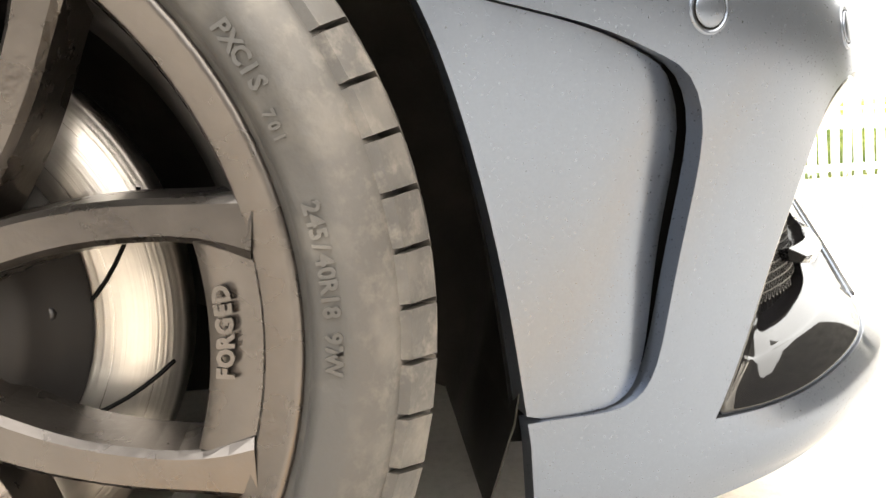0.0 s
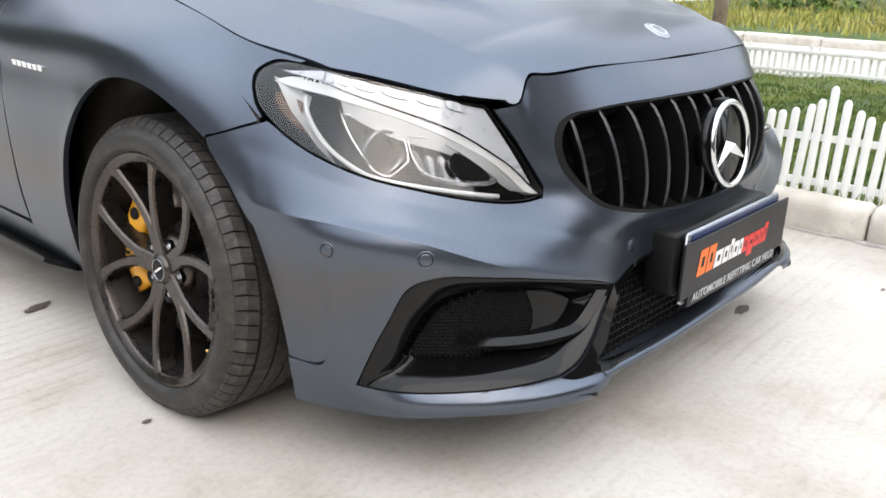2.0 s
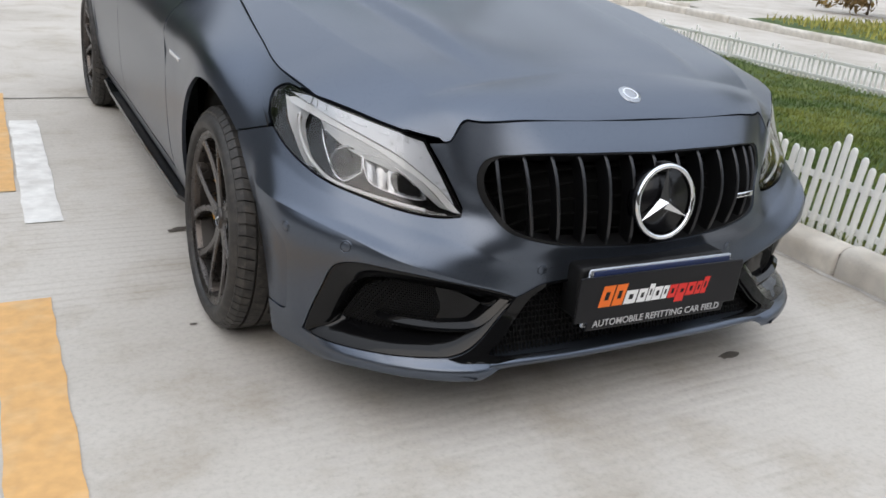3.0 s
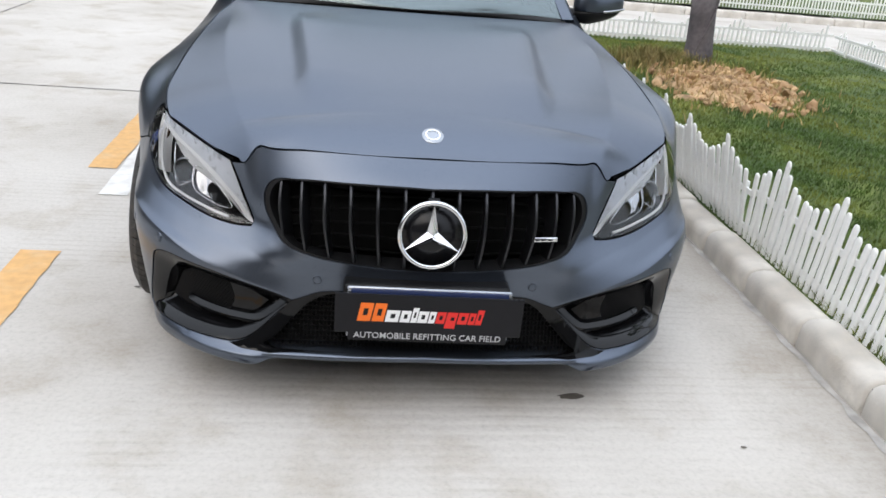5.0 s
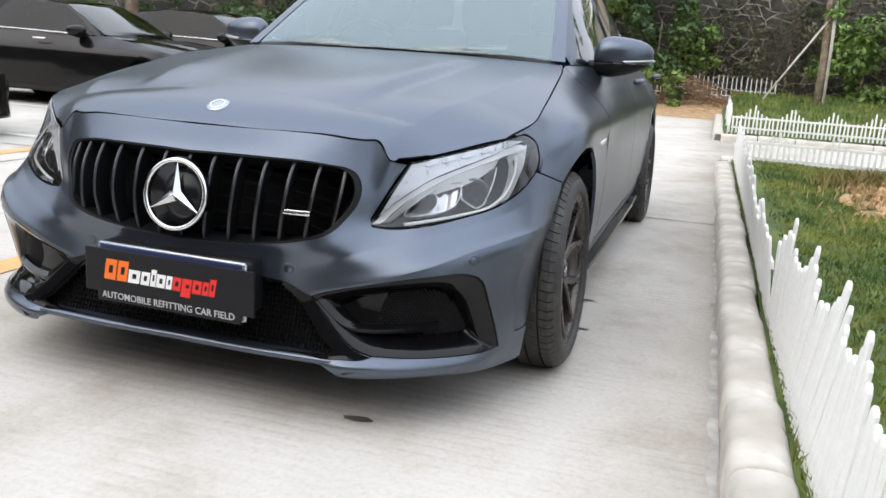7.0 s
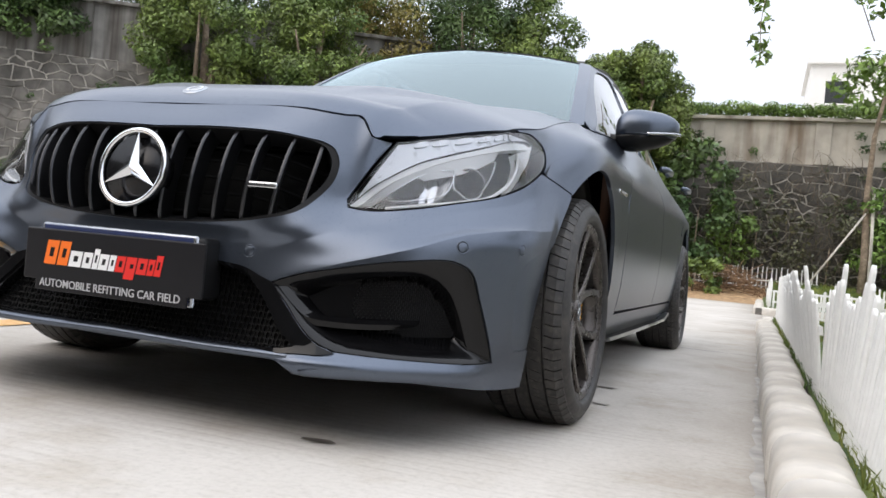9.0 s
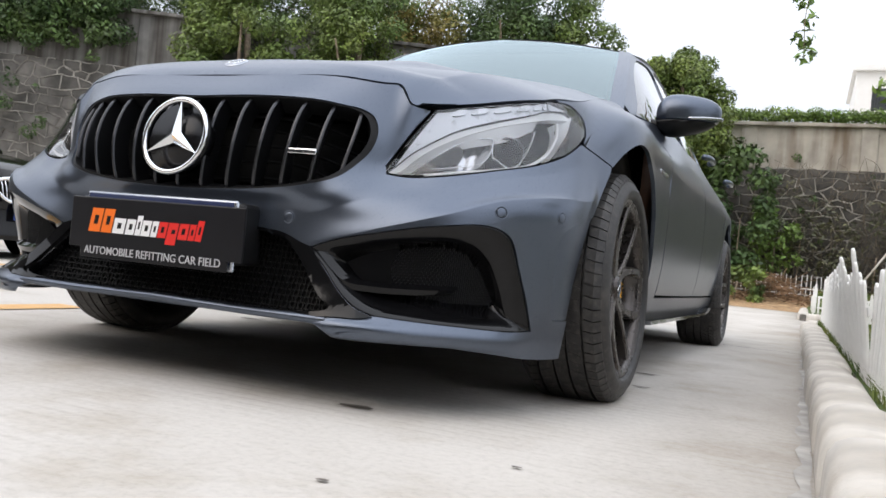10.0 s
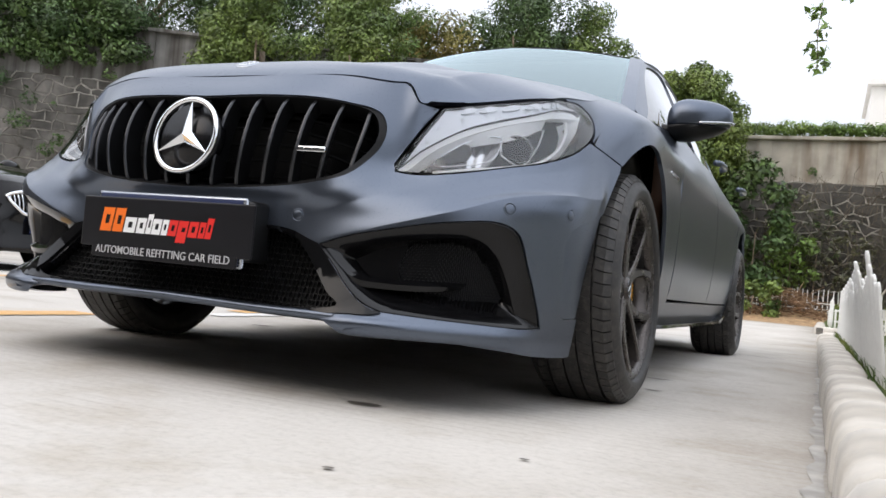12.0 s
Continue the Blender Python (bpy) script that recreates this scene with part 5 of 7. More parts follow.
    part("barrel", lathe([(0.085, 0.2245), (0.060, 0.218), (0.02, 0.208), (-0.09, 0.206), (-0.10, 0.236)], 72), BARREL, rim)
    # five arms, each forked in two
    for k in range(5):
        base = math.radians(72 * k)
        bm = bmesh.new()
        for sgn in (1, -1):
            rows = []
            for t in np.linspace(0, 1, 17):
                # a common stem, then two arms that curve apart to the rim
                g = max(0.0, (t - 0.30) / 0.70)
                r = 0.030 + (0.231 - 0.030) * t
                ang = sgn * (math.atan2(0.0095, r) + math.radians(18.0) * g**0.90)
                half = 0.0140 - 0.0030 * min(1, t * 1.7) + 0.0060 * (max(0, t - 0.80) / 0.20) ** 2
                x = 0.080 + 0.024 * t**1.6
                deep = 0.050 - 0.012 * t
                slant = ang + sgn * 0.34 * min(1, g * 3)
                side = Vector((0, -math.sin(slant), math.cos(slant)))
                mid = Vector((0, r * math.cos(ang), r * math.sin(ang)))
                rows.append([bm.verts.new(mid + side * s * half + Vector((x + dx, 0, 0))) for s, dx in ((-1.30, -deep), (-1.0, -0.0045), (-0.70, 0.0), (0.70, 0.0), (1.0, -0.0045), (1.30, -deep))])
            for a, b in zip(rows[:-1], rows[1:]):
                for j in range(5):
                    bm.faces.new((a[j], a[j + 1], b[j + 1], b[j]))
            bm.faces.new(rows[0])
            bm.faces.new(rows[-1][::-1])
        bmesh.ops.recalc_face_normals(bm, faces=bm.faces)
        bm.transform(Matrix.Rotation(base, 4, "X"))
        part("spoke", bm, ALLOY, rim, smooth=False)
        # wheel bolt between the arms
        spot = Matrix.Rotation(base + math.pi / 5, 4, "X") @ Matrix.Translation((0, 0.056, 0))
        seat = lathe([(0.0770, 0.0170), (0.0765, 0.0155), (0.060, 0.0140), (0.060, 0.0001)], 20)
        seat.transform(spot)
        seat_ob = part("bolt_seat", seat, IRON, rim)
        bolt = lathe([(0.0740, 0.0001), (0.0745, 0.0055), (0.0715, 0.0085), (0.060, 0.0095)], 6)
        bolt.transform(spot)
        part("wheel_bolt", bolt, SHELF, seat_ob, smooth=False)
    part("hub", lathe([(0.045, 0.078), (0.062, 0.074), (0.068, 0.066), (0.076, 0.044), (0.080, 0.030)], 48), ALLOY, rim)
    cap = part("centre_cap", lathe([(0.0865, 0.0001), (0.0875, 0.020), (0.0865, 0.0225)], 36), IRON, rim)
    part("cap_ring", lathe([(0.086, 0.0245), (0.0885, 0.0255), (0.0885, 0.0265), (0.085, 0.0300), (0.074, 0.037)], 36), ALLOY, cap)
    part("cap_ring", lathe([(0.0866, 0.0215), (0.0882, 0.0220), (0.0882, 0.0232), (0.0866, 0.0240)], 36), SHELF, cap)
    part("cap_bar", box(0.0868, 0.0885, -0.015, 0.015, -0.0022, 0.0022, 0.0005), WHITE, cap)
    part("valve_stem", tube([(0.052, 0.222 * math.cos(VALVE), 0.222 * math.sin(VALVE)), (0.060, 0.214 * math.cos(VALVE), 0.214 * math.sin(VALVE)), (0.078, 0.202 * math.cos(VALVE), 0.202 * math.sin(VALVE))], [0.005, 0.0042, 0.0035], 8), BRASS, rim, "brass valve with a pale cap")
    for i, (ang, word) in enumerate(((FORGED, "FORGED"),)):
        for j, ch in enumerate(word):
            c = bpy.data.curves.new("words", "FONT")
            c.body, c.size, c.extrude, c.offset, c.align_x, c.align_y, c.resolution_u = ch, 0.0115, 0.0012, 0.0006, "CENTER", "CENTER", 2
            o = bpy.data.objects.new("words", c)
            me = bpy.data.meshes.new_from_object(o)
            bpy.data.objects.remove(o)
            a = ang - (2.5 - j) * 0.0082 / 0.2085
            me.transform(Matrix(((0, 0, 1, 0.0985), (1, 0, 0, 0), (0, 1, 0, 0), (0, 0, 0, 1))))
            me.transform(Matrix.Rotation(a - math.pi / 2, 4, "X") @ Matrix.Translation((0, 0, 0.2085)) @ Matrix.Rotation(math.pi, 4, "X"))
            me.materials.append(ALLOY)
            part("raised_letter", me, ALLOY, rim)
    bm = bmesh.new()
    rows = []
    for t in np.linspace(-0.30, 0.30, 13):
        rows.append([bm.verts.new((x, r * math.cos(FORGED + t), r * math.sin(FORGED + t))) for x, r in ((0.0600, 0.1960), (0.0960, 0.2000), (0.0975, 0.2290))])
    for a, b in zip(rows[:-1], rows[1:]):
        for j in range(2):
            bm.faces.new((a[j], a[j + 1], b[j + 1], b[j]))
    bmesh.ops.recalc_face_normals(bm, faces=bm.faces)
    part("rim_pad", bm, ALLOY, rim)
    return w


def brake(parent, m, slots=10):
    """Disc, hat and yellow caliper, fixed to the hub carrier."""
    bm = lathe([(-0.010, 0.095), (0.020, 0.100), (0.020, 0.172), (0.016, 0.174), (-0.008, 0.174), (-0.010, 0.10)], 72)
    bm.transform(m)
    disc = part("brake_disc", bm, DISC, parent, "slotted steel brake disc")
    for k in range(slots):
        a = k * 2 * math.pi / slots
        pts = [(0.0205, (0.116 + 0.052 * t) * math.cos(a + 0.42 * t), (0.116 + 0.052 * t) * math.sin(a + 0.42 * t)) for t in np.linspace(0, 1, 8)]
        bm = tube(pts, 0.0013, 4)
        bm.transform(m)
        part("disc_slot", bm, DARK, disc)
    bm = lathe([(0.048, 0.0001), (0.048, 0.060), (0.046, 0.088), (0.040, 0.094), (0.026, 0.106), (0.0225, 0.120), (0.0205, 0.1215)], 48)
    bm.transform(m)
    hat = part("brake_hat", bm, IRON, disc)
    for k in range(10):
        a = k * 2 * math.pi / 10
        b = lathe([(0.032, 0.0001), (0.032, 0.005), (0.026, 0.0065)], 10)
        b.transform(m @ Matrix.Translation((0, 0.0980 * math.cos(a), 0.0980 * math.sin(a))))
        part("hat_bolt", b, SATIN, hat)
    bm = bmesh.new()
    rows = []
    for t in np.linspace(-0.62, 0.62, 15):
        a = math.pi - 0.05 + t
        f = 1 - 0.25 * abs(t / 0.62) ** 3
        o = 0.205
        rows.append([bm.verts.new((x, r * math.cos(a), r * math.sin(a))) for x, r in ((0.000, o), (0.040, o), (0.058 * f, o - 0.016), (0.064 * f, 0.168), (0.056 * f, 0.136), (0.036, 0.128), (0.024, 0.135), (0.024, o - 0.012))])
    for a, b in zip(rows[:-1], rows[1:]):
        for k in range(8):
            bm.faces.new((a[k], a[(k + 1) % 8], b[(k + 1) % 8], b[k]))
    bm.faces.new(rows[0])
    bm.faces.new(rows[-1][::-1])
    bmesh.ops.recalc_face_normals(bm, faces=bm.faces)
    bm.transform(m)
    cal = part("brake_caliper", bm, CALIPER, disc, "yellow painted brake caliper")
    for k in range(5):
        a = math.pi - 0.22 + 0.085 * k
        b = box(0.064, 0.0665, -0.010, 0.010, -0.0045, 0.0045, 0.001)
        b.transform(m @ Matrix.Rotation(a, 4, "X") @ Matrix.Translation((0, 0.168, 0)))
        part("caliper_mark", b, IRON, cal)
    for a in (math.pi - 0.55, math.pi + 0.45):
        b = lathe([(0.060, 0.0001), (0.060, 0.012), (0.054, 0.014)], 16)
        b.transform(m @ Matrix.Translation((0, 0.165 * math.cos(a), 0.165 * math.sin(a))))
        part("caliper_bolt", b, IRON, cal)


# angles on the wheel, from the car's front round over the top
PHASE = math.radians(32.3)
WORDS = math.radians(4) - PHASE
VALVE = math.radians(-42) - PHASE
FORGED = math.radians(-1.5) - PHASE
first = wheel("wheel")
first["label"] = "gunmetal five-arm wheel with a black road tyre"
wheels = [(1, 0.0, first)]
for sx, y0 in ((-1, 0.0), (1, 2.84), (-1, 2.84)):
    wheels.append((sx, y0, copy_thing(first, Matrix())))
for sx, y0, w in wheels:
    # local y points to the car's nose; the far side is turned about and mirrored by its own turn
    turned = Matrix(((sx, 0, 0), (0, sx, 0), (0, 0, 1))).to_4x4()
    # the front wheels lean in a little at the top
    base = pose(sx * (TRACK - 0.003 if y0 == 0 else TRACK + 0.012), y0 + 0.010, HUB_Z, 0, -sx * (2.4 if y0 == 0 else 1.2), 0) @ turned
    w.parent = car
    w.matrix_basis = base @ Matrix.Rotation(PHASE if sx < 0 else 0.55, 4, "X")
    brake(car, base if sx < 0 else base @ Matrix.Rotation(math.pi, 4, "X"))


# ---- ground ----
def concrete():
    mat = bpy.data.materials.new("broomed_concrete")
    mat.use_nodes = True
    n, l = mat.node_tree.nodes, mat.node_tree.links
    b = n["Principled BSDF"]
    tc = n.new("ShaderNodeTexCoord")

    def noise_at(scale, detail, rough=0.55, stretch=None):
        t = n.new("ShaderNodeTexNoise")
        t.inputs["Scale"].default_value, t.inputs["Detail"].default_value, t.inputs["Roughness"].default_value = scale, detail, rough
        src = tc.outputs["Object"]
        if stretch:
            m = n.new("ShaderNodeMapping")
            m.inputs["Scale"].default_value = stretch
            l.new(src, m.inputs["Vector"])
            src = m.outputs[0]
        l.new(src, t.inputs["Vector"])
        return t.outputs["Fac"]

    def ramp(fac, stops):
        r = n.new("ShaderNodeValToRGB")
        while len(r.color_ramp.elements) < len(stops):
            r.color_ramp.elements.new(0.5)
        for e, (p, c) in zip(r.color_ramp.elements, stops):
            e.position, e.color = p, (*c, 1)
        l.new(fac, r.inputs[0])
        return r.outputs[0]

    def mix(fac, a, c, mode="MIX"):
        m = n.new("ShaderNodeMix")
        m.data_type, m.blend_type = "RGBA", mode
        for s, v in ((0, fac), (6, a), (7, c)):
            if isinstance(v, (int, float)):
                m.inputs[s].default_value = v
            else:
                l.new(v, m.inputs[s])
        return m.outputs[2]

    base = ramp(noise_at(0.7, 8), ((0.30, (0.40, 0.368, 0.325)), (0.50, (0.495, 0.466, 0.425)), (0.75, (0.56, 0.532, 0.492))))
    blot = ramp(noise_at(2.6, 8, 0.65), ((0.32, (0.82, 0.785, 0.735)), (0.50, (1, 1, 1)), (0.8, (1.05, 1.05, 1.05))))
    fine = ramp(noise_at(60, 5, 0.7), ((0.25, (0.80, 0.80, 0.79)), (0.5, (1, 1, 1)), (0.8, (1.1, 1.1, 1.1))))
    col = mix(1.0, base, blot, "MULTIPLY")
    col = mix(0.8, col, fine, "MULTIPLY")
    # combed grooves across the lot, worn in places
    wave = n.new("ShaderNodeTexWave")
    wave.wave_type, wave.bands_direction = "BANDS", "Y"
    for k, v in (("Scale", 6.6), ("Distortion", 1.3), ("Detail", 3), ("Detail Scale", 0.7), ("Detail Roughness", 0.6)):
        wave.inputs[k].default_value = v
    l.new(tc.outputs["Object"], wave.inputs["Vector"])
    lines = wave.outputs["Fac"]
    comb = ramp(lines, ((0.06, (0.66, 0.63, 0.59)), (0.30, (1, 1, 1))))
    worn = ramp(noise_at(0.8, 6, 0.7), ((0.49, (0, 0, 0)), (0.66, (1, 1, 1))))
    sep = n.new("ShaderNodeRGBToBW")
    l.new(worn, sep.inputs[0])
    mul = n.new("ShaderNodeMath")
    mul.operation = "MULTIPLY"
    mul.inputs[1].default_value = 0.40
    l.new(sep.outputs[0], mul.inputs[0])
    col = mix(mul.outputs[0], col, mix(1.0, col, comb, "MULTIPLY"))
    # uneven grime by the kerb, over a darkening towards it put in the colour
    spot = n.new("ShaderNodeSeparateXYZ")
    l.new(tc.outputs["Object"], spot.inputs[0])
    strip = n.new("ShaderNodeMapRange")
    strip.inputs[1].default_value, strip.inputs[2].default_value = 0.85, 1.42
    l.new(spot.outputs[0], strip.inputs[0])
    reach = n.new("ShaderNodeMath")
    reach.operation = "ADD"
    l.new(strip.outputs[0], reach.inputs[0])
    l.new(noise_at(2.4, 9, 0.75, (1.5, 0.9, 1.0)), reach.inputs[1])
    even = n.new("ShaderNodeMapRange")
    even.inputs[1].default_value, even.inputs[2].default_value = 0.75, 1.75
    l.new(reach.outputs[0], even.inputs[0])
    kerb_darkening = ramp(even.outputs[0], ((0.0, (1, 1, 1)), (1.0, (0.62, 0.60, 0.57))))
    patchy = mix(1.0, col, kerb_darkening, "MULTIPLY")
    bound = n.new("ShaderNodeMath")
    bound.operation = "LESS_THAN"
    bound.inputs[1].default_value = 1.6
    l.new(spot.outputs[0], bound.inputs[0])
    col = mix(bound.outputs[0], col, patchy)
    l.new(col, b.inputs["Base Color"])
    b.inputs["Roughness"].default_value = 0.9
    b.inputs["Specular IOR Level"].default_value = 0.22
    bump = n.new("ShaderNodeBump")
    bump.inputs["Strength"].default_value, bump.inputs["Distance"].default_value = 0.22, 0.004
    add = n.new("ShaderNodeMath")
    add.operation = "ADD"
    l.new(lines, add.inputs[0])
    l.new(noise_at(90, 5, 0.7), add.inputs[1])
    l.new(add.outputs[0], bump.inputs["Height"])
    l.new(bump.outputs[0], b.inputs["Normal"])
    return mat


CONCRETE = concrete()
KERB = material("pale_kerb_concrete", (0.60, 0.565, 0.51), 0.85, vary=0.16, scale=18, bump=0.6, bump_scale=70, second=(0.40, 0.365, 0.315), second_scale=4.5, spread=(0.46, 0.70))
ORANGE_LINE = material("orange_road_paint", (0.62, 0.36, 0.14), 0.7, vary=0.10, scale=25, bump=0.2, bump_scale=120, second=(0.62, 0.42, 0.22), second_scale=9, spread=(0.5, 0.8))
WHITE_LINE = material("white_road_paint", (0.72, 0.71, 0.68), 0.7, vary=0.08, scale=25, bump=0.2, bump_scale=120, second=(0.55, 0.53, 0.50), second_scale=8)
OIL = material("dark_oil_stain", (0.10, 0.085, 0.07), 0.6, vary=0.3, scale=40)
GUTTER = material("grey_gutter_dirt", (0.30, 0.28, 0.25), 0.9, vary=0.3, scale=12, second=(0.40, 0.385, 0.36), second_scale=4)
JOINT = material("dirty_joint", (0.16, 0.15, 0.135), 0.9, vary=0.3)
EARTH = material("brown_earth", (0.30, 0.175, 0.088), 0.95, vary=0.4, scale=9, bump=0.8, bump_scale=40, second=(0.50, 0.345, 0.19), second_scale=7)
LAWN = material("lawn_soil", (0.040, 0.074, 0.013), 0.95, vary=0.3, scale=14, bump=0.8, bump_scale=60, second=(0.105, 0.135, 0.028), second_scale=2.4, spread=(0.40, 0.66))
BLADE = material("grass_blade", (0.062, 0.112, 0.018), 0.75, vary=0.30, scale=9, second=(0.205, 0.225, 0.044), second_scale=1.8, spread=(0.40, 0.64))
PICKET = material("white_plastic_picket", (0.78, 0.78, 0.755), 0.42, vary=0.05, scale=8, second=(0.74, 0.73, 0.68), second_scale=3, spread=(0.55, 0.8))
BARK = material("grey_brown_bark", (0.17, 0.125, 0.09), 0.95, vary=0.3, scale=22, bump=1.0, bump_scale=50, second=(0.28, 0.22, 0.16), second_scale=6)
WRAPPING = material("trunk_cloth", (0.120, 0.104, 0.108), 0.9, vary=0.2, scale=30, bump=0.5, bump_scale=150, second=(0.075, 0.066, 0.070), second_scale=5)
STONE_GREY = material("grey_wall_stone", (0.185, 0.172, 0.155), 0.9, vary=0.35, scale=4, bump=0.8, bump_scale=25, second=(0.070, 0.066, 0.058), second_scale=0.9)
RENDER_GREY = material("streaked_grey_wall", (0.235, 0.225, 0.21), 0.92, vary=0.25, scale=2.2, bump=0.3, bump_scale=20, second=(0.075, 0.066, 0.056), second_scale=1.0, spread=(0.40, 0.62), stretch=(3.2, 3.2, 0.12))
POINTING = material("pale_raised_pointing", (0.40, 0.375, 0.335), 0.95, vary=0.3, scale=6, bump=0.6, bump_scale=40, second=(0.12, 0.11, 0.095), second_scale=0.8, spread=(0.42, 0.66))
STONE = material("wall_stone", (0.100, 0.091, 0.080), 0.9, vary=0.35, scale=5, bump=0.8, bump_scale=25, second=(0.048, 0.045, 0.040), second_scale=1.2)
MORTAR = material("pale_mortar", (0.24, 0.22, 0.195), 0.95, vary=0.25, scale=4, second=(0.13, 0.12, 0.10), second_scale=0.5)
RENDER = material("stained_wall_render", (0.42, 0.385, 0.33), 0.92, vary=0.2, scale=2.2, bump=0.3, bump_scale=20, second=(0.19, 0.145, 0.105), second_scale=1.0, spread=(0.50, 0.72), stretch=(2.2, 2.2, 0.25))
HOUSE = material("white_house_render", (0.78, 0.77, 0.74), 0.8, vary=0.04, scale=2)
BLACK_CAR = material("black_car_paint", (0.006, 0.0055, 0.0055), 0.12, 0.0, vary=0.02, coat=0.08, spec=0.28)
PRIVACY = clear("dark_privacy_glass", (0.03, 0.033, 0.034), 0.03, 0.55)
GREY_RIM = material("silver_wheel", (0.45, 0.45, 0.46), 0.3, 0.9, vary=0.05)
TUFT = material("olive_grass", (0.13, 0.125, 0.030), 0.85, vary=0.35, scale=6, second=(0.24, 0.17, 0.065), second_scale=5)
STRAW = material("dry_straw", (0.40, 0.29, 0.13), 0.9, vary=0.35, scale=6)
TWIG = material("dry_twig", (0.23, 0.14, 0.08), 0.9, vary=0.35, scale=4)


def foliage(name, color, other):
    mat = material(name, color, 0.55, vary=0.3, scale=2.5, second=other, second_scale=0.6, spread=(0.38, 0.66))
    n, l = mat.node_tree.nodes, mat.node_tree.links
    b = n["Principled BSDF"]
    g = n.new("ShaderNodeNewGeometry")
    h = n.new("ShaderNodeHueSaturation")
    src = b.inputs["Base Color"].links[0].from_socket
    l.new(src, h.inputs["Color"])
    m = n.new("ShaderNodeMapRange")
    m.inputs[3].default_value, m.inputs[4].default_value = 0.55, 1.5
    l.new(g.outputs["Random Per Island"], m.inputs[0])
    l.new(m.outputs[0], h.inputs["Value"])
    l.new(h.outputs["Color"], b.inputs["Base Color"])
    return mat


LEAF = foliage("green_leaf", (0.080, 0.138, 0.030), (0.175, 0.225, 0.048))
LEAF_DARK = foliage("dark_green_leaf", (0.036, 0.076, 0.022), (0.085, 0.140, 0.034))
LEAF_WARM = foliage("yellowing_leaf", (0.14, 0.15, 0.030), (0.24, 0.17, 0.045))
LEAF_DRY = foliage("dry_brown_leaf", (0.30, 0.19, 0.07), (0.22, 0.18, 0.06))
DRY_BLADE = material("meadow_grass", (0.30, 0.30, 0.06), 0.7, vary=0.25, scale=3, second=(0.38, 0.33, 0.10), second_scale=0.8)
LEAF_OLIVE = foliage("olive_leaf", (0.055, 0.062, 0.026), (0.115, 0.105, 0.050))
TWIG_GREY = material("grey_dead_stem", (0.20, 0.165, 0.125), 0.95, vary=0.35, scale=3, second=(0.09, 0.07, 0.05), second_scale=2)
LEAF_LIGHT = foliage("light_green_leaf", (0.11, 0.19, 0.035), (0.16, 0.24, 0.05))

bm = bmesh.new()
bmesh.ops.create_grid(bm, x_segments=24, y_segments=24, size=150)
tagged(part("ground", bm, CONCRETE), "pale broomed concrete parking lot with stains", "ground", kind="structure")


def flat(name, x0, x1, y0, y1, z, mat, label, category, wob=0.004, turn=0.0):
    """A thin painted or dirty strip with slightly uneven edges."""
    rng = random.Random(name + str(y0) + str(x0))
    n = max(2, int(max(y1 - y0, x1 - x0) / 0.08))
    bm = bmesh.new()
    along_y = (y1 - y0) > (x1 - x0)
    rows = []
    for i in range(n + 1):
        t = i / n
        a, b = rng.uniform(-wob, wob), rng.uniform(-wob, wob)
        p = ((x0 + a, y0 + (y1 - y0) * t), (x1 + b, y0 + (y1 - y0) * t)) if along_y else ((x0 + (x1 - x0) * t, y1 + a), (x0 + (x1 - x0) * t, y0 + b))
        rows.append([bm.verts.new((*q, z)) for q in p])
    for a, b in zip(rows[:-1], rows[1:]):
        bm.faces.new((a[0], a[1], b[1], b[0]))
    bmesh.ops.recalc_face_normals(bm, faces=bm.faces)
    ob = part(name, bm, mat)
    return tagged(ob, label, category, kind="structure")


flat("bay_line", -1.485, -1.335, -9.0, 0.265, 0.004, ORANGE_LINE, "worn orange painted bay line on concrete", "road marking")
flat("bay_line", -1.53, -1.385, 1.30, 3.1, 0.004, ORANGE_LINE, "worn orange painted bay line on concrete", "road marking")
flat("bay_line", -1.375, -1.245, 0.92, 2.45, 0.004, WHITE_LINE, "faded white painted bay line on concrete", "road marking")
flat("bay_line", -4.05, -3.90, 1.2, 6.2, 0.004, ORANGE_LINE, "worn orange painted bay line on concrete", "road marking")
flat("bay_line", -9.0, -4.05, 3.45, 3.57, 0.004, WHITE_LINE, "faded white painted bay line on concrete", "road marking")
flat("bay_line", -9.0, -4.05, 5.95, 6.07, 0.004, WHITE_LINE, "faded white painted bay line on concrete", "road marking")
for y in (-6.2, 2.96, 12.0):
    flat("slab_joint", -40, 1.41, y, y + 0.016, 0.003, JOINT, "dirt-filled joint between concrete slabs", "joint", 0.006)
flat("slab_joint", -3.62, -3.605, -20, 18, 0.003, JOINT, "dirt-filled joint between concrete slabs", "joint", 0.006)
flat("gutter_dirt", 1.385, 1.42, -8, 6.5, 0.0025, GUTTER, "dirt gathered along the kerb", "dirt", 0.012)


def stain(x, y, rx, ry, turn=0.0, mat=OIL):
    rng = random.Random(int(x * 1000 + y * 77))
    bm = bmesh.new()
    c = math.cos(turn), math.sin(turn)
    ring = []
    for k in range(18):
        a = k * 2 * math.pi / 18
        r = rng.uniform(0.75, 1.15)
        px, py = rx * r * math.cos(a), ry * r * math.sin(a)
        ring.append(bm.verts.new((x + px * c[0] - py * c[1], y + px * c[1] + py * c[0], 0.0035)))
    bm.faces.new(ring)
    return tagged(part("oil_stain", bm, mat), "small dark oil stain on the concrete", "stain", "stains on the lot", kind="structure")


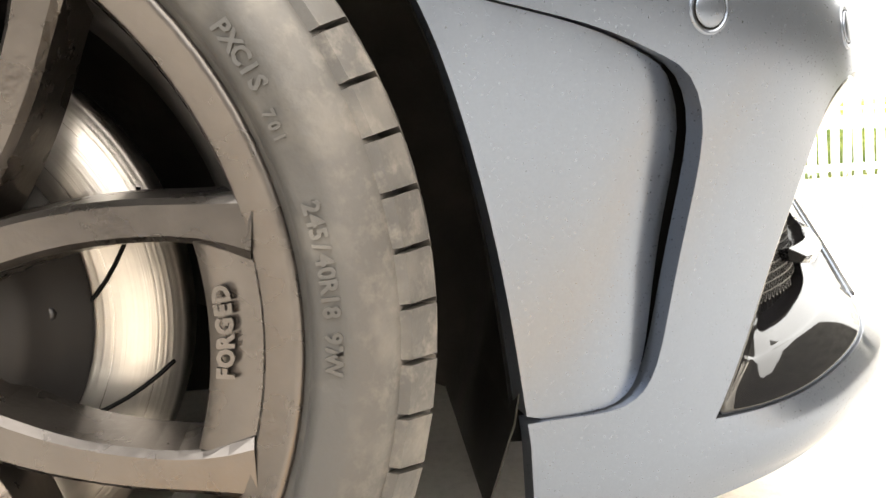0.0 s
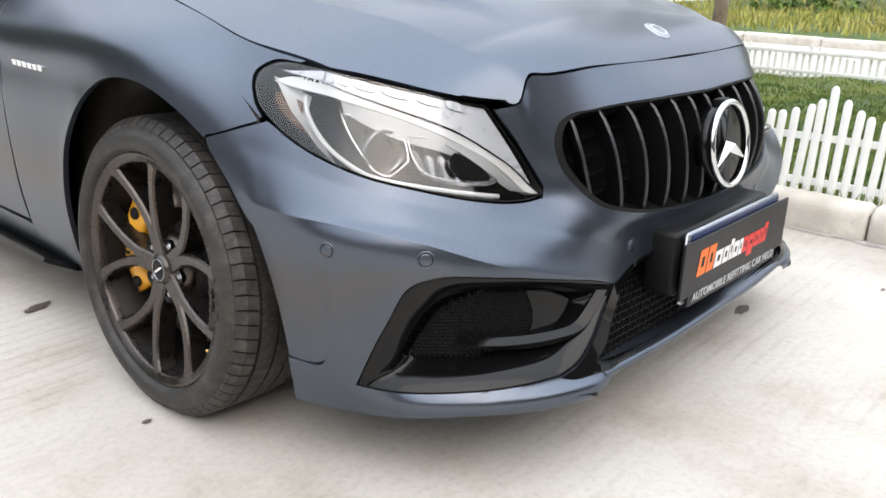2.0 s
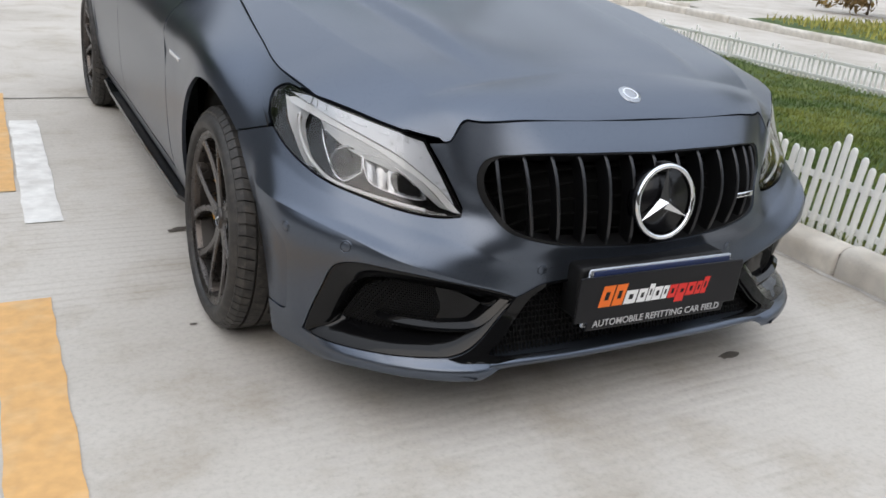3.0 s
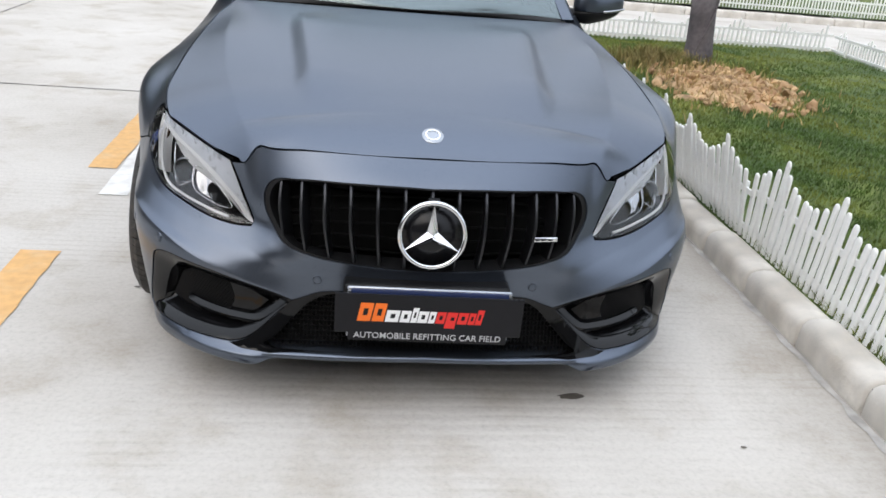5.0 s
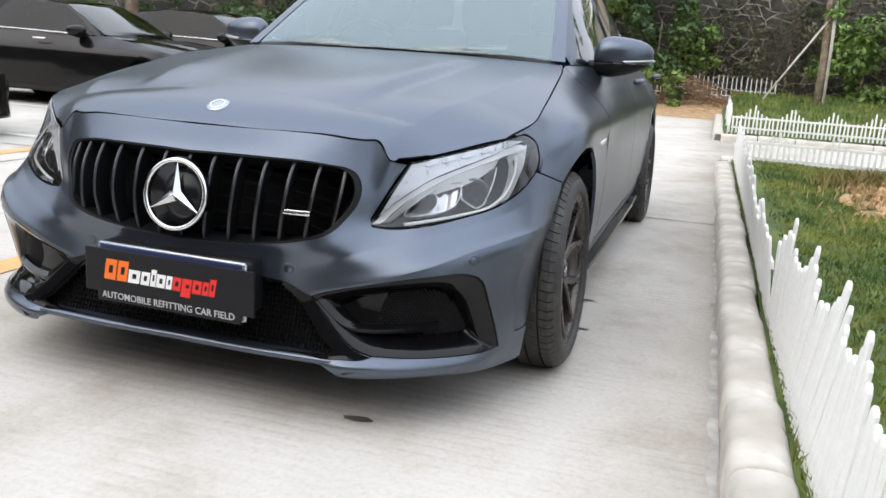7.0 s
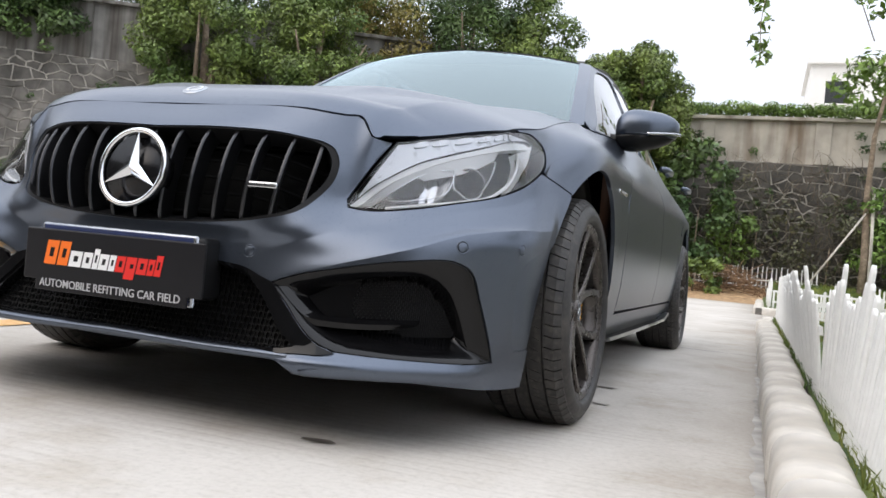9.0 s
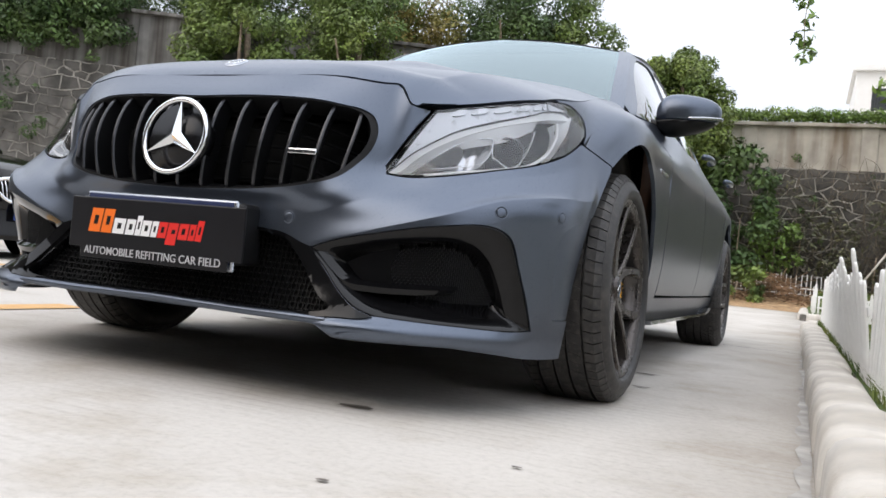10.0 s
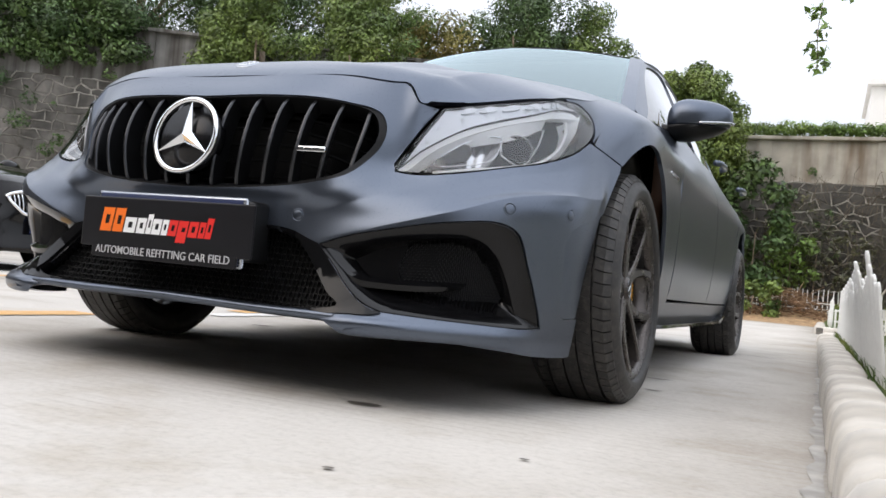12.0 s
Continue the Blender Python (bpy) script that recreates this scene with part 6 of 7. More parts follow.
for p in ((0.493, -0.697, 0.045, 0.016, 0.1), (-0.868, 0.74, 0.05, 0.02, 0.3), (0.875, 0.775, 0.045, 0.014, 0.2), (0.92, 0.38, 0.035, 0.010, 0.1), (0.95, -0.95, 0.010, 0.006, 0), (-0.977, -0.026, 0.012, 0.008, 0), (-0.2, -1.6, 0.012, 0.007, 0.4), (0.75, -1.25, 0.010, 0.006, 0.2)):
    stain(*p)

# ---- kerbs ----
def kerb_stone(length):
    """A kerb stone along y from 0, its face at x = 0 and top rounded."""
    prof = [(0.0, -0.02), (0.001, 0.060), (0.005, 0.083), (0.016, 0.101), (0.036, 0.112), (0.070, 0.117), (0.108, 0.116), (0.132, 0.108), (0.146, 0.090), (0.150, 0.055), (0.150, -0.02)]
    bm = bmesh.new()
    rows = []
    for y, k in ((0.006, 0.90), (0.020, 1.0), (length * 0.5, 1.0), (length - 0.020, 1.0), (length - 0.006, 0.90)):
        rows.append([bm.verts.new((0.075 + (a - 0.075) * (k if k < 1 else 1), y, b * (0.94 if k < 1 else 1))) for a, b in prof])
    for p, q in zip(rows[:-1], rows[1:]):
        for i in range(len(prof) - 1):
            bm.faces.new((p[i], q[i], q[i + 1], p[i + 1]))
    bm.faces.new(rows[0])
    bm.faces.new(rows[-1][::-1])
    bmesh.ops.recalc_face_normals(bm, faces=bm.faces)
    return finish(bm, "kerb_stone", KERB)


def kerb_run(name, x, y, turn, length, label, piece=0.50, side=1):
    k = thing(name, label, "kerb", kind="structure")
    me = kerb_stone(piece)
    rng = random.Random(name)
    core = bmesh.new()
    add_box(core, 0.030, 0.120, 0.0, length, -0.02, 0.088)
    core_ob = part("mortar", core, JOINT, k, smooth=False)
    base = pose(x, y, 0, 0, 0, turn) @ Matrix.Diagonal((side, 1, 1, 1))
    core_ob.matrix_basis = base
    for i in range(int(length / piece)):
        ob = part("kerb_stone", me, KERB, k)
        ob.matrix_basis = base @ pose(rng.uniform(-0.004, 0.004), i * piece, rng.uniform(-0.008, 0.005), rng.uniform(-0.7, 0.7), rng.uniform(-1.6, 1.6), rng.uniform(-0.7, 0.7))
    return k


kerb_run("kerb", 1.478, -8.07, 0.47, 14.5, "pale rounded concrete kerb stones, chipped and stained", 0.43)
kerb_run("kerb", 9.3, -14.0, 0, 36.0, "pale concrete kerb stones beyond the path", 1.0)
kerb_run("kerb", 5.36, -8.0, 0, 14.5, "pale concrete kerb stones at the lawn edge", 1.0)
kerb_run("kerb", 1.412, 6.58, -90, 4.0, "pale concrete kerb stones along the cross path", 0.5, -1)
kerb_run("kerb", 1.30, 10.20, 0, 6.0, "pale concrete kerb stones by the far lawn", 0.5)
kerb_run("kerb", 1.412, 10.20, -90, 9.0, "pale concrete kerb stones along the cross path", 0.5)

# ---- lawns ----
def mound(x, y):
    return 0.11 + 0.03 * noise.noise((x * 0.6, y * 0.6, 0.3)) + 0.030 * noise.noise((x * 2.7, y * 2.7, 4.1)) + 0.085 * math.exp(-((x - 2.80) ** 2 / 0.45 + (y - 3.9) ** 2 / 0.9))


def lawn(name, x0, x1, y0, y1, label):
    bm = bmesh.new()
    cell = 0.11 if x1 - x0 < 5 else 0.4
    nx, ny = int((x1 - x0) / cell), int((y1 - y0) / cell)
    g = [[bm.verts.new((x0 + (x1 - x0) * i / nx, y0 + (y1 - y0) * j / ny, 0)) for j in range(ny + 1)] for i in range(nx + 1)]
    for i in range(nx):
        for j in range(ny):
            bm.faces.new((g[i][j], g[i + 1][j], g[i + 1][j + 1], g[i][j + 1]))
    for v in bm.verts:
        v.co.z = mound(v.co.x, v.co.y) if y1 < 8 and x1 < 6 else 0.12 + 0.04 * noise.noise((v.co.x, v.co.y, 2)) + max(0, v.co.y - 14) * 0.05
        if v.co.x < x0 + 0.1:
            v.co.z = min(v.co.z, 0.085)
    return tagged(part(name, bm, LAWN), label, "lawn", kind="structure")


lawn("lawn", 1.555, 5.35, -8.0, 6.44, "green mown lawn behind the picket fence")
lawn("lawn", 9.42, 60.0, -30.0, 7.9, "dry yellow-green meadow beyond the path")
lawn("lawn", 1.44, 11.0, 10.34, 21.8, "green lawn with a small tree beyond the path")


def blades(name, places, height, width, mat, label, seed):
    """Many grass blades as one thing."""
    rng = np.random.RandomState(seed)
    n = len(places)
    h = height * rng.uniform(0.5, 1.3, n)
    a = rng.uniform(0, 2 * np.pi, n)
    lean = rng.uniform(0.1, 0.9, n) * h
    b = rng.uniform(0, 2 * np.pi, n)
    w = width * rng.uniform(0.6, 1.3, n)
    p = np.asarray(places, float)
    side = np.stack([np.cos(a) * w, np.sin(a) * w, np.zeros(n)], 1)
    bend = np.stack([np.cos(b) * lean, np.sin(b) * lean, h], 1)
    v = np.stack([p - side, p + side, p + side * 0.7 + bend * (0.35, 0.35, 0.6), p - side * 0.7 + bend * (0.35, 0.35, 0.6), p + bend], 1).reshape(-1, 3)
    f = []
    for i in range(n):
        s = 5 * i
        f += [(s, s + 1, s + 2, s + 3), (s + 3, s + 2, s + 4)]
    return tagged(part(name, mesh_from(v, f, name, mat), mat), label, "grass", kind="stuff")


rng = np.random.RandomState(4)
strip = [(rng.normal(1.598 - 0.009 * y, 0.014), y, 0.085) for y in rng.uniform(-3.0, 6.3, 6000)]
blades("grass", strip, 0.045, 0.0028, BLADE, "rough green grass growing along the fence foot", 1)
near = [(x, y, mound(x, y)) for x, y in zip(1.70 + rng.gamma(1.6, 1.1, 170000), rng.uniform(-7.9, 6.3, 170000)) if x < 5.2 and not ((x - 2.78) ** 2 / 0.26 + (y - 3.6) ** 2 / 0.62 < 0.9 and rng.rand() < 0.85)]
blades("grass", near, 0.024, 0.0042, BLADE, "short green lawn grass", 2)
far = [(x, y, 0.14 + max(0, y - 14) * 0.05) for x, y in zip(rng.uniform(1.6, 7, 9000), rng.uniform(10.5, 21, 9000))]
blades("grass", far, 0.09, 0.012, BLADE, "green grass of the far lawn", 3)
bm = bmesh.new()
for i in range(620):
    a, r = rng.uniform(0, 2 * math.pi), min(0.95, abs(rng.normal(0, 0.50)))
    x, y = 2.80 + 0.62 * r * math.cos(a), 3.55 + 0.85 * r * math.sin(a)
    s = rng.uniform(0.012, 0.034) * (1.6 if rng.rand() < 0.15 else 1.0)
    m = Matrix.Translation((x, y, mound(x, y) + 0.02 + s * 0.2)) @ Euler(tuple(rng.uniform(0, 3, 3))).to_matrix().to_4x4() @ Matrix.Diagonal((s * 1.3, s * 0.9, s * 0.55, 1))
    bmesh.ops.create_icosphere(bm, subdivisions=1, radius=1, matrix=m)
for v in bm.verts:
    v.co += Vector((rng.uniform(-1, 1), rng.uniform(-1, 1), rng.uniform(-1, 1))) * 0.006
tagged(part("earth_heap", bm, EARTH, smooth=False), "heap of brown clods and dry grass round the tree", "soil", kind="stuff")
dry = [(x, y, mound(x, y)) for x, y in zip(rng.normal(2.75, 0.30, 1500), rng.normal(3.7, 0.42, 1500))]
blades("dry_grass", dry, 0.07, 0.006, STRAW, "dry brown grass on the earth heap", 5)
tuft = [(x, y, mound(x, y)) for x, y in zip(rng.normal(2.52, 0.17, 1600), rng.normal(4.55, 0.24, 1600)) if (x - 2.95) ** 2 + (y - 4.62) ** 2 > 0.03]
blades("grass_tuft", tuft, 0.12, 0.007, TUFT, "tall olive grass tuft beside the tree", 8)
tuft = [(x, y, mound(x, y)) for x, y in zip(rng.normal(3.22, 0.13, 500), rng.normal(4.35, 0.12, 500))]
blades("grass_tuft", tuft, 0.09, 0.006, BLADE, "green grass tuft at the foot of the tree", 9)


bm = bmesh.new()
bmesh.ops.create_grid(bm, x_segments=40, y_segments=40, size=1)
for v in list(bm.verts):
    x, y = 2.80 + v.co.x * 0.62, 3.58 + v.co.y * 0.92
    edge = (v.co.x**2 + v.co.y**2) * (1 + 0.5 * noise.noise((x * 2, y * 2, 5)))
    v.co = (x, y, mound(x, y) + 0.035 * (1 - edge * 1.4) + 0.05 * (noise.noise((x * 7, y * 7, 1)) - 0.1) * (1 if edge < 0.8 else 0))
tagged(part("bare_earth", bm, EARTH), "mound of tan earth round the lawn tree", "ground", kind="structure")


# ---- picket fences ----
def picket_mesh():
    bm = bmesh.new()
    # a half-round plastic slat with a rounded tip, its flat back to the rails
    prof = ((0.007, -0.0150), (0.0, -0.0150), (-0.0052, -0.0095), (-0.0072, 0.0), (-0.0052, 0.0095), (0.0, 0.0150), (0.007, 0.0150))
    rows = [[bm.verts.new((x * (0.5 + 0.5 * k), y * k, z)) for x, y in prof] for z, k in ((0, 1.0), (0.955, 1.0), (0.985, 0.72), (1.0, 0.30))]
    for a, b in zip(rows[:-1], rows[1:]):
        for i in range(7):
            bm.faces.new((a[i], a[(i + 1) % 7], b[(i + 1) % 7], b[i]))
    bm.faces.new(rows[0][::-1])
    bm.faces.new(rows[-1])
    bmesh.ops.recalc_face_normals(bm, faces=bm.faces)
    return finish(bm, "picket", PICKET, False)


PICKET_MESH = picket_mesh()


def picket_fence(m, length, low, high, label, wave=0.54, step=0.0555, z0=0.07, phase=0.0, lean=0.0):
    """White pickets whose tops swing up to a peak in each panel."""
    f = thing("picket_fence", label, "fence", "white picket fences")
    f.matrix_basis = m
    rng = random.Random(str(length) + str(phase))
    for i in range(int(length / step)):
        y = i * step
        t = ((y + phase) / wave) % 1.0
        h = low + (high - low) * (1 - abs(2 * t - 1)) ** 2.1 + rng.uniform(-0.008, 0.008)
        q = pose(rng.uniform(-0.003, 0.003), y, z0, rng.uniform(-1.6, 1.6), lean + rng.uniform(-1.5, 1.5), 0) @ Matrix.Diagonal((0.8, 0.78, h, 1))
        part("picket", PICKET_MESH, PICKET, f).matrix_basis = q
    for z in (0.06, 0.21):
        r = part("rail", box(-0.020, -0.010, -0.02, length, z0 + z, z0 + z + 0.028, 0.002), PICKET, f)
        r.rotation_euler = (0, radians(lean), 0)
    n = int(length / 2.0)
    for i in range(n + 1):
        part("post", box(-0.034, -0.012, i * 2.0 - 0.012, i * 2.0 + 0.012, z0 - 0.06, z0 + low, 0.002), PICKET, f)
    return f


def kerb_fence(label):
    """The fence behind the kerb: loose panels, each leaning its own way."""
    f = thing("picket_fence", label, "fence", "white picket fences")
    step, z0 = 0.415 / 9, 0.092
    rng = random.Random(9)
    spans = (((-4.0, 1.610, 0.02), (-0.96, 1.595, 0.030), (-0.55, 1.588, 0.064), (-0.11, 1.580, 0.034), (0.49, 1.573, 0.0)),
             ((0.50, 1.572, -0.055), (0.72, 1.571, -0.064), (1.13, 1.569, -0.080), (2.2, 1.562, -0.05), (4.0, 1.548, -0.02), (6.3, 1.532, 0.01)))
    for span in spans:
        ys, xs, out = zip(*span)
        place = lambda y, up: (float(np.interp(y, ys, xs)) + float(np.interp(y, ys, out)) * up / 0.42, y, z0 + up)
        for i in range(math.ceil((ys[0] - 0.305) / step), math.floor((ys[-1] - 0.305) / step) + 1):
            y = 0.305 + i * step
            h = 0.312 + 0.108 * abs(2 * ((i % 9) / 9) - 1) ** 2.2 + rng.uniform(-0.006, 0.006)
            lean = math.degrees(math.atan2(float(np.interp(y, ys, out)), 0.42))
            ob = part("picket", PICKET_MESH, PICKET, f)
            ob.matrix_basis = pose(*place(y, 0), rng.uniform(-1.3, 1.3), lean + rng.uniform(-0.9, 0.9), rng.uniform(-4, 4)) @ Matrix.Diagonal((1, 1, h, 1))
        for up in (0.035, 0.205):
            bm = bmesh.new()
            rows = []
            for y in np.linspace(ys[0] - 0.02, ys[-1] + 0.02, 40):
                rows.append([bm.verts.new((place(y, up + b)[0] + a, y, z0 + up + b)) for a, b in ((0.007, 0.0), (0.017, 0.0), (0.017, 0.026), (0.007, 0.026))])
            for a, b in zip(rows[:-1], rows[1:]):
                for k in range(4):
                    bm.faces.new((a[k], a[(k + 1) % 4], b[(k + 1) % 4], b[k]))
            bm.faces.new(rows[0])
            bm.faces.new(rows[-1][::-1])
            bmesh.ops.recalc_face_normals(bm, faces=bm.faces)
            part("rail", bm, PICKET, f, smooth=False)
        for y in np.arange(ys[0] + 0.1, ys[-1], 1.4):
            x = place(y, 0.1)[0]
            part("post", box(x + 0.018, x + 0.040, y - 0.012, y + 0.012, 0.0, 0.33, 0.002), PICKET, f)
    return f


kerb_fence("white plastic picket fence with wavy tops along the kerb")
picket_fence(pose(5.25, -6.0, 0, 0, 0, 0), 12.3, 0.20, 0.30, "low white picket fence along the lawn's far edge")
picket_fence(pose(1.66, 6.36, 0, 0, 0, -90), 3.6, 0.22, 0.36, "white plastic picket fence at the end of the lawn")
picket_fence(pose(1.56, 10.42, 0, 0, 0, -90), 9.0, 0.24, 0.42, "white plastic picket fence along the cross path", z0=0.12)
picket_fence(pose(1.52, 10.42, 0, 0, 0, 0), 4.5, 0.24, 0.42, "white plastic picket fence beside the lot", z0=0.12)
picket_fence(pose(2.7, 20.9, 0, 0, 0, 90), 3.4, 0.55, 0.62, "white picket fence at the foot of the wall", step=0.12, z0=0.30)
picket_fence(pose(0.4, 21.2, 0, 0, 0, 86), 3.4, 0.55, 0.62, "leaning white picket fence at the foot of the wall", step=0.11, z0=0.52)


# ---- trees and shrubs ----
def leaves(blobs, count, size, seed, curl=0.3):
    """Leaf sheets scattered on the shells of many small clumps."""
    rng = np.random.RandomState(seed)
    v, f = [], []
    blobs = np.asarray(blobs, float)
    w = blobs[:, 3] ** 2
    pick = rng.choice(len(blobs), count, p=w / w.sum())
    d = rng.normal(size=(count, 3))
    d /= np.linalg.norm(d, axis=1, keepdims=True)
    r = blobs[pick, 3] * rng.uniform(0.55, 1.08, count)
    c = blobs[pick, :3] + d * r[:, None] * (1, 1, 0.8)
    nrm = d + rng.normal(scale=0.55, size=(count, 3)) + (0, 0, 0.35)
    nrm /= np.linalg.norm(nrm, axis=1, keepdims=True)
    t = np.cross(nrm, rng.normal(size=(count, 3)))
    t /= np.linalg.norm(t, axis=1, keepdims=True)
    b = np.cross(nrm, t)
    s = size * rng.uniform(0.55, 1.35, count)[:, None]
    p = np.stack([c - t * s, c + b * s * 0.45 + nrm * s * curl * 0.5, c + t * s * 1.05, c - b * s * 0.45 + nrm * s * curl * 0.5], 1).reshape(-1, 3)
    return p, [(4 * i, 4 * i + 1, 4 * i + 2, 4 * i + 3) for i in range(count)]


def blob_crown(cx, cy, cz, rx, ry, rz, n, seed, small=(0.25, 0.5)):
    rng = np.random.RandomState(seed)
    out = []
    for i in range(n):
        d = rng.normal(size=3)
        d /= np.linalg.norm(d)
        k = rng.uniform(0.35, 1.0) ** 0.5
        out.append((cx + d[0] * rx * k, cy + d[1] * ry * k, cz + d[2] * rz * k, rng.uniform(*small) * min(rx, rz)))
    return out


def big_tree(x, y, z0, h, rx, rz, mat, label, seed, count=5200, leaf=0.14):
    """Trunk with limbs, and a ragged crown of leaf clumps."""
    rng = random.Random(seed)
    t = thing("tree", label, "tree", "trees over the wall", at=(x, y, z0))
    trunk = tube([(0, 0, -0.3), (rng.uniform(-0.1, 0.1), 0, h * 0.25), (rng.uniform(-0.2, 0.2), 0.1, h * 0.5), (0.1, 0, h * 0.85)], [0.20, 0.16, 0.12, 0.04], 8)
    part("trunk", trunk, BARK, t)
    for k in range(5):
        a = k * 1.26 + rng.uniform(-0.3, 0.3)
        part("limb", tube([(0, 0, h * 0.35), (math.cos(a) * rx * 0.4, math.sin(a) * rx * 0.4, h * 0.55), (math.cos(a) * rx * 0.8, math.sin(a) * rx * 0.8, h * 0.7)], [0.09, 0.06, 0.02], 6), BARK, t)
    p, f = leaves(blob_crown(0, 0, h * 0.62, rx, rx * 0.8, rz, 80, seed, (0.16, 0.36)), count, leaf, seed)
    part("crown", mesh_from(p, f, "crown", mat), mat, t)
    return t


TREES = (
    (-18.8, 14.5, 3.2, 5.6, 2.1, 1.7, LEAF_DARK, 9), (-13.0, 15.7, 0.0, 8.4, 1.6, 2.7, LEAF, 8), (-10.2, 17.1, 0.0, 8.2, 1.7, 2.8, LEAF, 7), (-22.0, 12.6, 3.0, 6.0, 2.2, 1.8, LEAF_DARK, 6),
    (-25.0, 16.0, 3.5, 8.5, 3.6, 3.4, LEAF, 11), (-19.5, 17.5, 4.2, 8.0, 3.4, 3.0, LEAF_DARK, 12), (-15.5, 19.0, 3.6, 7.0, 2.8, 2.6, LEAF_DARK, 13),
    (-11.8, 19.6, 1.5, 7.6, 2.4, 3.0, LEAF, 14), (-9.4, 19.6, 0.6, 7.6, 1.9, 2.8, LEAF_WARM, 15), (-7.2, 20.6, 1.2, 8.4, 2.2, 3.0, LEAF_DARK, 16),
    (-5.4, 20.8, 0.8, 7.4, 1.7, 2.8, LEAF, 17), (-3.0, 20.6, 0.4, 6.5, 1.2, 2.2, LEAF, 18), (-2.0, 20.7, 0.3, 5.4, 0.9, 1.8, LEAF_DARK, 19), (-2.2, 20.5, 0.3, 6.6, 1.35, 2.3, LEAF, 20),
)
for x, y, z0, h, rx, rz, mat, seed in TREES:
    big_tree(x, y, z0, h, rx, rz, mat, "leafy green tree standing over the stone wall" if mat is not LEAF_WARM else "leafy tree with yellowing leaves by the stone wall", seed, 42000, 0.056)

# low shrubs and climbers on the wall
def shrub(x, y, z, rx, ry, rz, mat, label, seed, count=1800, leaf=0.09):
    t = thing("shrub", label, "shrub", "shrubs by the wall", at=(x, y, 0))
    part("stem", tube([(0, 0, 0), (0.05, 0.02, z)], [0.03, 0.015], 6), BARK, t)
    p, f = leaves(blob_crown(0, 0, z, rx, ry, rz, 20, seed), count, leaf, seed)
    part("crown", mesh_from(p, f, "crown", mat), mat, t)


shrub(-0.35, 20.2, 2.2, 0.9, 0.6, 1.9, LEAF_DARK, "tall dark green shrub in front of the wall", 31, 3200)
shrub(-0.2, 19.0, 0.55, 0.9, 0.6, 0.5, LEAF, "low green shrub at the edge of the lot", 32, 1500, 0.07)
shrub(0.5, 20.9, 1.6, 0.7, 0.3, 1.0, LEAF_LIGHT, "light green climber hanging on the stone wall", 33, 900, 0.08)
shrub(4.6, 20.6, 1.2, 0.9, 0.5, 1.1, LEAF_LIGHT, "light green shrub at the foot of the wall", 34, 1600, 0.09)
shrub(6.6, 19.4, 1.8, 1.3, 0.9, 1.6, LEAF_WARM, "yellow-green bush beside the far lawn", 35, 2500, 0.10)
shrub(8.8, 17.5, 1.9, 1.6, 1.2, 1.7, LEAF, "green bush beside the far lawn", 36, 2500, 0.10)
shrub(-8.6, 15.5, 1.4, 1.6, 0.8, 1.4, LEAF_DARK, "dark shrub behind the parked cars", 37, 2500, 0.10)
shrub(-12.5, 12.6, 1.8, 1.2, 0.6, 1.5, LEAF_DARK, "dark climber on the stone wall", 38, 2000, 0.10)

# bushes and small trees in the meadow to the east
mrng = random.Random(41)
for k in range(16):
    x, y = mrng.uniform(14, 30), -12 + 1.6 * k + mrng.uniform(-0.6, 0.6)
    s = mrng.uniform(0.8, 1.7)
    mat = (LEAF_WARM, LEAF_LIGHT, LEAF_DRY)[k % 3]
    shrub(x, y, 0.7 * s, 1.1 * s, 1.0 * s, 0.8 * s, mat, "brown dry bush in the meadow" if mat is LEAF_DRY else "yellow-green bush in the meadow", 70 + k, 1500, 0.11)
for x, y, h, rx in ((16.0, -1.5, 4.2, 1.6), (21.0, 4.0, 5.0, 2.0), (24.0, -7.0, 5.2, 2.2), (19.0, 0.8, 3.6, 1.4)):
    big_tree(x, y, 0.1, h, rx, rx * 0.9, LEAF_WARM, "small leafy tree in the meadow", int(x * 3), 5000, 0.10)
far = [(x, y, 0.13) for x, y in zip(9.5 + rng.gamma(1.5, 3.0, 14000), rng.uniform(-12, 7.6, 14000)) if x < 30]
blades("grass", far, 0.12, 0.014, DRY_BLADE, "long yellow-green meadow grass", 6)

# dead climbers and thin growth hanging over the north wall
def climber(x0, x1, low, high, count, seed):
    rng = np.random.RandomState(seed)
    verts, faces = [], []
    for i in range(count):
        x, z = rng.uniform(x0, x1), low + (high - low) * rng.rand() ** 1.2
        w, a, l = rng.uniform(0.006, 0.016), rng.normal(1.57, 0.9), rng.uniform(0.25, 0.9)
        p = np.array((x, 21.62 + rng.uniform(-0.25, 0.12), z))
        base = len(verts)
        for k in range(5):
            for dx, dy, dz in ((w, 0, 0), (-w * 0.5, -w, w * 0.4), (-w * 0.5, w, -w * 0.4)):
                verts.append(p + np.array((dx, dy, dz)) * (1 - 0.15 * k))
            a += rng.normal(0, 0.45)
            p = p + np.array((math.cos(a), rng.normal(0, 0.12), math.sin(a))) * l / 4
            p[2] = max(p[2], 0.05)
            p[1] = min(p[1], 21.74)
        for k in range(4):
            for j in range(3):
                c, d = base + 3 * k + j, base + 3 * k + (j + 1) % 3
                faces.append((c, d, d + 3, c + 3))
    return tagged(part("dead_climber", mesh_from(verts, faces, "dead_climber", TWIG_GREY), TWIG_GREY), "tangle of dead grey-brown climbers on the stone wall", "climber", kind="stuff")


climber(-0.2, 7.5, 0.4, 3.5, 900, 3)
shrub(1.1, 21.35, 1.9, 1.3, 0.22, 1.5, LEAF_OLIVE, "thin olive climber on the stone wall", 81, 1500, 0.06)
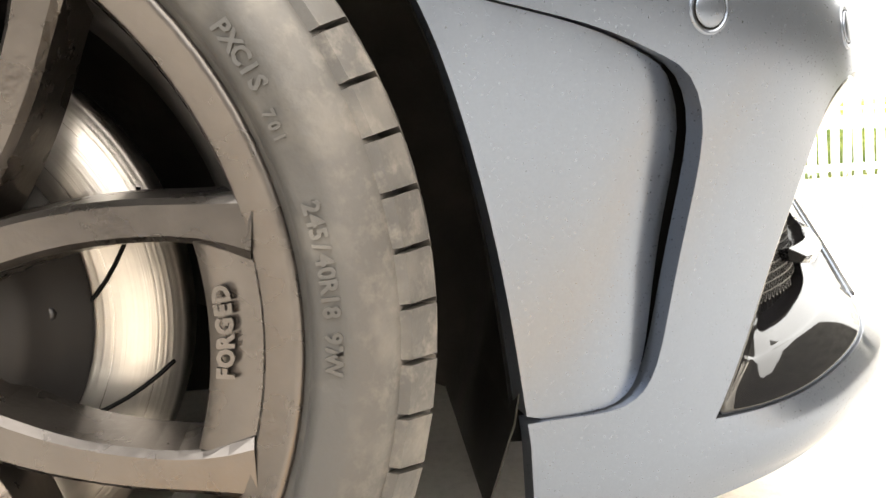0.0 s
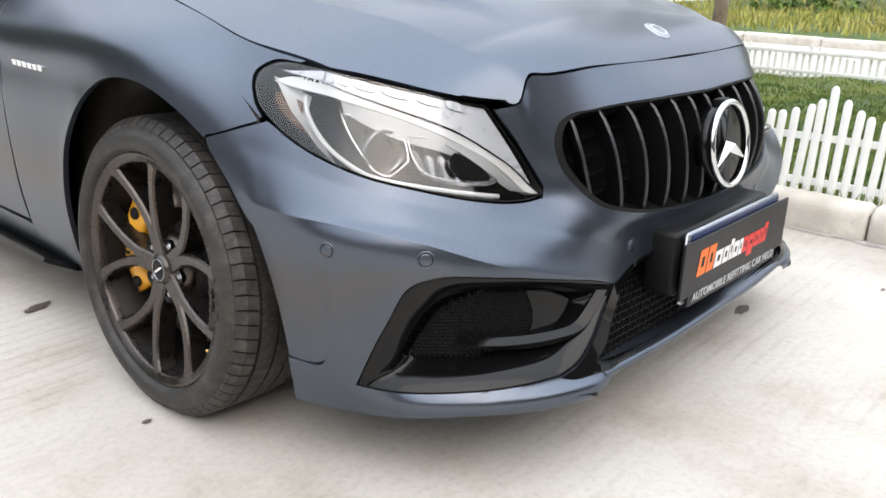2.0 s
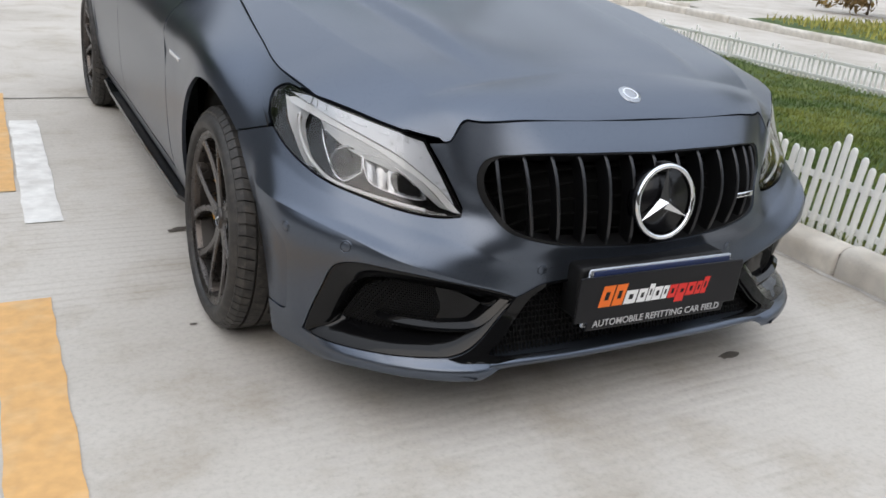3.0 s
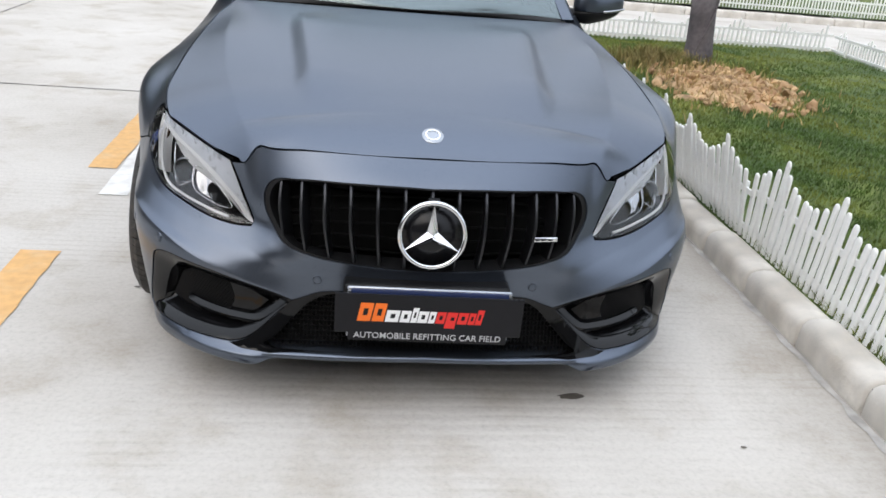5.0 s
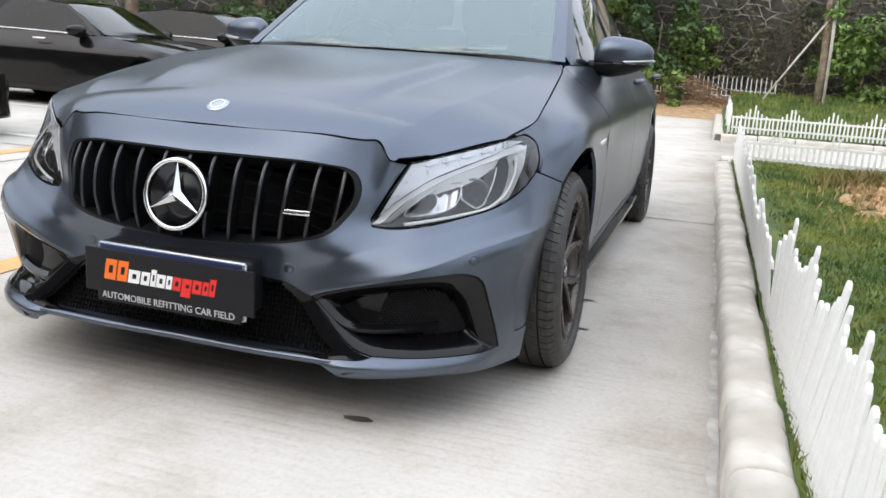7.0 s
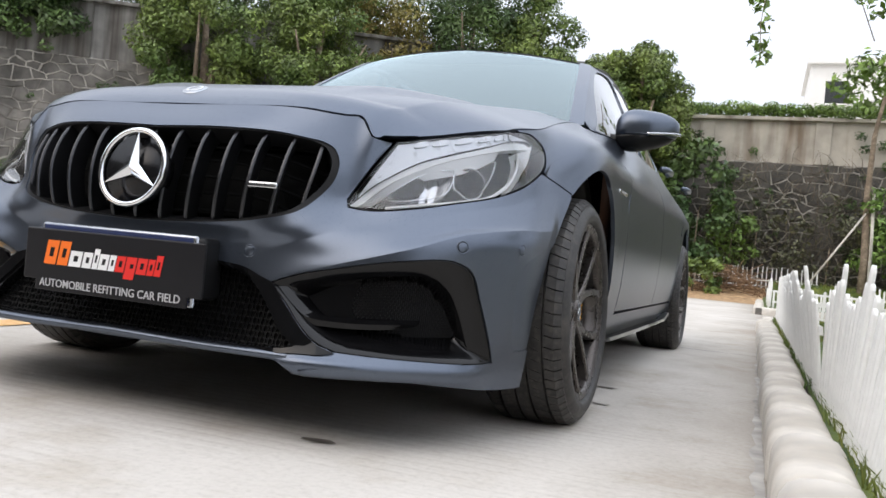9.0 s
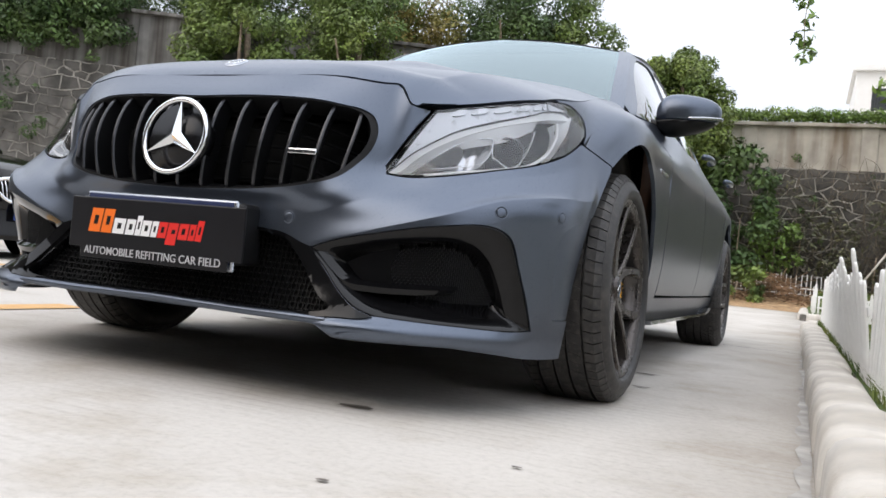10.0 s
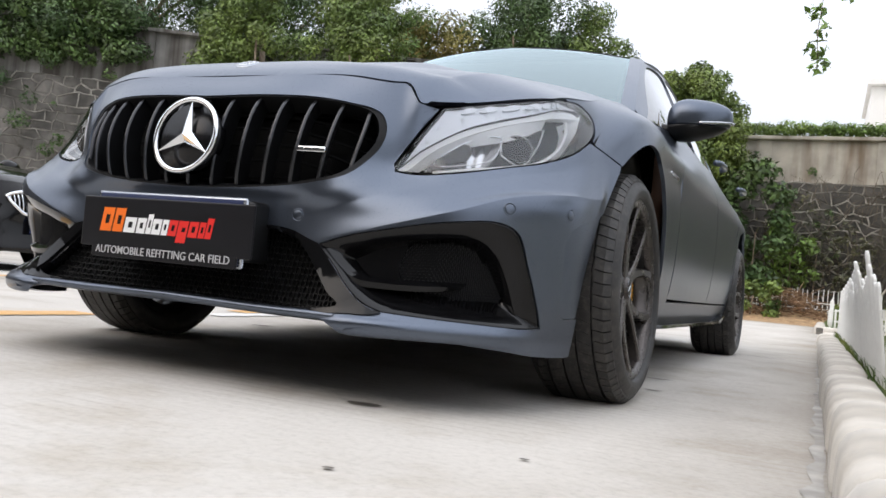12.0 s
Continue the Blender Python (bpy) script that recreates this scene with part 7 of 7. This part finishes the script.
shrub(2.9, 21.35, 1.5, 1.2, 0.22, 1.3, LEAF_OLIVE, "thin olive climber on the stone wall", 82, 1300, 0.06)
shrub(4.7, 21.35, 1.9, 1.2, 0.22, 1.4, LEAF_OLIVE, "thin olive climber on the stone wall", 83, 1000, 0.06)

# dry brush pile
rng = np.random.RandomState(8)
bm = bmesh.new()
for i in range(260):
    x, y = rng.normal(0.75, 0.55), rng.normal(19.6, 0.35)
    h = max(0.1, 0.75 * math.exp(-((x - 0.75) / 0.7) ** 2)) * rng.uniform(0.3, 1)
    a, b = rng.uniform(0, 6.28), rng.uniform(-0.4, 0.9)
    l = rng.uniform(0.2, 0.7)
    p = Vector((x, y, h))
    q = p + Vector((math.cos(a) * l, math.sin(a) * l * 0.4, b * l * 0.6))
    q.z = max(q.z, 0.02)
    t = tube([p, (p + q) / 2 + Vector((0, 0, 0.04)), q], 0.009, 4)
    me = finish(t, "t", None)
    bm.from_mesh(me)
    bpy.data.meshes.remove(me)
tagged(part("brush_pile", bm, TWIG), "pile of dry brown branches on the ground", "brush", kind="stuff")
bm = bmesh.new()
bmesh.ops.create_grid(bm, x_segments=30, y_segments=20, size=1)
for v in bm.verts:
    x, y = v.co.x, v.co.y
    v.co = (-0.2 + x * 1.7, 18.5 + y * 3.0, 0.005 + max(0, y + 0.2) * 0.25 * (1 + 0.4 * noise.noise((x * 3, y * 3, 1))))
tagged(part("bare_earth", bm, EARTH), "reddish bare earth at the end of the lot", "ground", kind="structure")


# the near lawn's tree, cut back, with one hanging sprig
t = thing("tree", "grey-barked lawn tree with a cut limb and few leaves", "tree", at=(2.95, 4.62, 0.17))
part("trunk", tube([(0, 0, -0.2), (0, 0, 0.1), (-0.03, 0, 0.45), (-0.05, 0.02, 0.8), (-0.04, 0.03, 1.3), (-0.12, 0.05, 2.0), (-0.3, 0.1, 2.9)], [0.160, 0.122, 0.105, 0.120, 0.100, 0.08, 0.045], 14), BARK, t)
wrap = part("trunk_wrap", tube([(0, 0, -0.06), (0, 0, 0.06), (-0.015, 0, 0.25), (-0.03, 0, 0.45), (-0.045, 0.015, 0.68)], [0.150, 0.132, 0.119, 0.114, 0.117], 20), WRAPPING, t, "dark grey cloth wrapped round the trunk")
part("wrap_edge", tube([(0.118 * math.sin(q) - 0.03 * k, -0.128 * math.cos(q) + 0.01 * k, 0.02 + 0.60 * k) for k, q in ((k / 9, -1.0 + 2.0 * k / 9) for k in range(10))], 0.008, 6), WRAPPING, wrap)
part("wrap_tie", tube([(-0.043 + 0.119 * math.cos(q), 0.013 + 0.119 * math.sin(q), 0.655) for q in np.arange(18) * math.pi / 9], 0.006, 6, True), PLASTIC, wrap)
part("limb", tube([(-0.02, 0, 0.62), (0.16, -0.02, 0.72), (0.28, -0.03, 0.82), (0.30, -0.03, 0.98)], [0.09, 0.07, 0.06, 0.055], 10), BARK, t)
part("limb", tube([(-0.12, 0.05, 2.0), (-0.7, 0.4, 2.75), (-1.3, 0.8, 3.1), (-1.75, 1.0, 2.95)], [0.05, 0.035, 0.02, 0.008], 8), BARK, t)
part("limb", tube([(-0.3, 0.1, 2.9), (0.2, 0.3, 3.5), (0.6, 0.2, 4.0)], [0.04, 0.03, 0.01], 8), BARK, t)
sprig = [(-1.80, 1.0, 2.78, 0.09), (-1.74, 1.02, 2.62, 0.08), (-1.78, 1.0, 2.45, 0.10), (-1.75, 1.0, 2.28, 0.10), (-1.55, 1.0, 2.92, 0.08), (-1.0, 0.9, 3.05, 0.16), (-0.95, 0.9, 2.85, 0.14), (-0.85, 0.8, 2.68, 0.12), (-1.1, 0.9, 3.2, 0.2)]
part("twig", tube([(-1.75, 1.0, 2.95), (-1.78, 1.0, 2.6), (-1.76, 1.0, 2.25)], 0.004, 5), BARK, t)
part("twig", tube([(-1.3, 0.8, 3.1), (-1.0, 0.9, 2.8), (-0.86, 0.85, 2.4)], 0.005, 5), BARK, t)
p, f = leaves(sprig, 330, 0.045, 51)
part("crown", mesh_from(p, f, "crown", LEAF_LIGHT), LEAF_LIGHT, t)
p, f = leaves(blob_crown(0.4, 0.2, 4.0, 1.0, 1.0, 0.8, 16, 52), 700, 0.06, 52)
part("upper_crown", mesh_from(p, f, "upper_crown", LEAF), LEAF, t)

# slim tree at the lawn's far edge
t = thing("tree", "slim lawn tree with a brown trunk", "tree", at=(5.0, 1.46, 0.1))
part("trunk", tube([(0, 0, -0.1), (0.02, 0, 0.6), (0.05, 0.02, 1.4), (0.02, 0, 2.4)], [0.065, 0.055, 0.05, 0.035], 10), BARK, t)
for k in range(4):
    a = k * 1.6 + 0.4
    part("limb", tube([(0.03, 0, 1.7), (0.03 + 0.3 * math.cos(a), 0.3 * math.sin(a), 2.2), (0.03 + 0.6 * math.cos(a), 0.6 * math.sin(a), 2.6)], [0.03, 0.02, 0.008], 6), BARK, t)
p, f = leaves(blob_crown(0.02, 0, 2.7, 0.9, 0.9, 0.7, 18, 63), 1600, 0.06, 63)
part("crown", mesh_from(p, f, "crown", LEAF), LEAF, t)

# young tree by the wall, propped with a pipe and a slanting brace
t = thing("tree", "young tree propped by a pale pipe and a slanting brace", "tree", at=(3.62, 18.8, 0.2))
part("trunk", tube([(-0.12, 0, -0.2), (-0.10, 0, 1.0), (-0.16, 0, 2.4), (-0.12, 0, 3.8), (0.1, 0, 5.2)], [0.10, 0.085, 0.07, 0.055, 0.03], 10), BARK, t)
part("prop", tube([(0.02, -0.08, -0.1), (0.0, -0.08, 1.5), (-0.03, -0.08, 2.5)], 0.035, 8), KERB, t)
part("brace", tube([(-1.5, -0.2, -0.1), (-0.12, -0.05, 2.1)], 0.025, 6), KERB, t)
p, f = leaves(blob_crown(0.15, 0, 5.0, 1.2, 1.0, 0.9, 18, 61), 900, 0.10, 61)
part("crown", mesh_from(p, f, "crown", LEAF_LIGHT), LEAF_LIGHT, t)
p, f = leaves([(-0.05, -0.1, 2.2, 0.22), (0.1, -0.1, 2.5, 0.2)], 160, 0.07, 62)
part("lower_leaves", mesh_from(p, f, "lower_leaves", LEAF_LIGHT), LEAF_LIGHT, t)


# ---- the retaining wall ----
def stone_wall(name, x0, y0, x1, y1, stone_h, cap_h, label, seed, pieces, stone_mat, band_mat):
    """Rough stone below, rendered band and coping above."""
    w = thing(name, label, "wall", kind="structure")
    L = math.hypot(x1 - x0, y1 - y0)
    base = pose(x0, y0, 0, 0, 0, math.degrees(math.atan2(y1 - y0, x1 - x0)))
    def add(nm, bm, mat, lab=""):
        bm.transform(base)
        return part(nm, bm, mat, w, lab, smooth=False)
    add("wall_core", box(0, L, 0.0, 0.5, -0.2, stone_h, 0.0), MORTAR, "dark stone laid in pale mortar")
    add("wall_band", box(0, L, 0.02, 0.5, stone_h, stone_h + cap_h, 0.0), band_mat, "stained pale rendered band")
    n = int(L / 3.0)
    for i in range(n + 1):
        add("wall_pier", box(i * 3.0 - 0.2, i * 3.0 + 0.2, -0.04, 0.02, stone_h, stone_h + cap_h, 0.01), band_mat)
    add("coping", box(-0.05, L + 0.05, -0.14, 0.6, stone_h + cap_h, stone_h + cap_h + 0.10, 0.02), band_mat)
    rng = random.Random(seed)
    # rough courses: six-cornered stones that share their jittered corners
    pw, ph = 0.46, 0.27
    cols, courses = int(L / pw * 2) + 3, int(stone_h / ph) + 1
    net = [[(k * pw / 2 - 0.3 + rng.uniform(-0.13, 0.13), min(stone_h, max(0, j * ph + rng.uniform(-0.10, 0.10)))) for k in range(cols)] for j in range(courses + 1)]
    stones = []
    for j in range(courses):
        for k in range(j % 2, cols - 2, 2):
            ring = [net[j][k], net[j][k + 1], net[j][k + 2], net[j + 1][k + 2], net[j + 1][k + 1], net[j + 1][k]]
            stones.append(ring)
    stones.sort(key=lambda r: r[0][0] if seed == 1 else -r[0][0])
    vs, fs = [], []
    for i, ring in enumerate(stones):
        cx, cz = sum(p[0] for p in ring) / 6, sum(p[1] for p in ring) / 6
        if cx < 0 or cx > L:
            continue
        lift = rng.uniform(0.004, 0.024)
        mesh_v = [base @ Vector((cx + (a - cx) * s, -y, cz + (b - cz) * s)) for s, y in ((0.97, -0.02), (0.92, lift * 0.5), (0.66, lift + 0.006)) for a, b in ring]
        mesh_f = [(r * 6 + q, r * 6 + (q + 1) % 6, r * 6 + 6 + (q + 1) % 6, r * 6 + 6 + q) for r in (0, 1) for q in range(6)] + [tuple(range(12, 18))]
        if i < pieces:
            part("stone", mesh_from(mesh_v, mesh_f, "stone", stone_mat, False), stone_mat, w)
        else:
            s = len(vs)
            vs += mesh_v
            fs += [tuple(s + q for q in face) for face in mesh_f]
    if vs:
        tagged(part("stone_filling", mesh_from(vs, fs, "stone_filling", stone_mat, False), stone_mat, w), kind="stuff")
    # raised mortar pointing between the stones, worn away here and there
    pv, pf = [], []
    for ring in stones:
        for q in range(6):
            (ax, az), (bx, bz) = ring[q], ring[(q + 1) % 6]
            if rng.random() < 0.30 or not 0 < ax < L or not 0 < bx < L:
                continue
            d = Vector((bx - ax, bz - az))
            if d.length < 0.03:
                continue
            nrm = Vector((-d.y, d.x)).normalized() * rng.uniform(0.014, 0.034)
            out = rng.uniform(0.020, 0.046)
            s = len(pv)
            for px, pz, k in ((ax, az, 1.0), ((ax + bx) / 2 + rng.uniform(-0.02, 0.02), (az + bz) / 2 + rng.uniform(-0.02, 0.02), 0.8), (bx, bz, 1.0)):
                pv += [base @ Vector((px + nrm.x, 0.02, pz + nrm.y)), base @ Vector((px + nrm.x * 0.4, -out * k, pz + nrm.y * 0.4)), base @ Vector((px - nrm.x * 0.4, -out * k, pz - nrm.y * 0.4)), base @ Vector((px - nrm.x, 0.02, pz - nrm.y))]
            pf += [(s + 4 * r + k, s + 4 * r + k + 1, s + 4 * r + k + 5, s + 4 * r + k + 4) for r in (0, 1) for k in range(3)]
    tagged(part("pointing", mesh_from(pv, pf, "pointing", POINTING, False), POINTING, w), kind="stuff")
    return w


stone_wall("wall_north", -3.4, 22.0, 13.0, 22.0, 3.75, 1.15, "rough stone retaining wall with a stained rendered band", 1, 240, STONE, RENDER)
stone_wall("wall_west", -24.0, 10.5, -3.4, 22.0, 4.8, 1.5, "rough stone retaining wall behind the parked cars", 2, 240, STONE_GREY, RENDER_GREY)

# creeper along the wall's top
rng = np.random.RandomState(21)
bl = [(x, 22.1 + rng.normal(0, 0.15), 5.16 + rng.uniform(-0.06, 0.12), rng.uniform(0.16, 0.22)) for x in np.arange(-1.5, 13, 0.05)]
p, f = leaves(bl, 30000, 0.042, 22)
tagged(part("creeper", mesh_from(p, f, "creeper", LEAF_LIGHT), LEAF_LIGHT), "green creeper growing along the wall coping", "creeper", kind="stuff")
bl = [(x, 21.88, rng.uniform(1.0, 4.6), rng.uniform(0.06, 0.22)) for x in rng.uniform(-2, 12, 90)]
p, f = leaves(bl, 3500, 0.055, 23)
tagged(part("creeper", mesh_from(p, f, "creeper", LEAF_DARK), LEAF_DARK), "thin dark creeper hanging on the stone wall", "creeper", kind="stuff")
bl = [(-24 + 20.6 * t + 0.2, 10.5 + 11.5 * t - 0.35, rng.uniform(0.5, 6.2), rng.uniform(0.10, 0.40)) for t in rng.uniform(0, 1, 95)]
p, f = leaves(bl, 8000, 0.06, 24)
tagged(part("creeper", mesh_from(p, f, "creeper", LEAF_DARK), LEAF_DARK), "dark creeper hanging on the stone wall", "creeper", kind="stuff")

bl = [(-24 + 20.6 * t + 0.1 + rng.normal(0, 0.15), 10.5 + 11.5 * t - 0.3, rng.uniform(5.2, 7.0), rng.uniform(0.25, 0.50)) for t in rng.uniform(0.0, 0.37, 70)]
p, f = leaves(bl, 16000, 0.075, 25)
tagged(part("creeper", mesh_from(p, f, "creeper", LEAF_DARK), LEAF_DARK), "thick dark creeper hanging over the wall band", "creeper", kind="stuff")

# house beyond the wall
hs = thing("house", "white flat-roofed house beyond the wall", "house", at=(-3.3, 0, -0.8))
part("house_wall", box(6.2, 18.0, 46, 54, 0, 13.2, 0.02), HOUSE, hs, smooth=False)
part("roof_slab", box(6.0, 18.2, 45.7, 54.2, 13.2, 13.5, 0.02), HOUSE, hs, smooth=False)
for x in (7.0, 10.2, 13.4):
    wv = part("window", box(x, x + 1.1, 45.96, 46.0, 11.1, 12.3, 0.01), TINT, hs, "dark house window", smooth=False)
    part("window_sill", box(x - 0.1, x + 1.2, 45.85, 46.0, 11.0, 11.1, 0.01), HOUSE, wv, smooth=False)


# ---- parked black cars ----
def parked_car(label, m, framed):
    """A plain black saloon on the same skin, nose to -y at its own place."""
    c = thing("sedan", label, "car", "parked black cars")
    c.matrix_basis = m
    arch = [(1.206, 0.447), (1.30, 0.475), (1.42, 0.484), (1.54, 0.466), (1.66, 0.40), (1.74, 0.30), (1.780, 0.130), (1.780, 0.0)]
    arch2 = [(3.985, 0.0), (3.985, 0.13), (4.02, 0.27), (4.12, 0.41), (4.30, 0.484), (4.42, 0.484), (4.58, 0.42), (4.70, 0.29), (4.735, 0.12), (4.735, 0.0)]
    front = [(1.088, 0.0), (1.099, 0.2), (1.15, 0.378)]
    half = [(0.0, TOP)] + [(a, TOP) for a in np.arange(0.1, 5.9, 0.1)] + [(5.9, TOP), (5.9, 0.0), (5.3, 0.0)] + [(a, b) for a, b in arch2[::-1]] + [(3.0, 0.0), (2.3, 0.0)] + arch[::-1] + front[::-1] + [(0.8, 0.0), (0.4, 0.0), (0.0, 0.0)]
    shell = part("body", panel(skin, mirrored(half), step=0.05, depth=0, name="body", mat=BLACK_CAR), BLACK_CAR, c, "glossy black body")
    part("bonnet", panel(bonnet_at, mirrored(bonnet_half), step=0.06, depth=0, name="bonnet", mat=BLACK_CAR), BLACK_CAR, c)
    part("windscreen", panel(screen_at, np.array([(-0.97, 0.0), (0.97, 0.0), (0.97, 1.0), (-0.97, 1.0)]), step=0.1, depth=0, name="windscreen", mat=TINT), TINT, c)
    part("roof", panel(roof_at, np.array(roof_out), step=0.1, depth=0, name="roof", mat=BLACK_CAR), BLACK_CAR, c)
    part("rear_window", panel(roof_at, np.array(back_out), step=0.1, depth=0, name="rear_window", mat=PRIVACY), PRIVACY, c)
    part("boot_lid", panel(boot, np.array([(-0.70, 3.24), (0.70, 3.24), (0.69, 3.45), (0.56, 3.74), (-0.56, 3.74), (-0.69, 3.45)]), step=0.1, depth=0, name="boot_lid", mat=BLACK_CAR), BLACK_CAR, c)
    part("cabin_fill", box(-0.66, 0.66, 0.80, 3.2, 0.5, 0.98, 0.03), INSIDE, c)
    part("underbody", box(-0.62, 0.62, -0.70, 3.7, 0.17, 0.55, 0.0), DARK, c)
    for sx in (1, -1):
        part("window_frame", panel(side_at, np.array(rail) * (sx, 1), [h * (sx, 1) for h in holes], step=0.1, depth=0, name="window_frame", mat=BLACK_CAR), BLACK_CAR, c)
        for (nm, _, mt), h in zip(WINDOWS, holes):
            part(nm, panel(side_at, spread(h, 1.02) * (sx, 1), step=0.1, depth=0, off=-0.006 * sx, name=nm, mat=PRIVACY), PRIVACY, c)
        trim = [side_at(sx * a, 0.02)[0] for a in np.linspace(1.0, 2.5, 14)]
        part("window_trim", tube(trim, 0.008, 6), CHROME, c)
        lampo = loop([(0.50, 0.50), (0.62, 0.47), (0.80, 0.48), (0.98, 0.53), (1.02, 0.575), (0.85, 0.60), (0.62, 0.585)], 0.03)
        h = part("headlamp", panel(skin, lampo * (sx, 1), step=0.03, depth=0.01, off=0.006, name="headlamp", mat=GLOSS), GLOSS, c, "dark headlamp with a bright strip")
        part("light_strip", tube([offset_of(skin, np.array([[sx * a, 0.545 + 0.02 * (a - 0.5)]]), 0.012)[0] for a in np.linspace(0.56, 0.95, 8)], 0.016, 6), WHITE, h)
        shell_m = mirror_shell()
        shell_m.transform(pose(sx * 0.90, 0.985, 1.0) @ Matrix.Diagonal((sx, 1, 1, 1)))
        part("door_mirror", shell_m, BLACK_CAR, c)
        for y in (1.42, 2.42):
            part("door_handle", tube([(sx * 0.925, y, 0.88), (sx * 0.945, y + 0.05, 0.882), (sx * 0.945, y + 0.16, 0.882), (sx * 0.925, y + 0.2, 0.882)], 0.012, 6), CHROME, c)
        for y0 in (0.0, 2.84):
            w = part("wheel", lathe([(-0.10, 0.24), (-0.12, 0.28), (-0.10, 0.322), (0.10, 0.322), (0.118, 0.30), (0.120, 0.27), (0.110, 0.245), (0.09, 0.235)], 40), RUBBER, c, "road wheel with silver double spokes")
            w.matrix_basis = pose(sx * 0.794, y0, 0.318, 0, 0, 0 if sx > 0 else 180)
            part("rim", lathe([(0.09, 0.232), (0.108, 0.238), (0.105, 0.248)], 40), GREY_RIM, w)
            part("wheel_well", lathe([(0.02, 0.0001), (0.02, 0.235), (0.09, 0.235)], 24), DARK, w)
            for k in range(5):
                for s in (-0.13, 0.13):
                    bm = box(0.075, 0.098, 0.03, 0.235, -0.012, 0.012, 0.004)
                    bm.transform(Matrix.Rotation(k * 2 * math.pi / 5, 4, "X") @ Matrix.Translation((0, 0, s * 0.12)) @ Matrix.Rotation(s * 0.9, 4, "X"))
                    part("spoke", bm, GREY_RIM, w)
            part("hub_cap", lathe([(0.105, 0.0001), (0.104, 0.03), (0.09, 0.05)], 20), GREY_RIM, w)
            part("wheel_liner", lathe([(-0.2, 0.36), (0.085, 0.362)], 30), DARK, w)
    g_out = [(-0.30, 0.38), (0.30, 0.38), (0.33, 0.45), (0.32, 0.53), (-0.32, 0.53), (-0.33, 0.45)]
    if framed:
        g_out = [(-0.25, 0.375), (0.0, 0.360), (0.25, 0.375), (0.33, 0.45), (0.375, 0.53, 1), (0.2, 0.545), (0.0, 0.548), (-0.2, 0.545), (-0.375, 0.53, 1), (-0.33, 0.45)]
    for o in (loop(g_out, 0.03),):
        gr = part("grille", panel(skin, o, step=0.04, depth=0.01, off=0.004, name="grille", mat=DARK), DARK, c, "bright-edged grille")
        part("grille_rim", tube(offset_of(skin, o, 0.010), 0.015 if framed else 0.010, 8, True), CHROME, gr)
        if framed:
            ring = lathe([(0.0, 0.0001), (0.004, 0.040), (0.010, 0.052), (0.010, 0.062), (0.0, 0.066)], 28)
            ring.transform(Matrix.Translation(offset_of(skin, np.array([[0.0, 0.46]]), 0.016)[0]) @ pose(0, 0, 0, 0, 0, -90))
            part("grille_badge", ring, CHROME, gr, "round chrome badge")
        lo, hi = o[:, 0].min(), o[:, 0].max()
        for a in np.arange(lo + 0.03, hi - 0.01, 0.030):
            l0, h0 = span(a, o)
            part("grille_slat", tube([offset_of(skin, np.array([[a, b]]), 0.009)[0] for b in np.linspace(l0, h0, 4)], 0.006, 6), CHROME if framed else SATIN, gr)
    pl = part("number_plate", box(-0.22, 0.22, -0.822, -0.806, 0.33, 0.47, 0.004), BLUE, c, "blue number plate with plain white bars")
    bm = bmesh.new()
    for k in range(6):
        add_box(bm, -0.18 + k * 0.062, -0.14 + k * 0.062, -0.825, -0.822, 0.365, 0.435)
    part("plate_bars", bm, PRINT, pl, smooth=False)
    return c


parked_car("glossy black saloon with silver wheels parked in a bay", pose(-5.4, 7.12, 0, 0, 0, 90) @ Matrix.Diagonal((1.03, 1.06, 0.965, 1)), False)
parked_car("dark saloon parked in the bay beside the wall", pose(-5.1, 9.9, 0, 0, 0, 90) @ Matrix.Diagonal((1.0, 1.03, 1.0, 1)), False)
parked_car("black saloon with a chrome-framed grille, parked nose out", pose(-5.5, 2.8, 0, 0, 0, 90), True)

# unseen walls, added to close the lot and darken what the car reflects
tagged(part("unseen_wall_south", box(-9, 9, -14.5, -14.0, 0, 9.0, 0.02), STONE, smooth=False), "unseen added wall that darkens reflections in the car", "wall", kind="structure")
tagged(part("unseen_wall_south_west", box(-24, -9, -14.5, -14.0, 0, 8.0, 0.02), STONE, smooth=False), "unseen added wall that darkens reflections in the car", "wall", kind="structure")
tagged(part("unseen_wall_far_west", box(-24.5, -24, -14.5, 10.6, 0, 7.0, 0.02), STONE, smooth=False), "unseen added wall that darkens reflections in the car", "wall", kind="structure")
